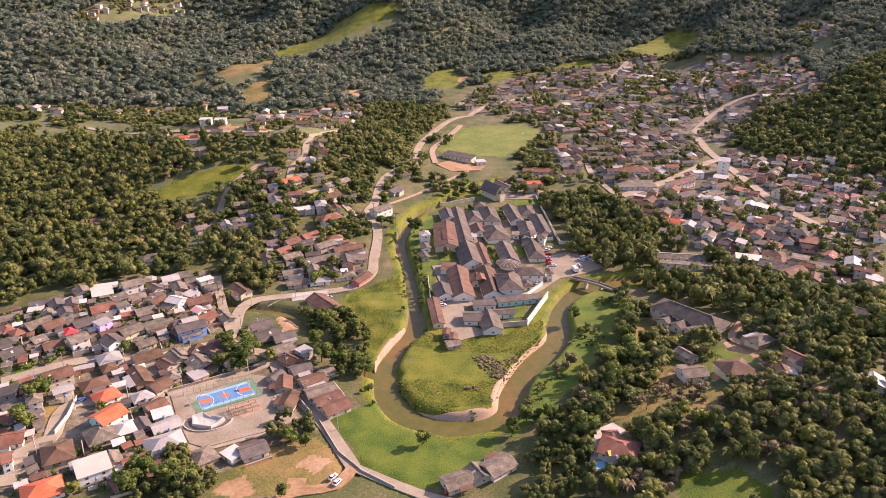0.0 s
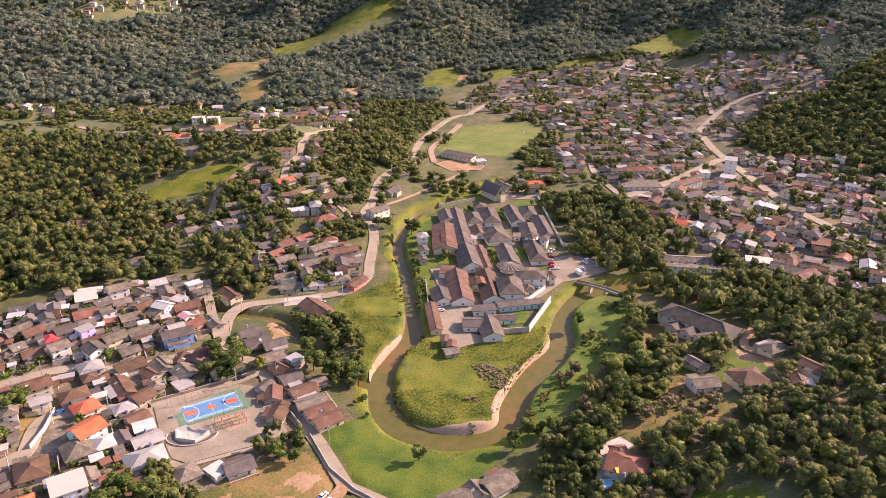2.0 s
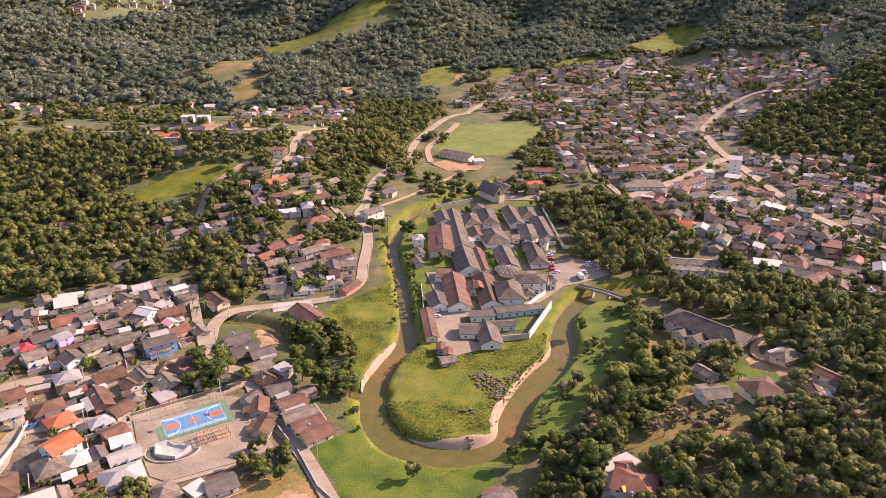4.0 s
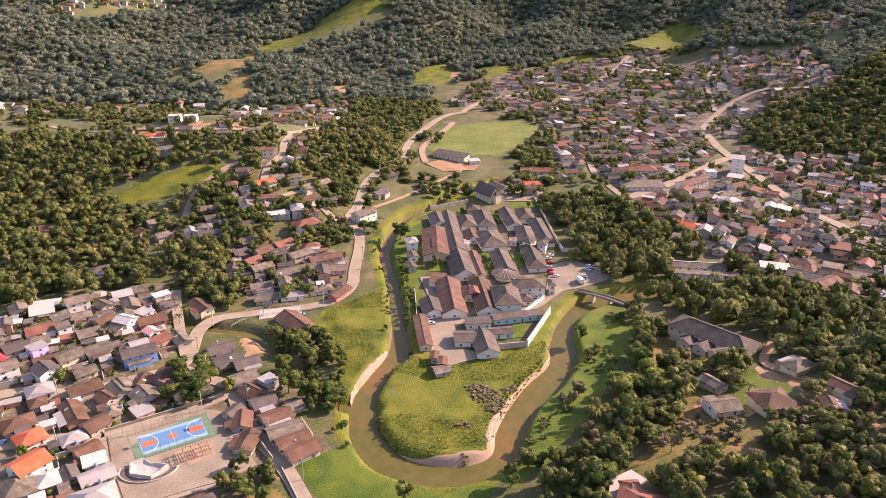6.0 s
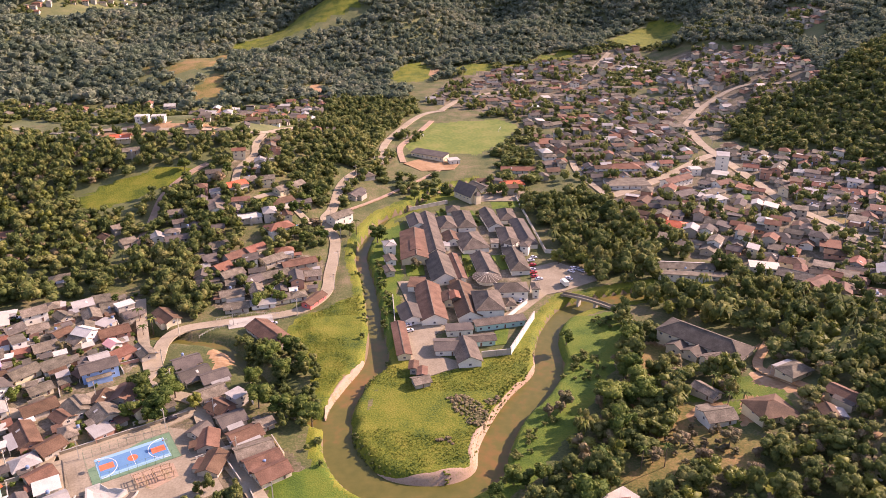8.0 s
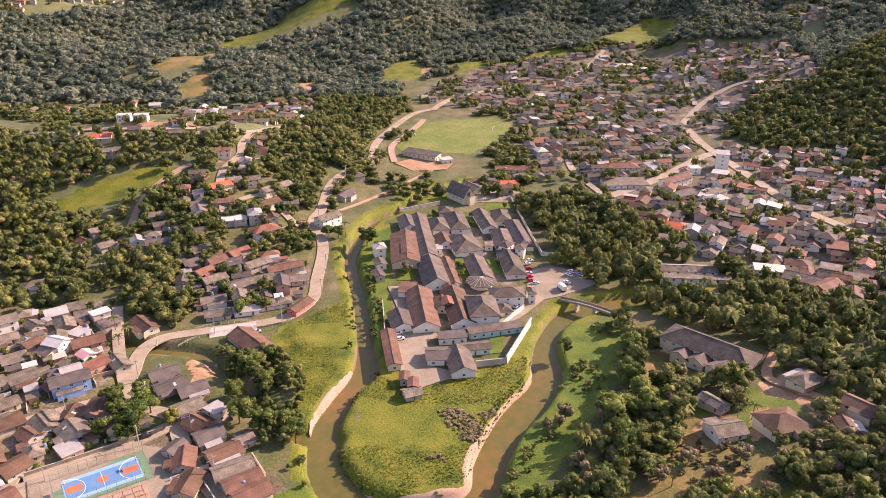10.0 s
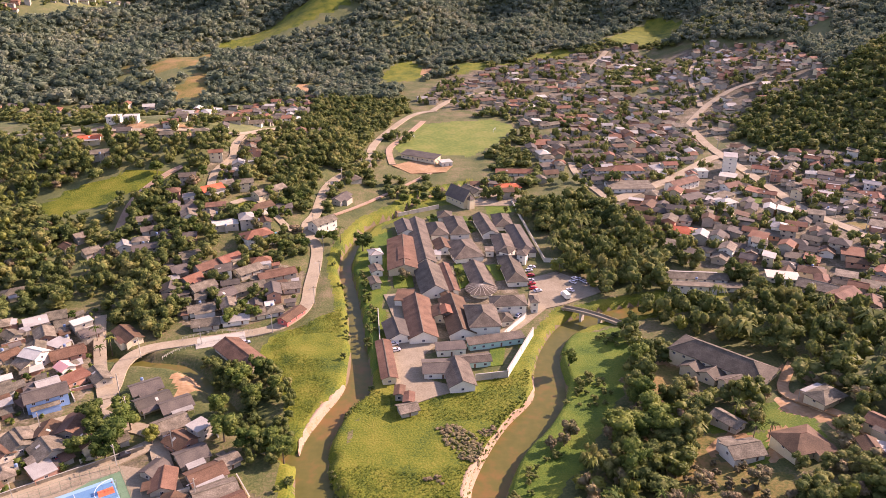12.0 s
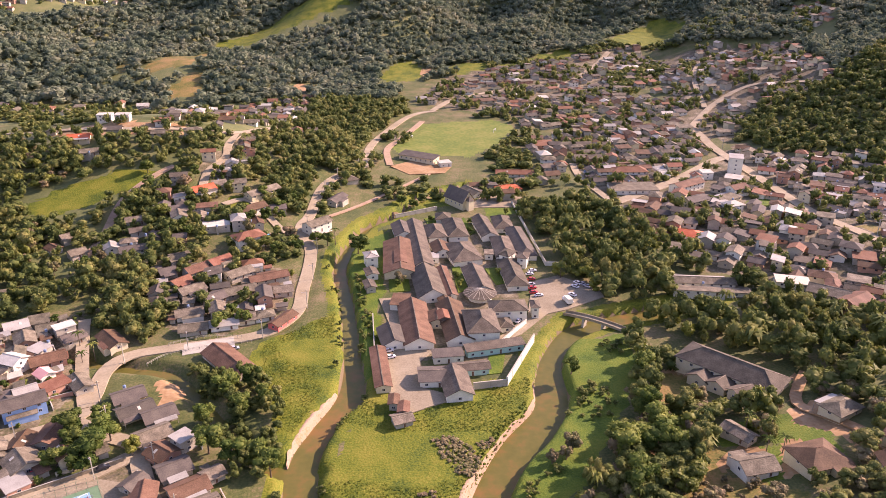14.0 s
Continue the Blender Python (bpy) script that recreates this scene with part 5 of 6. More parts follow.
slab("terrace", [(63, 259), (71, 263), (75, 257), (65, 250), (61, 237), (57, 238)], ROOFS["white"], "white paved terrace of the villa", "terrace", 0.9, 3.0)
house(68.3, 251, 5.5, 6, 7, "hip", "rust", "cream", 1, "villa_wing")
pool(63, 238.2, 8, 4.5, 15)
pool(-71.9, 496.6, 7, 3.5, 10)
ax, ay = 67.5, 240.3
awning = tagged(new("awning"), "yellow canvas awning over the villa's loft", "awning")
awning.matrix_basis = pose(ax, ay, float(height(ax, ay)) + 3.9, 0, 0, 10)
child("canvas", Build().add([(-3.2, -1.1, 0), (3.2, -1.1, 0), (3.2, 1.1, 0.9), (-3.2, 1.1, 0.9), (-3.2, -1.1, 0.1), (3.2, -1.1, 0.1), (3.2, 1.1, 1.0), (-3.2, 1.1, 1.0)], BOX_FACES).mesh("canvas", [AWNING]), awning)
for sx in (-2.8, 2.8):
    for sy, h in ((-1.0, 0.03), (1.0, 0.85)):
        child("post", Build().box(sx - 0.06, sy - 0.06, -3.4, sx + 0.06, sy + 0.06, h).mesh("post", [STEEL]), awning)


# ---- cars ----
TYRE = material("tyre", [(0.02, 0.02, 0.02), (0.035, 0.035, 0.035)], 1, 5, rough=0.9)
PAINTS = {c: material(c + "_car_paint", [k, tuple(min(1, v * 1.1) for v in k)], 0.3, 1.0, rough=0.3, bump=0, spec=0.5) for c, k in (("white", (0.72, 0.72, 0.71)), ("silver", (0.42, 0.43, 0.44)), ("red", (0.50, 0.03, 0.03)), ("black", (0.025, 0.025, 0.03)), ("blue", (0.05, 0.12, 0.32)), ("grey", (0.16, 0.165, 0.17)))}
BODY = [(-2.1, 0.35), (-2.1, 0.85), (-1.95, 0.98), (0.95, 0.98), (2.0, 0.82), (2.1, 0.35)]
CABIN = [(-1.75, 0.97), (-1.3, 1.45), (0.25, 1.47), (1.05, 0.97)]


def profile(points, half, pinch=0.0):
    n = len(points)
    v = [(x, -half + pinch * (z > 1.2), z) for x, z in points] + [(x, half - pinch * (z > 1.2), z) for x, z in points]
    return v, [tuple(range(n)), tuple(range(2 * n - 1, n - 1, -1))] + [(i, n + i, n + (i + 1) % n, (i + 1) % n) for i in range(n)]


def wheel_mesh():
    n = 12
    v = [(0.32 * math.cos(6.2832 * k / n), s, 0.32 * math.sin(6.2832 * k / n)) for s in (-0.11, 0.11) for k in range(n)]
    return mesh("wheel", v, [tuple(range(n)), tuple(range(2 * n - 1, n - 1, -1))] + [(k, n + k, n + (k + 1) % n, (k + 1) % n) for k in range(n)], [TYRE])


WHEEL = wheel_mesh()
CABIN_MESH = mesh("cabin", *profile(CABIN, 0.76, 0.12), [GLASS])
ROOF_PANEL = {c: Build().box(-1.28, -0.62, 1.46, 0.22, 0.62, 1.52).mesh("roof_panel", [m]) for c, m in PAINTS.items()}
CAR_BODY = {c: mesh("body", *profile(BODY, 0.86), [m]) for c, m in PAINTS.items()}


def car(x, y, turn, colour, lift=0.4):
    ob = tagged(new("car"), f"small {colour} car parked on pale paving", "car")
    ob.matrix_basis = pose(x, y, float(height(x, y)) + lift, 0, 0, turn)
    child("body", CAR_BODY[colour], ob)
    child("cabin", CABIN_MESH, ob)
    child("roof_panel", ROOF_PANEL[colour], ob)
    for sx in (-1.3, 1.3):
        for sy in (-0.78, 0.78):
            child("wheel", WHEEL, ob, pose(sx, sy, 0.32))


for k, (x, y) in enumerate([(68, 457), (68, 451), (67, 445), (67, 441), (67, 436), (70, 461), (69, 433)]):
    car(x, y, 15, ("white", "red", "silver", "red", "red", "white", "white")[k])
for k, (x, y) in enumerate([(90, 446), (92, 445), (88, 442), (85, 433), (82, 426), (94, 442), (56, 408), (55, 411)]):
    car(x, y, 130 if k < 6 else 60, ("white", "silver", "white", "white", "grey", "silver", "white", "white")[k])
for k, (x, y) in enumerate([(-1, 384), (0, 379)]):
    car(x, y, 20, "white")
for x, y, turn, colour in ((-65, 388, 20, "silver"), (-84, 325, 110, "white"), (-91, 313, 32, "black"), (-131, 340, 20, "white"), (-113, 313, 110, "red"), (-112, 314, 110, "white"),
                           (-172, 294, 10, "white"), (-42, 235, 55, "white"), (-40, 232, 60, "white"), (6, 228, 20, "red"), (3, 227, 25, "red"), (12, 232, 15, "silver"), (-186, 390, 20, "white"), (-161, 285, 60, "blue"), (151, 254, 20, "white")):
    car(x, y, turn, colour, 0.3)
# lorry by the plaza
lx, ly = 81.2, 425.5
lorry = tagged(new("lorry"), "white box lorry parked on the plaza", "lorry")
lorry.matrix_basis = pose(lx, ly, float(height(lx, ly)) + 0.4, 0, 0, 105)
child("cargo_box", Build().box(-3.2, -1.15, 0.9, 1.6, 1.15, 3.3).mesh("cargo_box", [WHITE]), lorry)
child("cab", mesh("cab", *profile([(1.75, 0.5), (1.75, 2.4), (2.7, 2.4), (3.3, 1.5), (3.4, 0.5)], 1.1), [PAINTS["white"]]), lorry)
child("chassis", Build().box(-3.1, -0.5, 0.5, 3.2, 0.5, 0.9).mesh("chassis", [TYRE]), lorry)
for sx in (-2.2, 2.5):
    for sy in (-0.95, 0.95):
        child("wheel", WHEEL, lorry, Matrix.Translation((sx, sy, 0.45)) @ Matrix.Diagonal((1.4, 1.6, 1.4, 1)))


# ---- utility poles ----
POLE = Build().box(-0.14, -0.14, -0.5, 0.14, 0.14, 9.0).mesh("pole", [CONCRETE])
ARM = Build().box(-1.0, -0.06, 8.3, 1.0, 0.06, 8.45).mesh("crossarm", [TIMBER])
LAMP_ARM = Build().box(0, -0.05, 7.4, 1.8, 0.05, 7.5).mesh("lamp_arm", [STEEL])
LAMP_HEAD = Build().box(1.6, -0.14, 7.32, 2.3, 0.14, 7.44).mesh("lamp_head", [STEEL])


def poles(line, gap, off, seed):
    pts = spline(line, 1.0)
    d = np.gradient(pts, axis=0)
    for i in range(int(gap / 2), len(pts), int(gap)):
        n = d[i] / np.hypot(*d[i])
        x, y = pts[i] + np.array((-n[1], n[0])) * off
        ob = tagged(new("utility_pole"), "concrete utility pole with a crossarm and street lamp", "utility pole", "poles along the streets")
        ob.matrix_basis = pose(x, y, float(height(x, y)), 0, 0, math.degrees(math.atan2(n[1], n[0])) - (90 if off > 0 else -90))
        child("pole", POLE, ob)
        child("crossarm", ARM, ob)
        child("lamp_arm", LAMP_ARM, ob)
        child("lamp_head", LAMP_HEAD, ob)


for k in (0, 1, 2, 6, 9):
    poles(ROADS[k][0][::4], 28, ROADS[k][1] / 2 + 0.6, k)
run_wall([(-125, 293), (-102, 307), (-86, 317)], 1.4, 0.2, PAVED, "low pale wall beside the street")
run_wall([(-53, 272), (-42, 251), (-31, 239), (-18, 230)], 0.7, 0.25, CONCRETE, "low concrete kerb wall of the lane")
run_wall([(-203, 316), (-200, 326), (-193, 329)], 1.8, 0.2, WHITE, "white garden wall")
run_wall([(-162, 262), (-162, 274), (-164, 287)], 1.8, 0.2, WHITE, "white garden wall")
run_wall([(-79, 310), (-67, 291), (-57, 276)], 1.8, 0.2, GREYWALL, "grey garden wall along the street")


def fill(outline, turn, step, depth, roofs, walls, seed, jitter=0.25, skip=0.1, floors=1, clear=0.8, size=(6.5, 10.5, 5.5, 8.5)):
    """Rows of houses over a quarter, clear of the streets and of the houses that stand there already."""
    rnd = random.Random(seed)
    poly = np.array(outline, float)
    mid = poly.mean(0)
    c, s = math.cos(radians(turn)), math.sin(radians(turn))
    reach = np.hypot(*(poly - mid).T).max()
    for row in np.arange(-reach, reach, depth):
        for col in np.arange(-reach, reach, step):
            u, v = col + rnd.uniform(-jitter, jitter) * step, row + rnd.uniform(-jitter, jitter) * depth
            x, y = mid[0] + u * c - v * s, mid[1] + u * s + v * c
            if rnd.random() < skip or not inside(np.array([x]), np.array([y]), poly)[0]:
                continue
            w, d = rnd.uniform(*size[:2]) * (1.45 if rnd.random() < 0.16 else 1), rnd.uniform(*size[2:])
            r = math.hypot(w, d) / 2
            if any(math.hypot(x - a, y - b) < clear * (q + r) for a, b, q in PLACES):
                continue
            if any(away(np.array([x]), np.array([y]), line)[0] < width / 2 + max(d, w * 0.7) / 2 + (0.5 if y < 480 else 1.2) for line, width in ROADS):
                continue
            yield x, y, w, turn + rnd.choice((0, 90)) + rnd.gauss(0, 5), d, rnd.choice(("gable", "gable", "gable", "hip", "shed")), rnd.choice(roofs), rnd.choice(walls), 2 if rnd.random() < 0.2 * floors else 1


TOWN_ROOFS = ("grey", "grey", "dark", "brown", "dark", "rust", "grey", "pale", "brown", "slate", "grey", "dark")
TOWN_WALLS = ("cream", "white", "bare", "bare", "bare", "brick")
QUARTERS = [
    ([(-238, 360), (-202, 385), (-139, 421), (-118, 365), (-129, 332), (-160, 317), (-176, 294), (-195, 281)], 30, 10.0, 9.4, 1),
    ([(-128, 329), (-110, 335), (-84, 320), (-125, 295), (-167, 289), (-158, 312)], 33, 10.0, 9.4, 2),
    ([(-193, 277), (-169, 289), (-126, 290), (-104, 251), (-114, 230), (-152, 223), (-164, 223)], 33, 10.0, 9.4, 3),
    ([(-118, 467), (-69, 467), (-46, 458), (-49, 417), (-74, 401), (-95, 404), (-120, 445)], 15, 9.2, 8.6, 4),
    ([(-126, 571), (-110, 642), (-87, 795), (-66, 693), (-97, 689), (-98, 558)], 10, 11.5, 10.5, 5),
    ([(-156, 470), (-149, 517), (-124, 498), (-131, 460)], 20, 11.5, 10.5, 6),
    ([(-141, 538), (-119, 583), (-97, 552), (-70, 560), (-59, 514), (-87, 487), (-117, 482)], 15, 10.5, 9.6, 7),
]
for outline, turn, step, depth, seed in QUARTERS:
    for args in fill(outline, turn, step, depth, TOWN_ROOFS, TOWN_WALLS, seed, 0.25, 0.10, 1, 0.78 if seed != 4 else 0.70):
        house(*args)

# sheds and lean-tos in the yards
for outline, turn, step, depth, seed in QUARTERS[:4]:
    for x, y, w, spin, d, form, roof, wall, floors in list(fill(outline, turn, 6.5, 6.5, ("grey", "dark", "rust", "pale", "brown", "white", "grey"), ("bare", "bare", "brick"), seed + 50, 0.3, 0.15, 0, 0.74, (2.8, 4.6, 2.4, 3.6))):
        house(x, y, w, spin, d, "shed", roof, wall, 1, "hut", windows=False)

FAR_QUARTERS = [
    ([(100, 705), (145, 747), (240, 764), (248, 649), (202, 597), (135, 562), (106, 634)], 5, 9.8, 9.2, 11, 0.06),
    ([(259, 682), (310, 633), (314, 513), (274, 433), (249, 511), (237, 588)], -30, 9.8, 9.2, 12, 0.06),
    ([(137, 549), (200, 589), (237, 618), (246, 503), (270, 425), (241, 372), (210, 380), (186, 456), (150, 471)], -30, 9.8, 9.2, 13, 0.06),
    ([(10, 854), (54, 974), (168, 1066), (295, 1110), (308, 1036), (186, 841), (106, 804)], 15, 11.5, 10.5, 14, 0.5),
    ([(288, 961), (356, 1049), (445, 979), (388, 786), (315, 783), (270, 717), (237, 754)], 10, 11.5, 10.5, 15, 0.3),
    ([(478, 1081), (516, 1135), (524, 1077), (499, 1005), (475, 1003)], 10, 11.5, 10.5, 16, 0.2),
    ([(-218, 794), (-95, 875), (-78, 766), (-115, 676), (-156, 634)], 5, 11.0, 10.0, 17, 0.12),
    ([(-490, 810), (-396, 838), (-240, 836), (-235, 812), (-378, 788), (-465, 770)], 5, 22, 14, 18, 0.4),
    ([(-265, 652), (-205, 632), (-150, 632), (-112, 650), (-118, 622), (-150, 606), (-195, 602), (-250, 632)], 10, 12, 10.5, 25, 0.3),
    ([(-558, 1233), (-530, 1275), (-454, 1372), (-421, 1352), (-446, 1340), (-497, 1253), (-523, 1183), (-549, 1185)], 5, 17, 15, 19, 0.25),
    ([(106, 757), (111, 842), (203, 894), (262, 835), (278, 812), (242, 766), (145, 749)], 8, 12, 11, 22, 0.2),
    ([(216, 892), (236, 984), (314, 1031), (300, 965), (255, 850)], 12, 16, 15, 23, 0.35),
    ([(305, 668), (354, 583), (300, 470), (272, 434), (306, 560)], -30, 10, 9.4, 24, 0.08),
    ([(44, 595), (106, 634), (117, 589), (69, 568)], 5, 11.5, 10.5, 20, 0.3),
    ([(-42, 573), (-24, 693), (3, 766), (8, 721), (-30, 590)], 30, 11.5, 10.5, 21, 0.4),
]
PLACES += [(231, 559, 8), (262, 492, 8)]
rnd = random.Random(77)
far_walls, far_roofs = Build(), Build()
houses_left = 115
roof_keys = list(ROOFS)
for outline, turn, step, depth, seed, skip in FAR_QUARTERS:
    for x, y, w, spin, d, form, roof, wall, floors in fill(outline, turn, step, depth, TOWN_ROOFS + TOWN_ROOFS + ("rust", "rust", "grey", "white"), TOWN_WALLS, seed, 0.42, skip, 1, 0.64):
        if houses_left and y < 640:
            houses_left -= 1
            house(x, y, w, spin, d, form, roof, wall, floors)
            continue
        PLACES.append((x, y, math.hypot(w, d) / 2))
        if d > w:
            w, d, spin = d, w, spin + 90
        z = float(height(x, y)) + 0.3
        m = pose(x, y, z, 0, 0, spin)
        tall = 2.5 * floors
        rise = {"gable": 0.42, "hip": 0.42, "shed": 0.28}[form] * d / 2
        k = list(WALLS).index(wall)
        far_walls.box(-w / 2, -d / 2, -3, w / 2, d / 2, tall, which=k, m=m)
        if form == "gable":
            for sx in (-1, 1):
                e = sx * w / 2
                far_walls.add([(e, -d / 2, tall), (e, d / 2, tall), (e, 0, tall + rise)], [(0, 1, 2)], k, m)
        for floor in range(floors):
            for u in (-w / 4, w / 4):
                far_walls.box(u - 0.6, -d / 2 - 0.04, 1 + 2.5 * floor, u + 0.6, -d / 2 + 0.1, 2.1 + 2.5 * floor, which=len(WALLS), m=m)
        q = roof_mesh(form, w, d, rise)
        far_roofs.add(q.v, q.f, roof_keys.index(roof), m @ pose(0, 0, tall + 0.02))
far_town = tagged(new("distant_houses"), "small rendered houses of the far town quarters", "houses", kind="stuff")
child("wall", far_walls.mesh("wall", [*WALLS.values(), GLASS]), far_town)
child("roof", far_roofs.mesh("roof", list(ROOFS.values())), far_town)


# low walls round the plots of the near quarters
rnd = random.Random(9)
for x, y, r in PLACES[:230]:
    if r > 9 or y > 420 or x > -25 or rnd.random() < 0.45:
        continue
    turn = rnd.choice((31, 121)) + rnd.uniform(-4, 4)
    c, s = math.cos(radians(turn)), math.sin(radians(turn))
    u, n = r + rnd.uniform(0.2, 1.5), rnd.uniform(6, 13)
    a, b = (x + u * s - n / 2 * c, y - u * c - n / 2 * s), (x + u * s + n / 2 * c, y - u * c + n / 2 * s)
    both = np.array([a, b])
    if any(away(both[:, 0], both[:, 1], line).min() < width / 2 + 0.4 for line, width in ROADS) or any(math.hypot(px - p, py - q) < t * 0.75 for px, py in (a, b) for p, q, t in PLACES):
        continue
    run_wall([a, b], rnd.uniform(1.2, 2.0), 0.18, rnd.choice((GREYWALL, WHITE, CREAM, BRICKWALL)), "weathered rendered garden wall between plots")


# ---- trees ----
def lumps(seed, count, spread, size, facets=2):
    """A crown of uneven clumps about the origin, about 1 high and 1 wide."""
    rnd = random.Random(seed)
    v, f = [], []
    for k in range(count):
        bm = bmesh.new()
        bmesh.ops.create_icosphere(bm, subdivisions=facets, radius=1)
        a, h = rnd.uniform(0, 6.283), rnd.uniform(-0.5, 0.5)
        r = spread * math.sqrt(rnd.random()) * math.sqrt(max(0.05, 1 - h * h * 2.2))
        s = size * rnd.uniform(0.7, 1.25)
        off = Vector((rnd.uniform(0, 99), rnd.uniform(0, 99), rnd.uniform(0, 99)))
        base = len(v)
        for q in bm.verts:
            p = q.co * (1 + 0.55 * noise.noise(q.co * 2.1 + off))
            v.append((math.cos(a) * r + p.x * s, math.sin(a) * r + p.y * s, 0.5 + h * 0.62 + p.z * s * 0.8))
        f += [tuple(base + i.index for i in q.verts) for q in bm.faces]
        bm.free()
    return v, f


def leafy(seed, count, v_core, f_core, size=0.06):
    """Leaf tufts over a crown's clumps: small tilted blades that break its outline."""
    rnd = random.Random(seed)
    v, f = list(v_core), list(f_core)
    for _ in range(count):
        tri = [Vector(v_core[i]) for i in rnd.choice(f_core)]
        q = sorted((rnd.random(), rnd.random()))
        p = tri[0] * q[0] + tri[1] * (q[1] - q[0]) + tri[2] * (1 - q[1])
        out = (tri[1] - tri[0]).cross(tri[2] - tri[0]).normalized()
        p = p + out * rnd.uniform(0.0, 0.75) * size
        a = (Vector((rnd.gauss(0, 1), rnd.gauss(0, 1), rnd.gauss(0, 0.7))) + out * 0.3).normalized()
        b = (a.cross(out) + Vector((rnd.gauss(0, 0.4), rnd.gauss(0, 0.4), rnd.gauss(0, 0.4)))).normalized()
        s = size * rnd.uniform(0.6, 1.4)
        k = len(v)
        v += [tuple(p + a * s + out * s * 0.3), tuple(p - a * s * 0.6 + b * s * 0.8), tuple(p - a * s * 0.6 - b * s * 0.8)]
        f.append((k, k + 1, k + 2))
    return v, f


def fronds(seed, count):
    """The crown of a palm or bamboo clump: long drooping blades from one middle."""
    rnd = random.Random(seed)
    v, f = [], []
    for k in range(count):
        a, up = 6.2832 * k / count + rnd.uniform(-0.2, 0.2), rnd.uniform(0.05, 0.34)
        c, s, r = math.cos(a), math.sin(a), rnd.uniform(0.42, 0.58)
        base = len(v)
        v += [(0, 0, 0.62), (0.5 * r * c - 0.07 * s, 0.5 * r * s + 0.07 * c, 0.62 + up), (0.5 * r * c + 0.07 * s, 0.5 * r * s - 0.07 * c, 0.62 + up), (r * c, r * s, 0.50 + up * 0.3)]
        f += [(base, base + 1, base + 2), (base + 1, base + 3, base + 2)]
    core = lumps(seed, 1, 0.05, 0.14, 1)
    return v + list(core[0]), f + [tuple(i + len(v) for i in q) for q in core[1]]


CROWNS = [leafy(40 + k, 1100, *lumps(k, 12, 0.36, 0.17, 1), 0.048) for k in range(6)]
FAR = [leafy(160 + k, 40, *lumps(60 + k, 1, 0.05, 0.36, 1), 0.17) for k in range(10)]
MIDDLE = [leafy(140 + k, 110, *lumps(150 + k, 3, 0.28, 0.24, 1), 0.115) for k in range(8)]
HILLSIDE = [leafy(120 + k, 270, *lumps(110 + k, 5, 0.32, 0.20, 1), 0.068) for k in range(14)] + [fronds(7, 15)]
DENSE = [leafy(80 + k, 680, *lumps(90 + k, 9, 0.35, 0.17, 1), 0.044) for k in range(16)]


def trunk_mesh():
    b = Build()
    n = 7
    rings = [(0.0, 0.05), (0.12, 0.035), (0.45, 0.026), (0.75, 0.012)]
    for h, r in rings:
        b.v += [(r * math.cos(6.283 * k / n), r * math.sin(6.283 * k / n), h) for k in range(n)]
    for i in range(len(rings) - 1):
        b.f += [(i * n + k, i * n + (k + 1) % n, (i + 1) * n + (k + 1) % n, (i + 1) * n + k) for k in range(n)]
    for a, h in ((0.3, 0.3), (2.4, 0.36), (4.4, 0.42)):
        c, s = math.cos(a), math.sin(a)
        k = len(b.v)
        b.v += [(0.012 * s, -0.012 * c, h), (-0.012 * s, 0.012 * c, h), (0, 0, h + 0.03), (0.24 * c, 0.24 * s, h + 0.24)]
        b.f += [(k, k + 1, k + 3), (k + 1, k + 2, k + 3), (k + 2, k, k + 3)]
    b.w = [0] * len(b.f)
    return b.mesh("trunk", [BARK])


TRUNK = trunk_mesh()
CROWN_MESHES = {key: [mesh("crown", v, f, [mat], smooth=True) for v, f in CROWNS] for key, mat in (("green", LEAF), ("bright", BRIGHT), ("dry", DRYLEAF))}
TREE_LABELS = {"green": "leafy dark green broadleaf tree", "bright": "light yellow-green broadleaf tree", "dry": "sparse brownish dry-season tree"}


def tree(x, y, tall, wide, leaf="green", rnd=random.Random(5)):
    ob = tagged(new("tree"), TREE_LABELS[leaf], "tree")
    ob.matrix_basis = pose(x, y, level(x, y) - 0.2, 0, 0, rnd.uniform(0, 360))
    child("trunk", TRUNK, ob, Matrix.Diagonal((tall * 0.8, tall * 0.8, tall * 0.8, 1)))
    child("crown", rnd.choice(CROWN_MESHES[leaf]), ob, Matrix.Translation((0, 0, tall * 0.18)) @ Matrix.Diagonal((wide, wide, tall * 0.8, 1)))
    return ob


def free(x, y, room, roads=0.5, houses=0.9):
    """Which of the points stand clear of water, streets and houses."""
    ok = np.ones(len(x), bool)
    near = (np.abs(x) < 180) & (y > 230) & (y < 640)
    ok[near] &= ~inside(x[near], y[near], RIVER) & (away(x[near], y[near], CREEK_LINE) > 2.5)
    for line, width in ROADS:
        ok &= away(x, y, line) > width / 2 + room * roads
    for a, b, r in PLACES:
        ok &= np.hypot(x - a, y - b) > r * houses + room * 0.4
    return ok


def scatter(outline, spacing, seed, room=2.5, houses=0.9):
    rng = np.random.default_rng(seed)
    poly = np.array(outline, float)
    (x0, y0), (x1, y1) = poly.min(0), poly.max(0)
    gx, gy = np.meshgrid(np.arange(x0, x1, spacing), np.arange(y0, y1, spacing))
    x = gx.ravel() + rng.uniform(-0.45, 0.45, gx.size) * spacing
    y = gy.ravel() + rng.uniform(-0.45, 0.45, gx.size) * spacing
    keep = inside(x, y, poly)
    x, y = x[keep], y[keep]
    keep = free(x, y, room, 0.5, houses)
    return x[keep], y[keep], rng


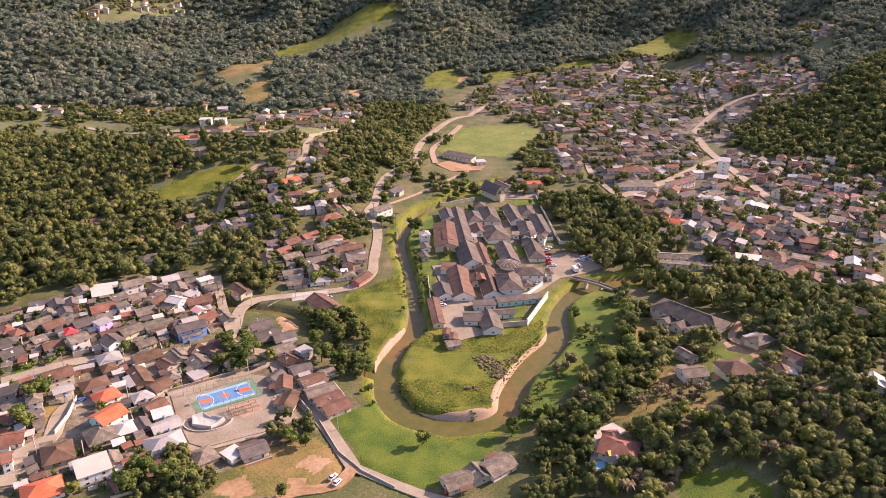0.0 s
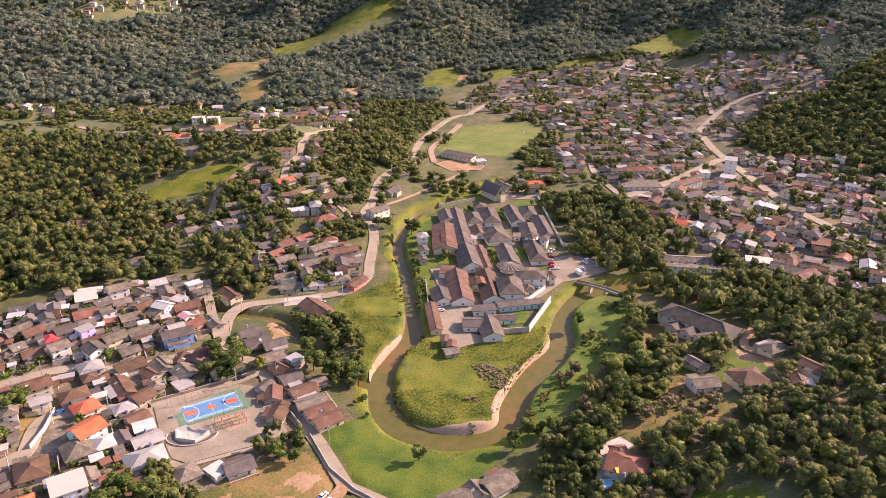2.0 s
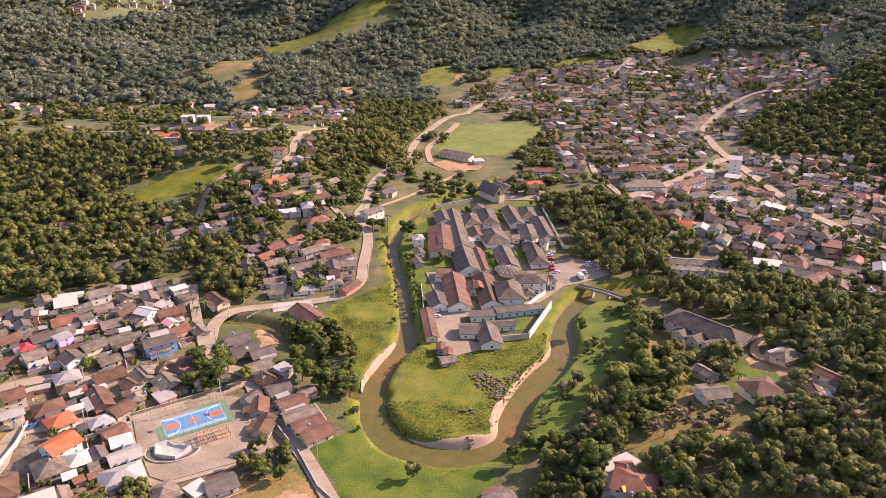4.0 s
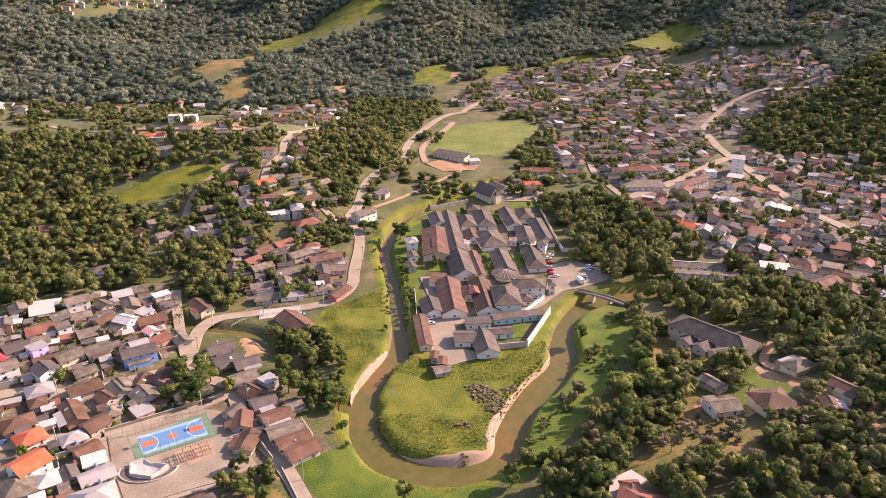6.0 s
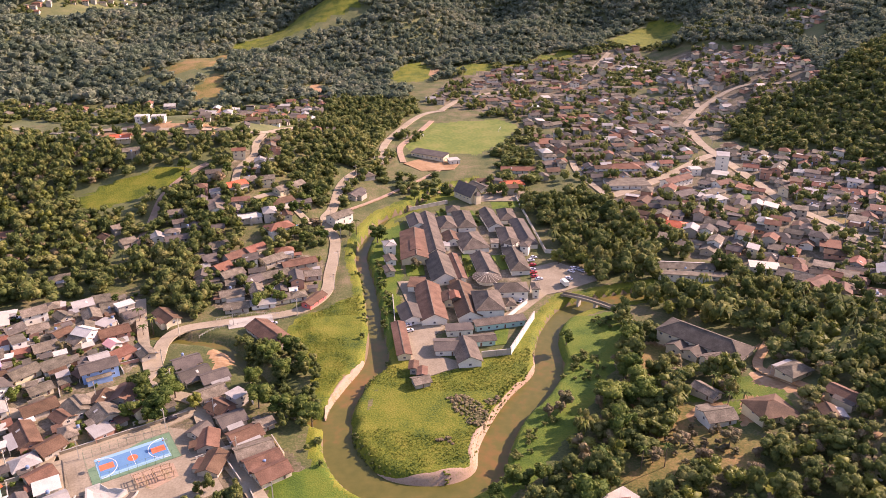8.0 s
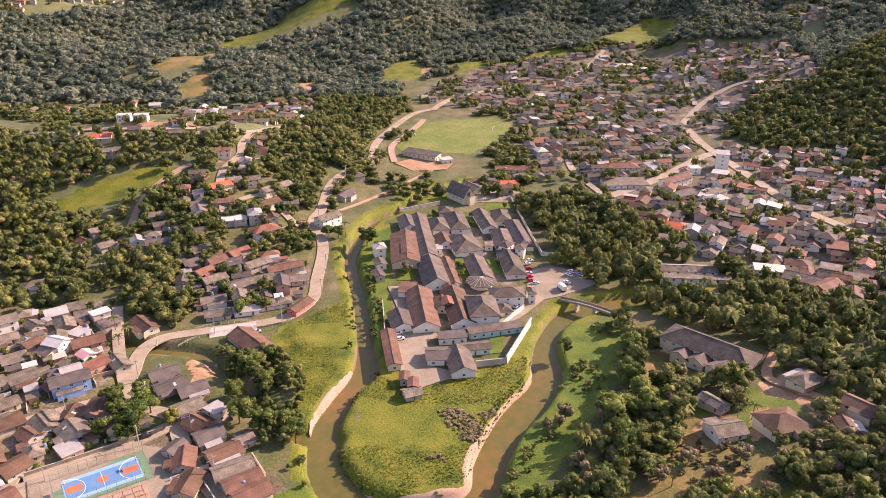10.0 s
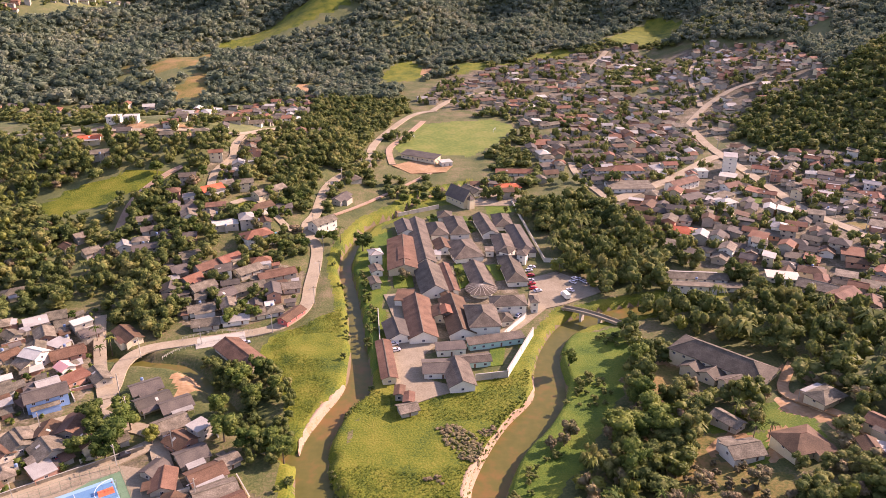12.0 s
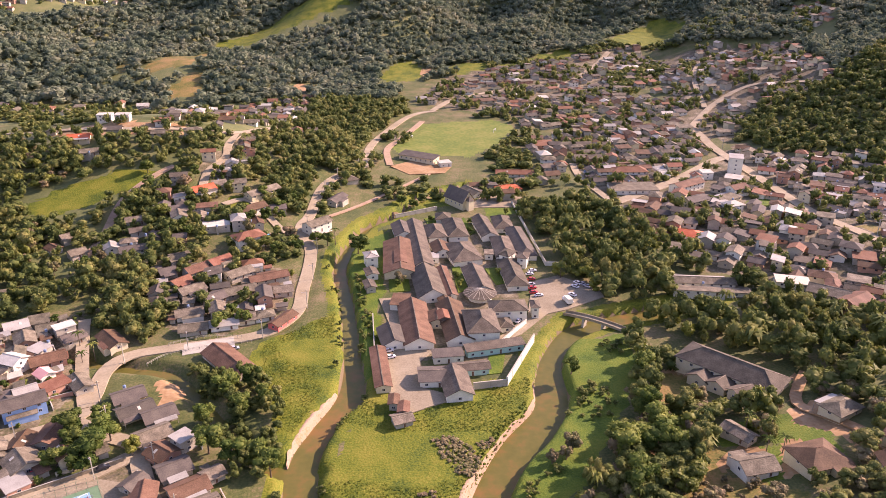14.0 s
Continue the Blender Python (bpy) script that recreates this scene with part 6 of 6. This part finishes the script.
def wood(name, outlines, spacing, low, high, seed, shapes, label, holes=(), mat=None, spread=1.35, patchy=-9.0, near_houses=0.9):
    """Woodland as one mesh of many crowns."""
    vs, fs, base = [], [], 0
    forms = [(np.array(v), np.array([q for q in f if len(q) == 3])) for v, f in shapes]
    for k, outline in enumerate(outlines):
        x, y, rng = scatter(outline, spacing, seed + k, spacing * 0.5 if near_houses > 0.6 else 0.5, near_houses)
        for hole in holes:
            keep = ~inside(x, y, np.array(hole, float))
            x, y = x[keep], y[keep]
        if patchy > -9:
            keep = np.array([noise.noise((p * 0.03, q * 0.03, seed)) > patchy for p, q in zip(x, y)], bool)
            x, y = x[keep], y[keep]
        z = ground(x, y)
        for px, py, pz in zip(x, y, z):
            v, f = forms[rng.integers(len(forms))]
            t = rng.uniform(low, high)
            wide = spacing * spread * rng.uniform(0.65, 1.3)
            a = rng.uniform(0, 6.283)
            c, s = math.cos(a), math.sin(a)
            vs.append(np.stack([px + (v[:, 0] * c - v[:, 1] * s) * wide, py + (v[:, 0] * s + v[:, 1] * c) * wide, pz + v[:, 2] * t], 1))
            fs.append(f + base)
            base += len(v)
    if not vs:
        return
    vs, fs = np.concatenate(vs), np.concatenate(fs)
    me = bpy.data.meshes.new(name)
    me.vertices.add(len(vs))
    me.vertices.foreach_set("co", vs.astype(np.float32).ravel())
    me.loops.add(fs.size)
    me.loops.foreach_set("vertex_index", fs.astype(np.int32).ravel())
    me.polygons.add(len(fs))
    me.polygons.foreach_set("loop_start", np.arange(0, fs.size, 3, dtype=np.int32))
    me.polygons.foreach_set("use_smooth", np.ones(len(fs), dtype=bool))
    me.materials.append(mat or WOOD)
    me.update(calc_edges=True)
    me.validate()
    return tagged(new(name, me), label, "woodland", kind="stuff")


def grove(outlines, spacing, low, high, seed, leaves=("green", "green", "green", "bright", "dry"), share=1.0, room=2.5, limit=400):
    """Separate trees spread over a stretch of land."""
    rnd = random.Random(seed)
    for k, outline in enumerate(outlines):
        x, y, rng = scatter(outline, spacing, seed + k, room)
        for a, b in list(zip(x, y))[:limit]:
            if rnd.random() < share:
                t = rnd.uniform(low, high)
                tree(a, b, t, t * rnd.uniform(0.75, 1.1), rnd.choice(leaves), rnd)


MEADOWS = [o for k, o in ZONES if k in (M_, L_, P_, S_)] + [o for k, o in ZONES if k == D_] + [COURT_YARD] + [o for k, o in ZONES if k == E_][1:]
NO_WOOD = MEADOWS + [o for k, o in ZONES if k == Y_][:4]
def before(outline, step):
    """An outline moved down the slope towards the valley's mouth."""
    return [(x * (1 - step / y), y - step) for x, y in outline]


HILL_ROAD_SIDE = [(-353, 715), (-300, 662), (-241, 610), (-188, 588), (-140, 596), (-112, 612), (-100, 660), (-150, 640), (-188, 634), (-241, 660), (-353, 762)]
VILLAGES = [
    [(-558, 1213), (-530, 1275), (-454, 1372), (-421, 1352), (-446, 1320), (-497, 1233), (-523, 1163), (-549, 1165)],
    [(470, 985), (495, 1140), (524, 1145), (520, 1050), (490, 985)],
    [(-500, 795), (-440, 838), (-240, 838), (-232, 805), (-380, 775), (-470, 755)],
]
FAR_OPEN = NO_WOOD + VILLAGES + [before(o, 30) for o in VILLAGES[:2]] + [before(o, 30) for o in FAR_MEADOWS + FAR_SLOPES + FAR_FIELDS[:1]]
RIGHT_WOOD = [(82, 367), (107, 395), (112, 365), (150, 344), (175, 323), (225, 342), (320, 330), (200, 180), (60, 180), (50, 235), (62, 262), (44, 285), (60, 310), (80, 340)]
TOWN_WOOD = [(88, 561), (122, 562), (145, 549), (143, 471), (186, 456), (210, 380), (237, 364), (210, 315), (175, 323), (150, 344), (120, 394), (114, 410), (80, 457)]
HILL_WOOD = [(-453, 706), (-415, 695), (-313, 658), (-234, 606), (-199, 566), (-217, 526), (-179, 495), (-180, 462), (-227, 442), (-271, 424), (-291, 423)]
wood("woodland", [HILL_WOOD, [(-311, 444), (-227, 442), (-206, 405), (-229, 379), (-242, 368), (-263, 362)]], 7.8, 6, 14, 100, HILLSIDE, "dense dark green woodland on the hillside", NO_WOOD + [HILL_ROAD_SIDE])
wood("woodland", [RIGHT_WOOD], 7.4, 6, 12.5, 130, DENSE, "mixed green woodland above the river bend", NO_WOOD, None, 1.3, -0.30)
wood("woodland", [TOWN_WOOD], 8.6, 9, 16, 150, HILLSIDE, "tall woodland between the river and the town", NO_WOOD)
wood("woodland", [RIGHT_WOOD, TOWN_WOOD, HILL_WOOD], 10.5, 5, 11, 160, HILLSIDE, "light yellow-green trees among the woodland", NO_WOOD + [HILL_ROAD_SIDE], BRIGHT, 0.85, -0.08)
wood("woodland", [RIGHT_WOOD, HILL_WOOD], 10.0, 4, 9, 165, HILLSIDE, "brownish dry-season trees among the woodland", NO_WOOD + [HILL_ROAD_SIDE], DRYLEAF, 0.75, -0.16)
wood("woodland", [[(-155, 466), (-121, 463), (-100, 408), (-109, 379), (-129, 406)], [(-94, 536), (-58, 605), (-55, 521), (-72, 487), (-89, 499)], [(-84, 589), (-104, 545), (-108, 627), (-82, 748), (-22, 739), (-40, 614)], [(-238, 604), (-188, 608), (-117, 625), (-109, 576), (-141, 559), (-168, 566), (-197, 542)], [(-163, 542), (-121, 547), (-95, 467), (-122, 467), (-155, 478)], [(-166, 454), (-115, 471), (-104, 452), (-124, 429)], [(-94, 862), (10, 854), (-14, 752), (-75, 735)], [(39, 587), (89, 568), (86, 502), (60, 561)], [(-227, 442), (-180, 462), (-148, 453), (-138, 429), (-206, 393)]], 7.4, 5.5, 12.5, 170, HILLSIDE, "leafy woodland between the hill houses", NO_WOOD, None, 1.3)
wood("woodland", [[(-71, 380), (-53, 342), (-39, 310), (-44, 291), (-53, 320), (-72, 348)]], 5.0, 4, 7.5, 190, DENSE, "green thicket along the creek", ())
# both far forests use the leaf colours with haze painted in
wood("woodland", [[(-560, 700), (-483, 821), (-354, 804), (-216, 810), (-121, 871), (-81, 864), (-16, 867), (11, 955), (60, 1000), (89, 1022), (186, 1085), (267, 1112), (345, 1075), (445, 995), (391, 794), (520, 880), (640, 900), (760, 1150), (-800, 1150)]], 8.2, 6, 12, 200, FAR, "dense forest over the far hills", FAR_OPEN, HAZEWOOD, 1.35)
wood("woodland", [[(-800, 1150), (760, 1150), (890, 1420), (-910, 1420)]], 9.0, 8, 13, 300, FAR, "dense forest over the distant ridge", FAR_OPEN, HAZEWOOD, 1.35)
wood("woodland", [[(401, 805), (323, 790), (269, 698), (310, 633), (325, 527), (420, 540), (600, 600), (620, 900), (520, 890)]], 7.8, 7, 12, 350, MIDDLE, "steep forest above the town", NO_WOOD)
wood("garden_trees", [outline for outline, *rest in FAR_QUARTERS], 6.8, 4.0, 8.5, 400, FAR, "garden trees between the far town houses", (), None, 0.85, 0.0, 0.55)
wood("scattered_trees", [[(60, 800), (110, 840), (111, 780), (100, 770)], [(-30, 880), (20, 960), (140, 1060), (300, 1130), (420, 1150), (520, 1080), (470, 990), (300, 1100), (160, 1070), (40, 990)], [(210, 890), (236, 990), (314, 1035), (295, 950)], [(-122, 883), (-16, 867), (9, 815), (-27, 635), (-49, 610), (-74, 719)], [(31, 616), (94, 589), (106, 634), (64, 725), (103, 780), (38, 657)], [(88, 1039), (249, 1122), (250, 1087), (166, 1052), (115, 1003)], [(111, 842), (203, 894), (188, 791), (106, 757)]], 7.0, 4, 8, 500, FAR, "scattered trees and scrub over open land", FAR_FIELDS + FAR_MEADOWS + [[(-14, 620), (-10, 690), (10, 785), (85, 800), (104, 768), (80, 700), (60, 655), (30, 615)]], None, 1.25, -0.12)
wood("woodland", [[(-170, 539), (-133, 564), (-100, 575), (-65, 625), (-34, 628), (-40, 570), (-44, 520), (-47, 493), (-53, 457), (-53, 425), (-62, 409), (-94, 401), (-115, 393), (-135, 430), (-161, 486)]], 6.2, 4, 9.5, 175, HILLSIDE, "leafy garden trees round the hillside houses", FAR_FIELDS + [o for k, o in ZONES if k == M_], None, 1.25, -0.12, 0.62)
wood("woodland", [[(80, 700), (100, 745), (122, 730), (104, 660), (84, 636), (66, 650)], [(-57, 798), (-26, 776), (-13, 696), (-22, 636), (-42, 572), (-54, 672)]], 7.0, 4, 9, 178, MIDDLE, "trees along the edge of the playing field", [o for k, o in ZONES if k == P_], None, 1.25, -0.1, 0.7)
wood("woodland", [[(34, 253), (53, 275), (63, 261), (55, 223), (25, 214), (36, 238)], [(-125, 246), (-112, 255), (-94, 248), (-86, 228), (-91, 218), (-114, 218)], [(-76, 270), (-55, 276), (-52, 262), (-65, 254), (-74, 261)], [(-189, 294), (-181, 298), (-176, 294), (-178, 281), (-185, 281)]], 5.2, 5, 10, 182, DENSE, "dense shady trees beside the houses", (), None, 1.35, -0.5, 0.7)
wood("woodland", [[(-225, 520), (-205, 510), (-180, 512), (-150, 545), (-146, 525), (-158, 500), (-165, 470), (-180, 462), (-200, 490)]], 7.0, 5, 11, 186, HILLSIDE, "dark hillside trees below the terraced field", (), None, 1.3, -0.5)
wood("woodland", [[(-76, 386), (-66, 384), (-56, 366), (-40, 352), (-36, 316), (-46, 318), (-58, 345), (-80, 366)]], 4.6, 4, 8.5, 188, DENSE, "dark thicket shading the creek", (), None, 1.45, -0.3, 0.6)
wood("scattered_trees", [[(-50, 600), (-22, 637), (35, 601), (33, 575), (-10, 535), (-34, 512), (-46, 521)], [(-466, 788), (-383, 815), (-276, 807), (-170, 791), (-129, 642), (-240, 651), (-439, 739)]], 7.5, 4, 8, 505, MIDDLE, "scattered trees along the hill road", (), None, 1.2, 0.06)
wood("bushes", [part_of(BANK_INNER, (-20, 345), (-8, 280)).tolist() + (part_of(BANK_INNER, (-20, 345), (-8, 280)) + (2.6, 0.6)).tolist()[::-1]], 1.5, 0.5, 1.4, 640, MIDDLE, "rough undergrowth along the water's edge", (), None, 1.1, -0.3)
wood("bushes", [part_of(BANK_INNER, (20, 279), (56, 362)).tolist() + (part_of(BANK_INNER, (20, 279), (56, 362)) + (-3.4, 1.2)).tolist()[::-1]], 1.3, 0.2, 0.7, 645, MIDDLE, "low growth on the eroded bank", (), TUFT, 1.1, -0.1)
wood("bushes", [outline for outline, *rest in QUARTERS[:3]], 4.6, 1.0, 3.2, 648, MIDDLE, "shrubs and small garden trees in the yards", (), LEAF, 0.75, -0.1, 0.66)
wood("bushes", [[(-35, 468), (-30, 473), (-23, 425), (-19, 381), (-19, 349), (-24, 343), (-22, 381), (-27, 425)], [(-20, 460), (-15, 460), (-9, 395), (-6, 355), (-10, 349), (-14, 395)], [(63, 342), (73, 348), (65, 319), (45, 289), (34, 268), (32, 273), (44, 299), (55, 317)], [(-39, 313), (-34, 315), (-33, 291), (-28, 280), (-36, 283), (-40, 296)], [(72, 381), (99, 391), (97, 366), (71, 319)]], 4.0, 1.0, 3.0, 650, DENSE, "scrub and bushes along the banks", (), None, 0.8, 0.0)
TUFTS = []
for k in range(6):
    rnd = random.Random(700 + k)
    v, f = [], []
    for j in range(6):
        a, r, t = rnd.uniform(0, 6.283), rnd.uniform(0.2, 0.5), rnd.uniform(0.6, 1.1)
        c, s = math.cos(a), math.sin(a)
        v += [(0.16 * s, -0.16 * c, 0), (-0.16 * s, 0.16 * c, 0), (r * c, r * s, t)]
        f.append((3 * j, 3 * j + 1, 3 * j + 2))
    TUFTS.append((v, f))
SPIT = [(-18, 338), (-10, 352), (2, 343), (23, 349), (48, 362), (54, 358), (50, 342), (38, 326), (28, 306), (24, 285), (14, 279), (2, 279), (-12, 286), (-19, 302), (-20, 320)]
SLOPE_LEFT = [(-38, 409), (-26, 420), (-24, 380), (-26, 355), (-36, 318), (-42, 348), (-55, 367), (-54, 391)]
wood("grass_tufts", [SPIT, SLOPE_LEFT], 1.15, 0.12, 0.42, 710, TUFTS, "coarse uneven meadow grass in tufts", (), TUFT, 1.5, -0.1)
wood("bushes", [[(1, 279), (3, 273.5), (15, 275), (16, 279)], [(-16, 291), (-10, 284), (-11, 282), (-18, 288)]], 1.0, 0.3, 0.8, 668, MIDDLE, "rough grass on the eroded tip of the spit", (), TUFT, 1.5, -0.3)
wood("bushes", [[(16, 324), (22, 327), (31, 316), (30, 305), (24, 305), (19, 314)], [(8, 296), (16, 298), (17, 294), (9, 292)], [(30, 322), (38, 325), (37, 320), (31, 318)]], 1.3, 0.3, 1.0, 665, MIDDLE, "low reddish-brown scrub on the meadow", (), DRYLEAF, 1.6, -0.1)
wood("bushes", [[(79, 291), (99, 295), (122, 286), (112, 270), (86, 259), (70, 262)]], 4.6, 1.0, 3.2, 660, DENSE, "brown dry-season scrub", (), DRYLEAF, 0.75, -0.05)
# separate trees near the houses
grove([[(-160, 566), (-117, 573), (-50, 512), (-55, 474), (-115, 471), (-147, 477)]], 13, 6, 10, 540, share=0.6)
grove([[(-181, 503), (-125, 483), (-115, 452), (-146, 445), (-180, 462)]], 12, 5, 9, 560, share=0.6)
grove([outline for outline, *rest in QUARTERS], 10.5, 2.6, 6.0, 580, share=0.7, room=2.0)


def plant(points, tall, leaf="green", seed=1):
    rnd = random.Random(seed)
    for x, y in points:
        t = tall * rnd.uniform(0.85, 1.15)
        tree(x, y, t, t * rnd.uniform(0.8, 1.1), leaf, rnd)


plant([(-20, 486), (99, 358), (90, 333), (84, 311), (93, 322), (77, 290), (67, 270), (59, 256), (93, 310), (78, 309)], 13, "green", 1)
plant([(-97, 320), (-104, 322), (-99, 336), (-106, 314), (-97, 312), (-61, 354), (-53, 361), (-45, 348), (-53, 342), (-64, 337), (-59, 320), (-50, 315), (-42, 315), (-37, 310), (-94, 328), (-108, 330), (-115, 234), (-104, 231), (-97, 231), (-118, 226), (-178, 289), (-182, 285), (-177, 267)], 10.5, "green", 2)
plant([(-8, 256), (-62, 256), (-56, 255), (-65, 410), (-72, 418), (-75, 405), (-52, 485), (-61, 479), (-37, 494), (-43, 496), (10, 556), (2, 564), (-79, 545), (-69, 534), (-62, 546), (71, 364), (36, 270), (40, 269), (46, 270), (29, 260)], 8, "green", 3)
plant([(59, 311), (54, 309), (62, 316), (84, 274), (96, 282), (100, 271), (112, 279), (87, 257), (97, 252), (113, 261)], 6.5, "dry", 4)
plant([(2, 447), (4, 451), (31, 455), (32, 445), (43, 530), (42, 515), (52, 458), (20, 534), (66, 545), (74, 540), (-14, 425), (-11, 405), (-16, 440), (-14, 482)], 4.5, "green", 6)
plant([(3, 449)], 8, "dry", 7)
plant([(-100, 317), (90, 288), (94, 293), (-84, 320), (-60, 225)], 7, "bright", 5)


# ---- palms ----
def frond_mesh():
    b = Build()
    for k in range(9):
        a, r = 6.2832 * k / 9 + 0.3 * (k % 2), 1.0
        c, s = math.cos(a), math.sin(a)
        pts = [(0, 0.0), (0.35, 0.22), (0.7, 0.16), (1.0, -0.15)]
        for (u0, h0), (u1, h1) in zip(pts, pts[1:]):
            for side in (-1, 1):
                w0, w1 = 0.14 * (1 - u0 * 0.7) * side, 0.14 * (1 - u1 * 0.9) * side
                b.add([(u0 * c, u0 * s, h0), (u1 * c, u1 * s, h1), (u1 * c - w1 * s, u1 * s + w1 * c, h1 - 0.08), (u0 * c - w0 * s, u0 * s + w0 * c, h0 - 0.08)], [(0, 1, 2, 3)])
    return b.mesh("fronds", [LEAF])


FRONDS = frond_mesh()
STEM = Build()
for i, (h, r) in enumerate(((0, 0.2), (3, 0.14), (7, 0.12))):
    STEM.v += [(r * math.cos(6.2832 * k / 7) + 0.03 * h, r * math.sin(6.2832 * k / 7), h) for k in range(7)]
STEM.f = [(i * 7 + k, i * 7 + (k + 1) % 7, i * 7 + 7 + (k + 1) % 7, i * 7 + 7 + k) for i in range(2) for k in range(7)]
STEM.w = [0] * len(STEM.f)
STEM = STEM.mesh("stem", [BARK])
rnd = random.Random(31)
for x, y in ([(-123, 378), (-121, 385), (-129, 391), (-100, 227), (-96, 228), (-122, 486), (-119, 490), (125, 310), (126, 303), (120, 302), (-99, 336), (-33, 496), (83, 453), (67, 276), (79, 271), (67, 263), (107, 320), (128, 329), (120, 317), (87, 271), (171, 298), (133, 255), (59, 267), (75, 284)]):
    palm = tagged(new("palm_tree"), "slender palm with drooping green fronds", "palm")
    palm.matrix_basis = pose(x, y, level(x, y), 0, 0, rnd.uniform(0, 360))
    s = rnd.uniform(0.85, 1.3)
    child("stem", STEM, palm, Matrix.Diagonal((1, 1, s, 1)))
    child("fronds", FRONDS, palm, Matrix.Translation((0.21, 0, 7 * s)) @ Matrix.Diagonal((2.8, 2.8, 2.8, 1)))

# the two white houses on the hill road
for u in (0, 1):
    house(-203 + 14 * u, 640 - 5 * u, 10, 5, 8, "flat", "white", "white", 2)
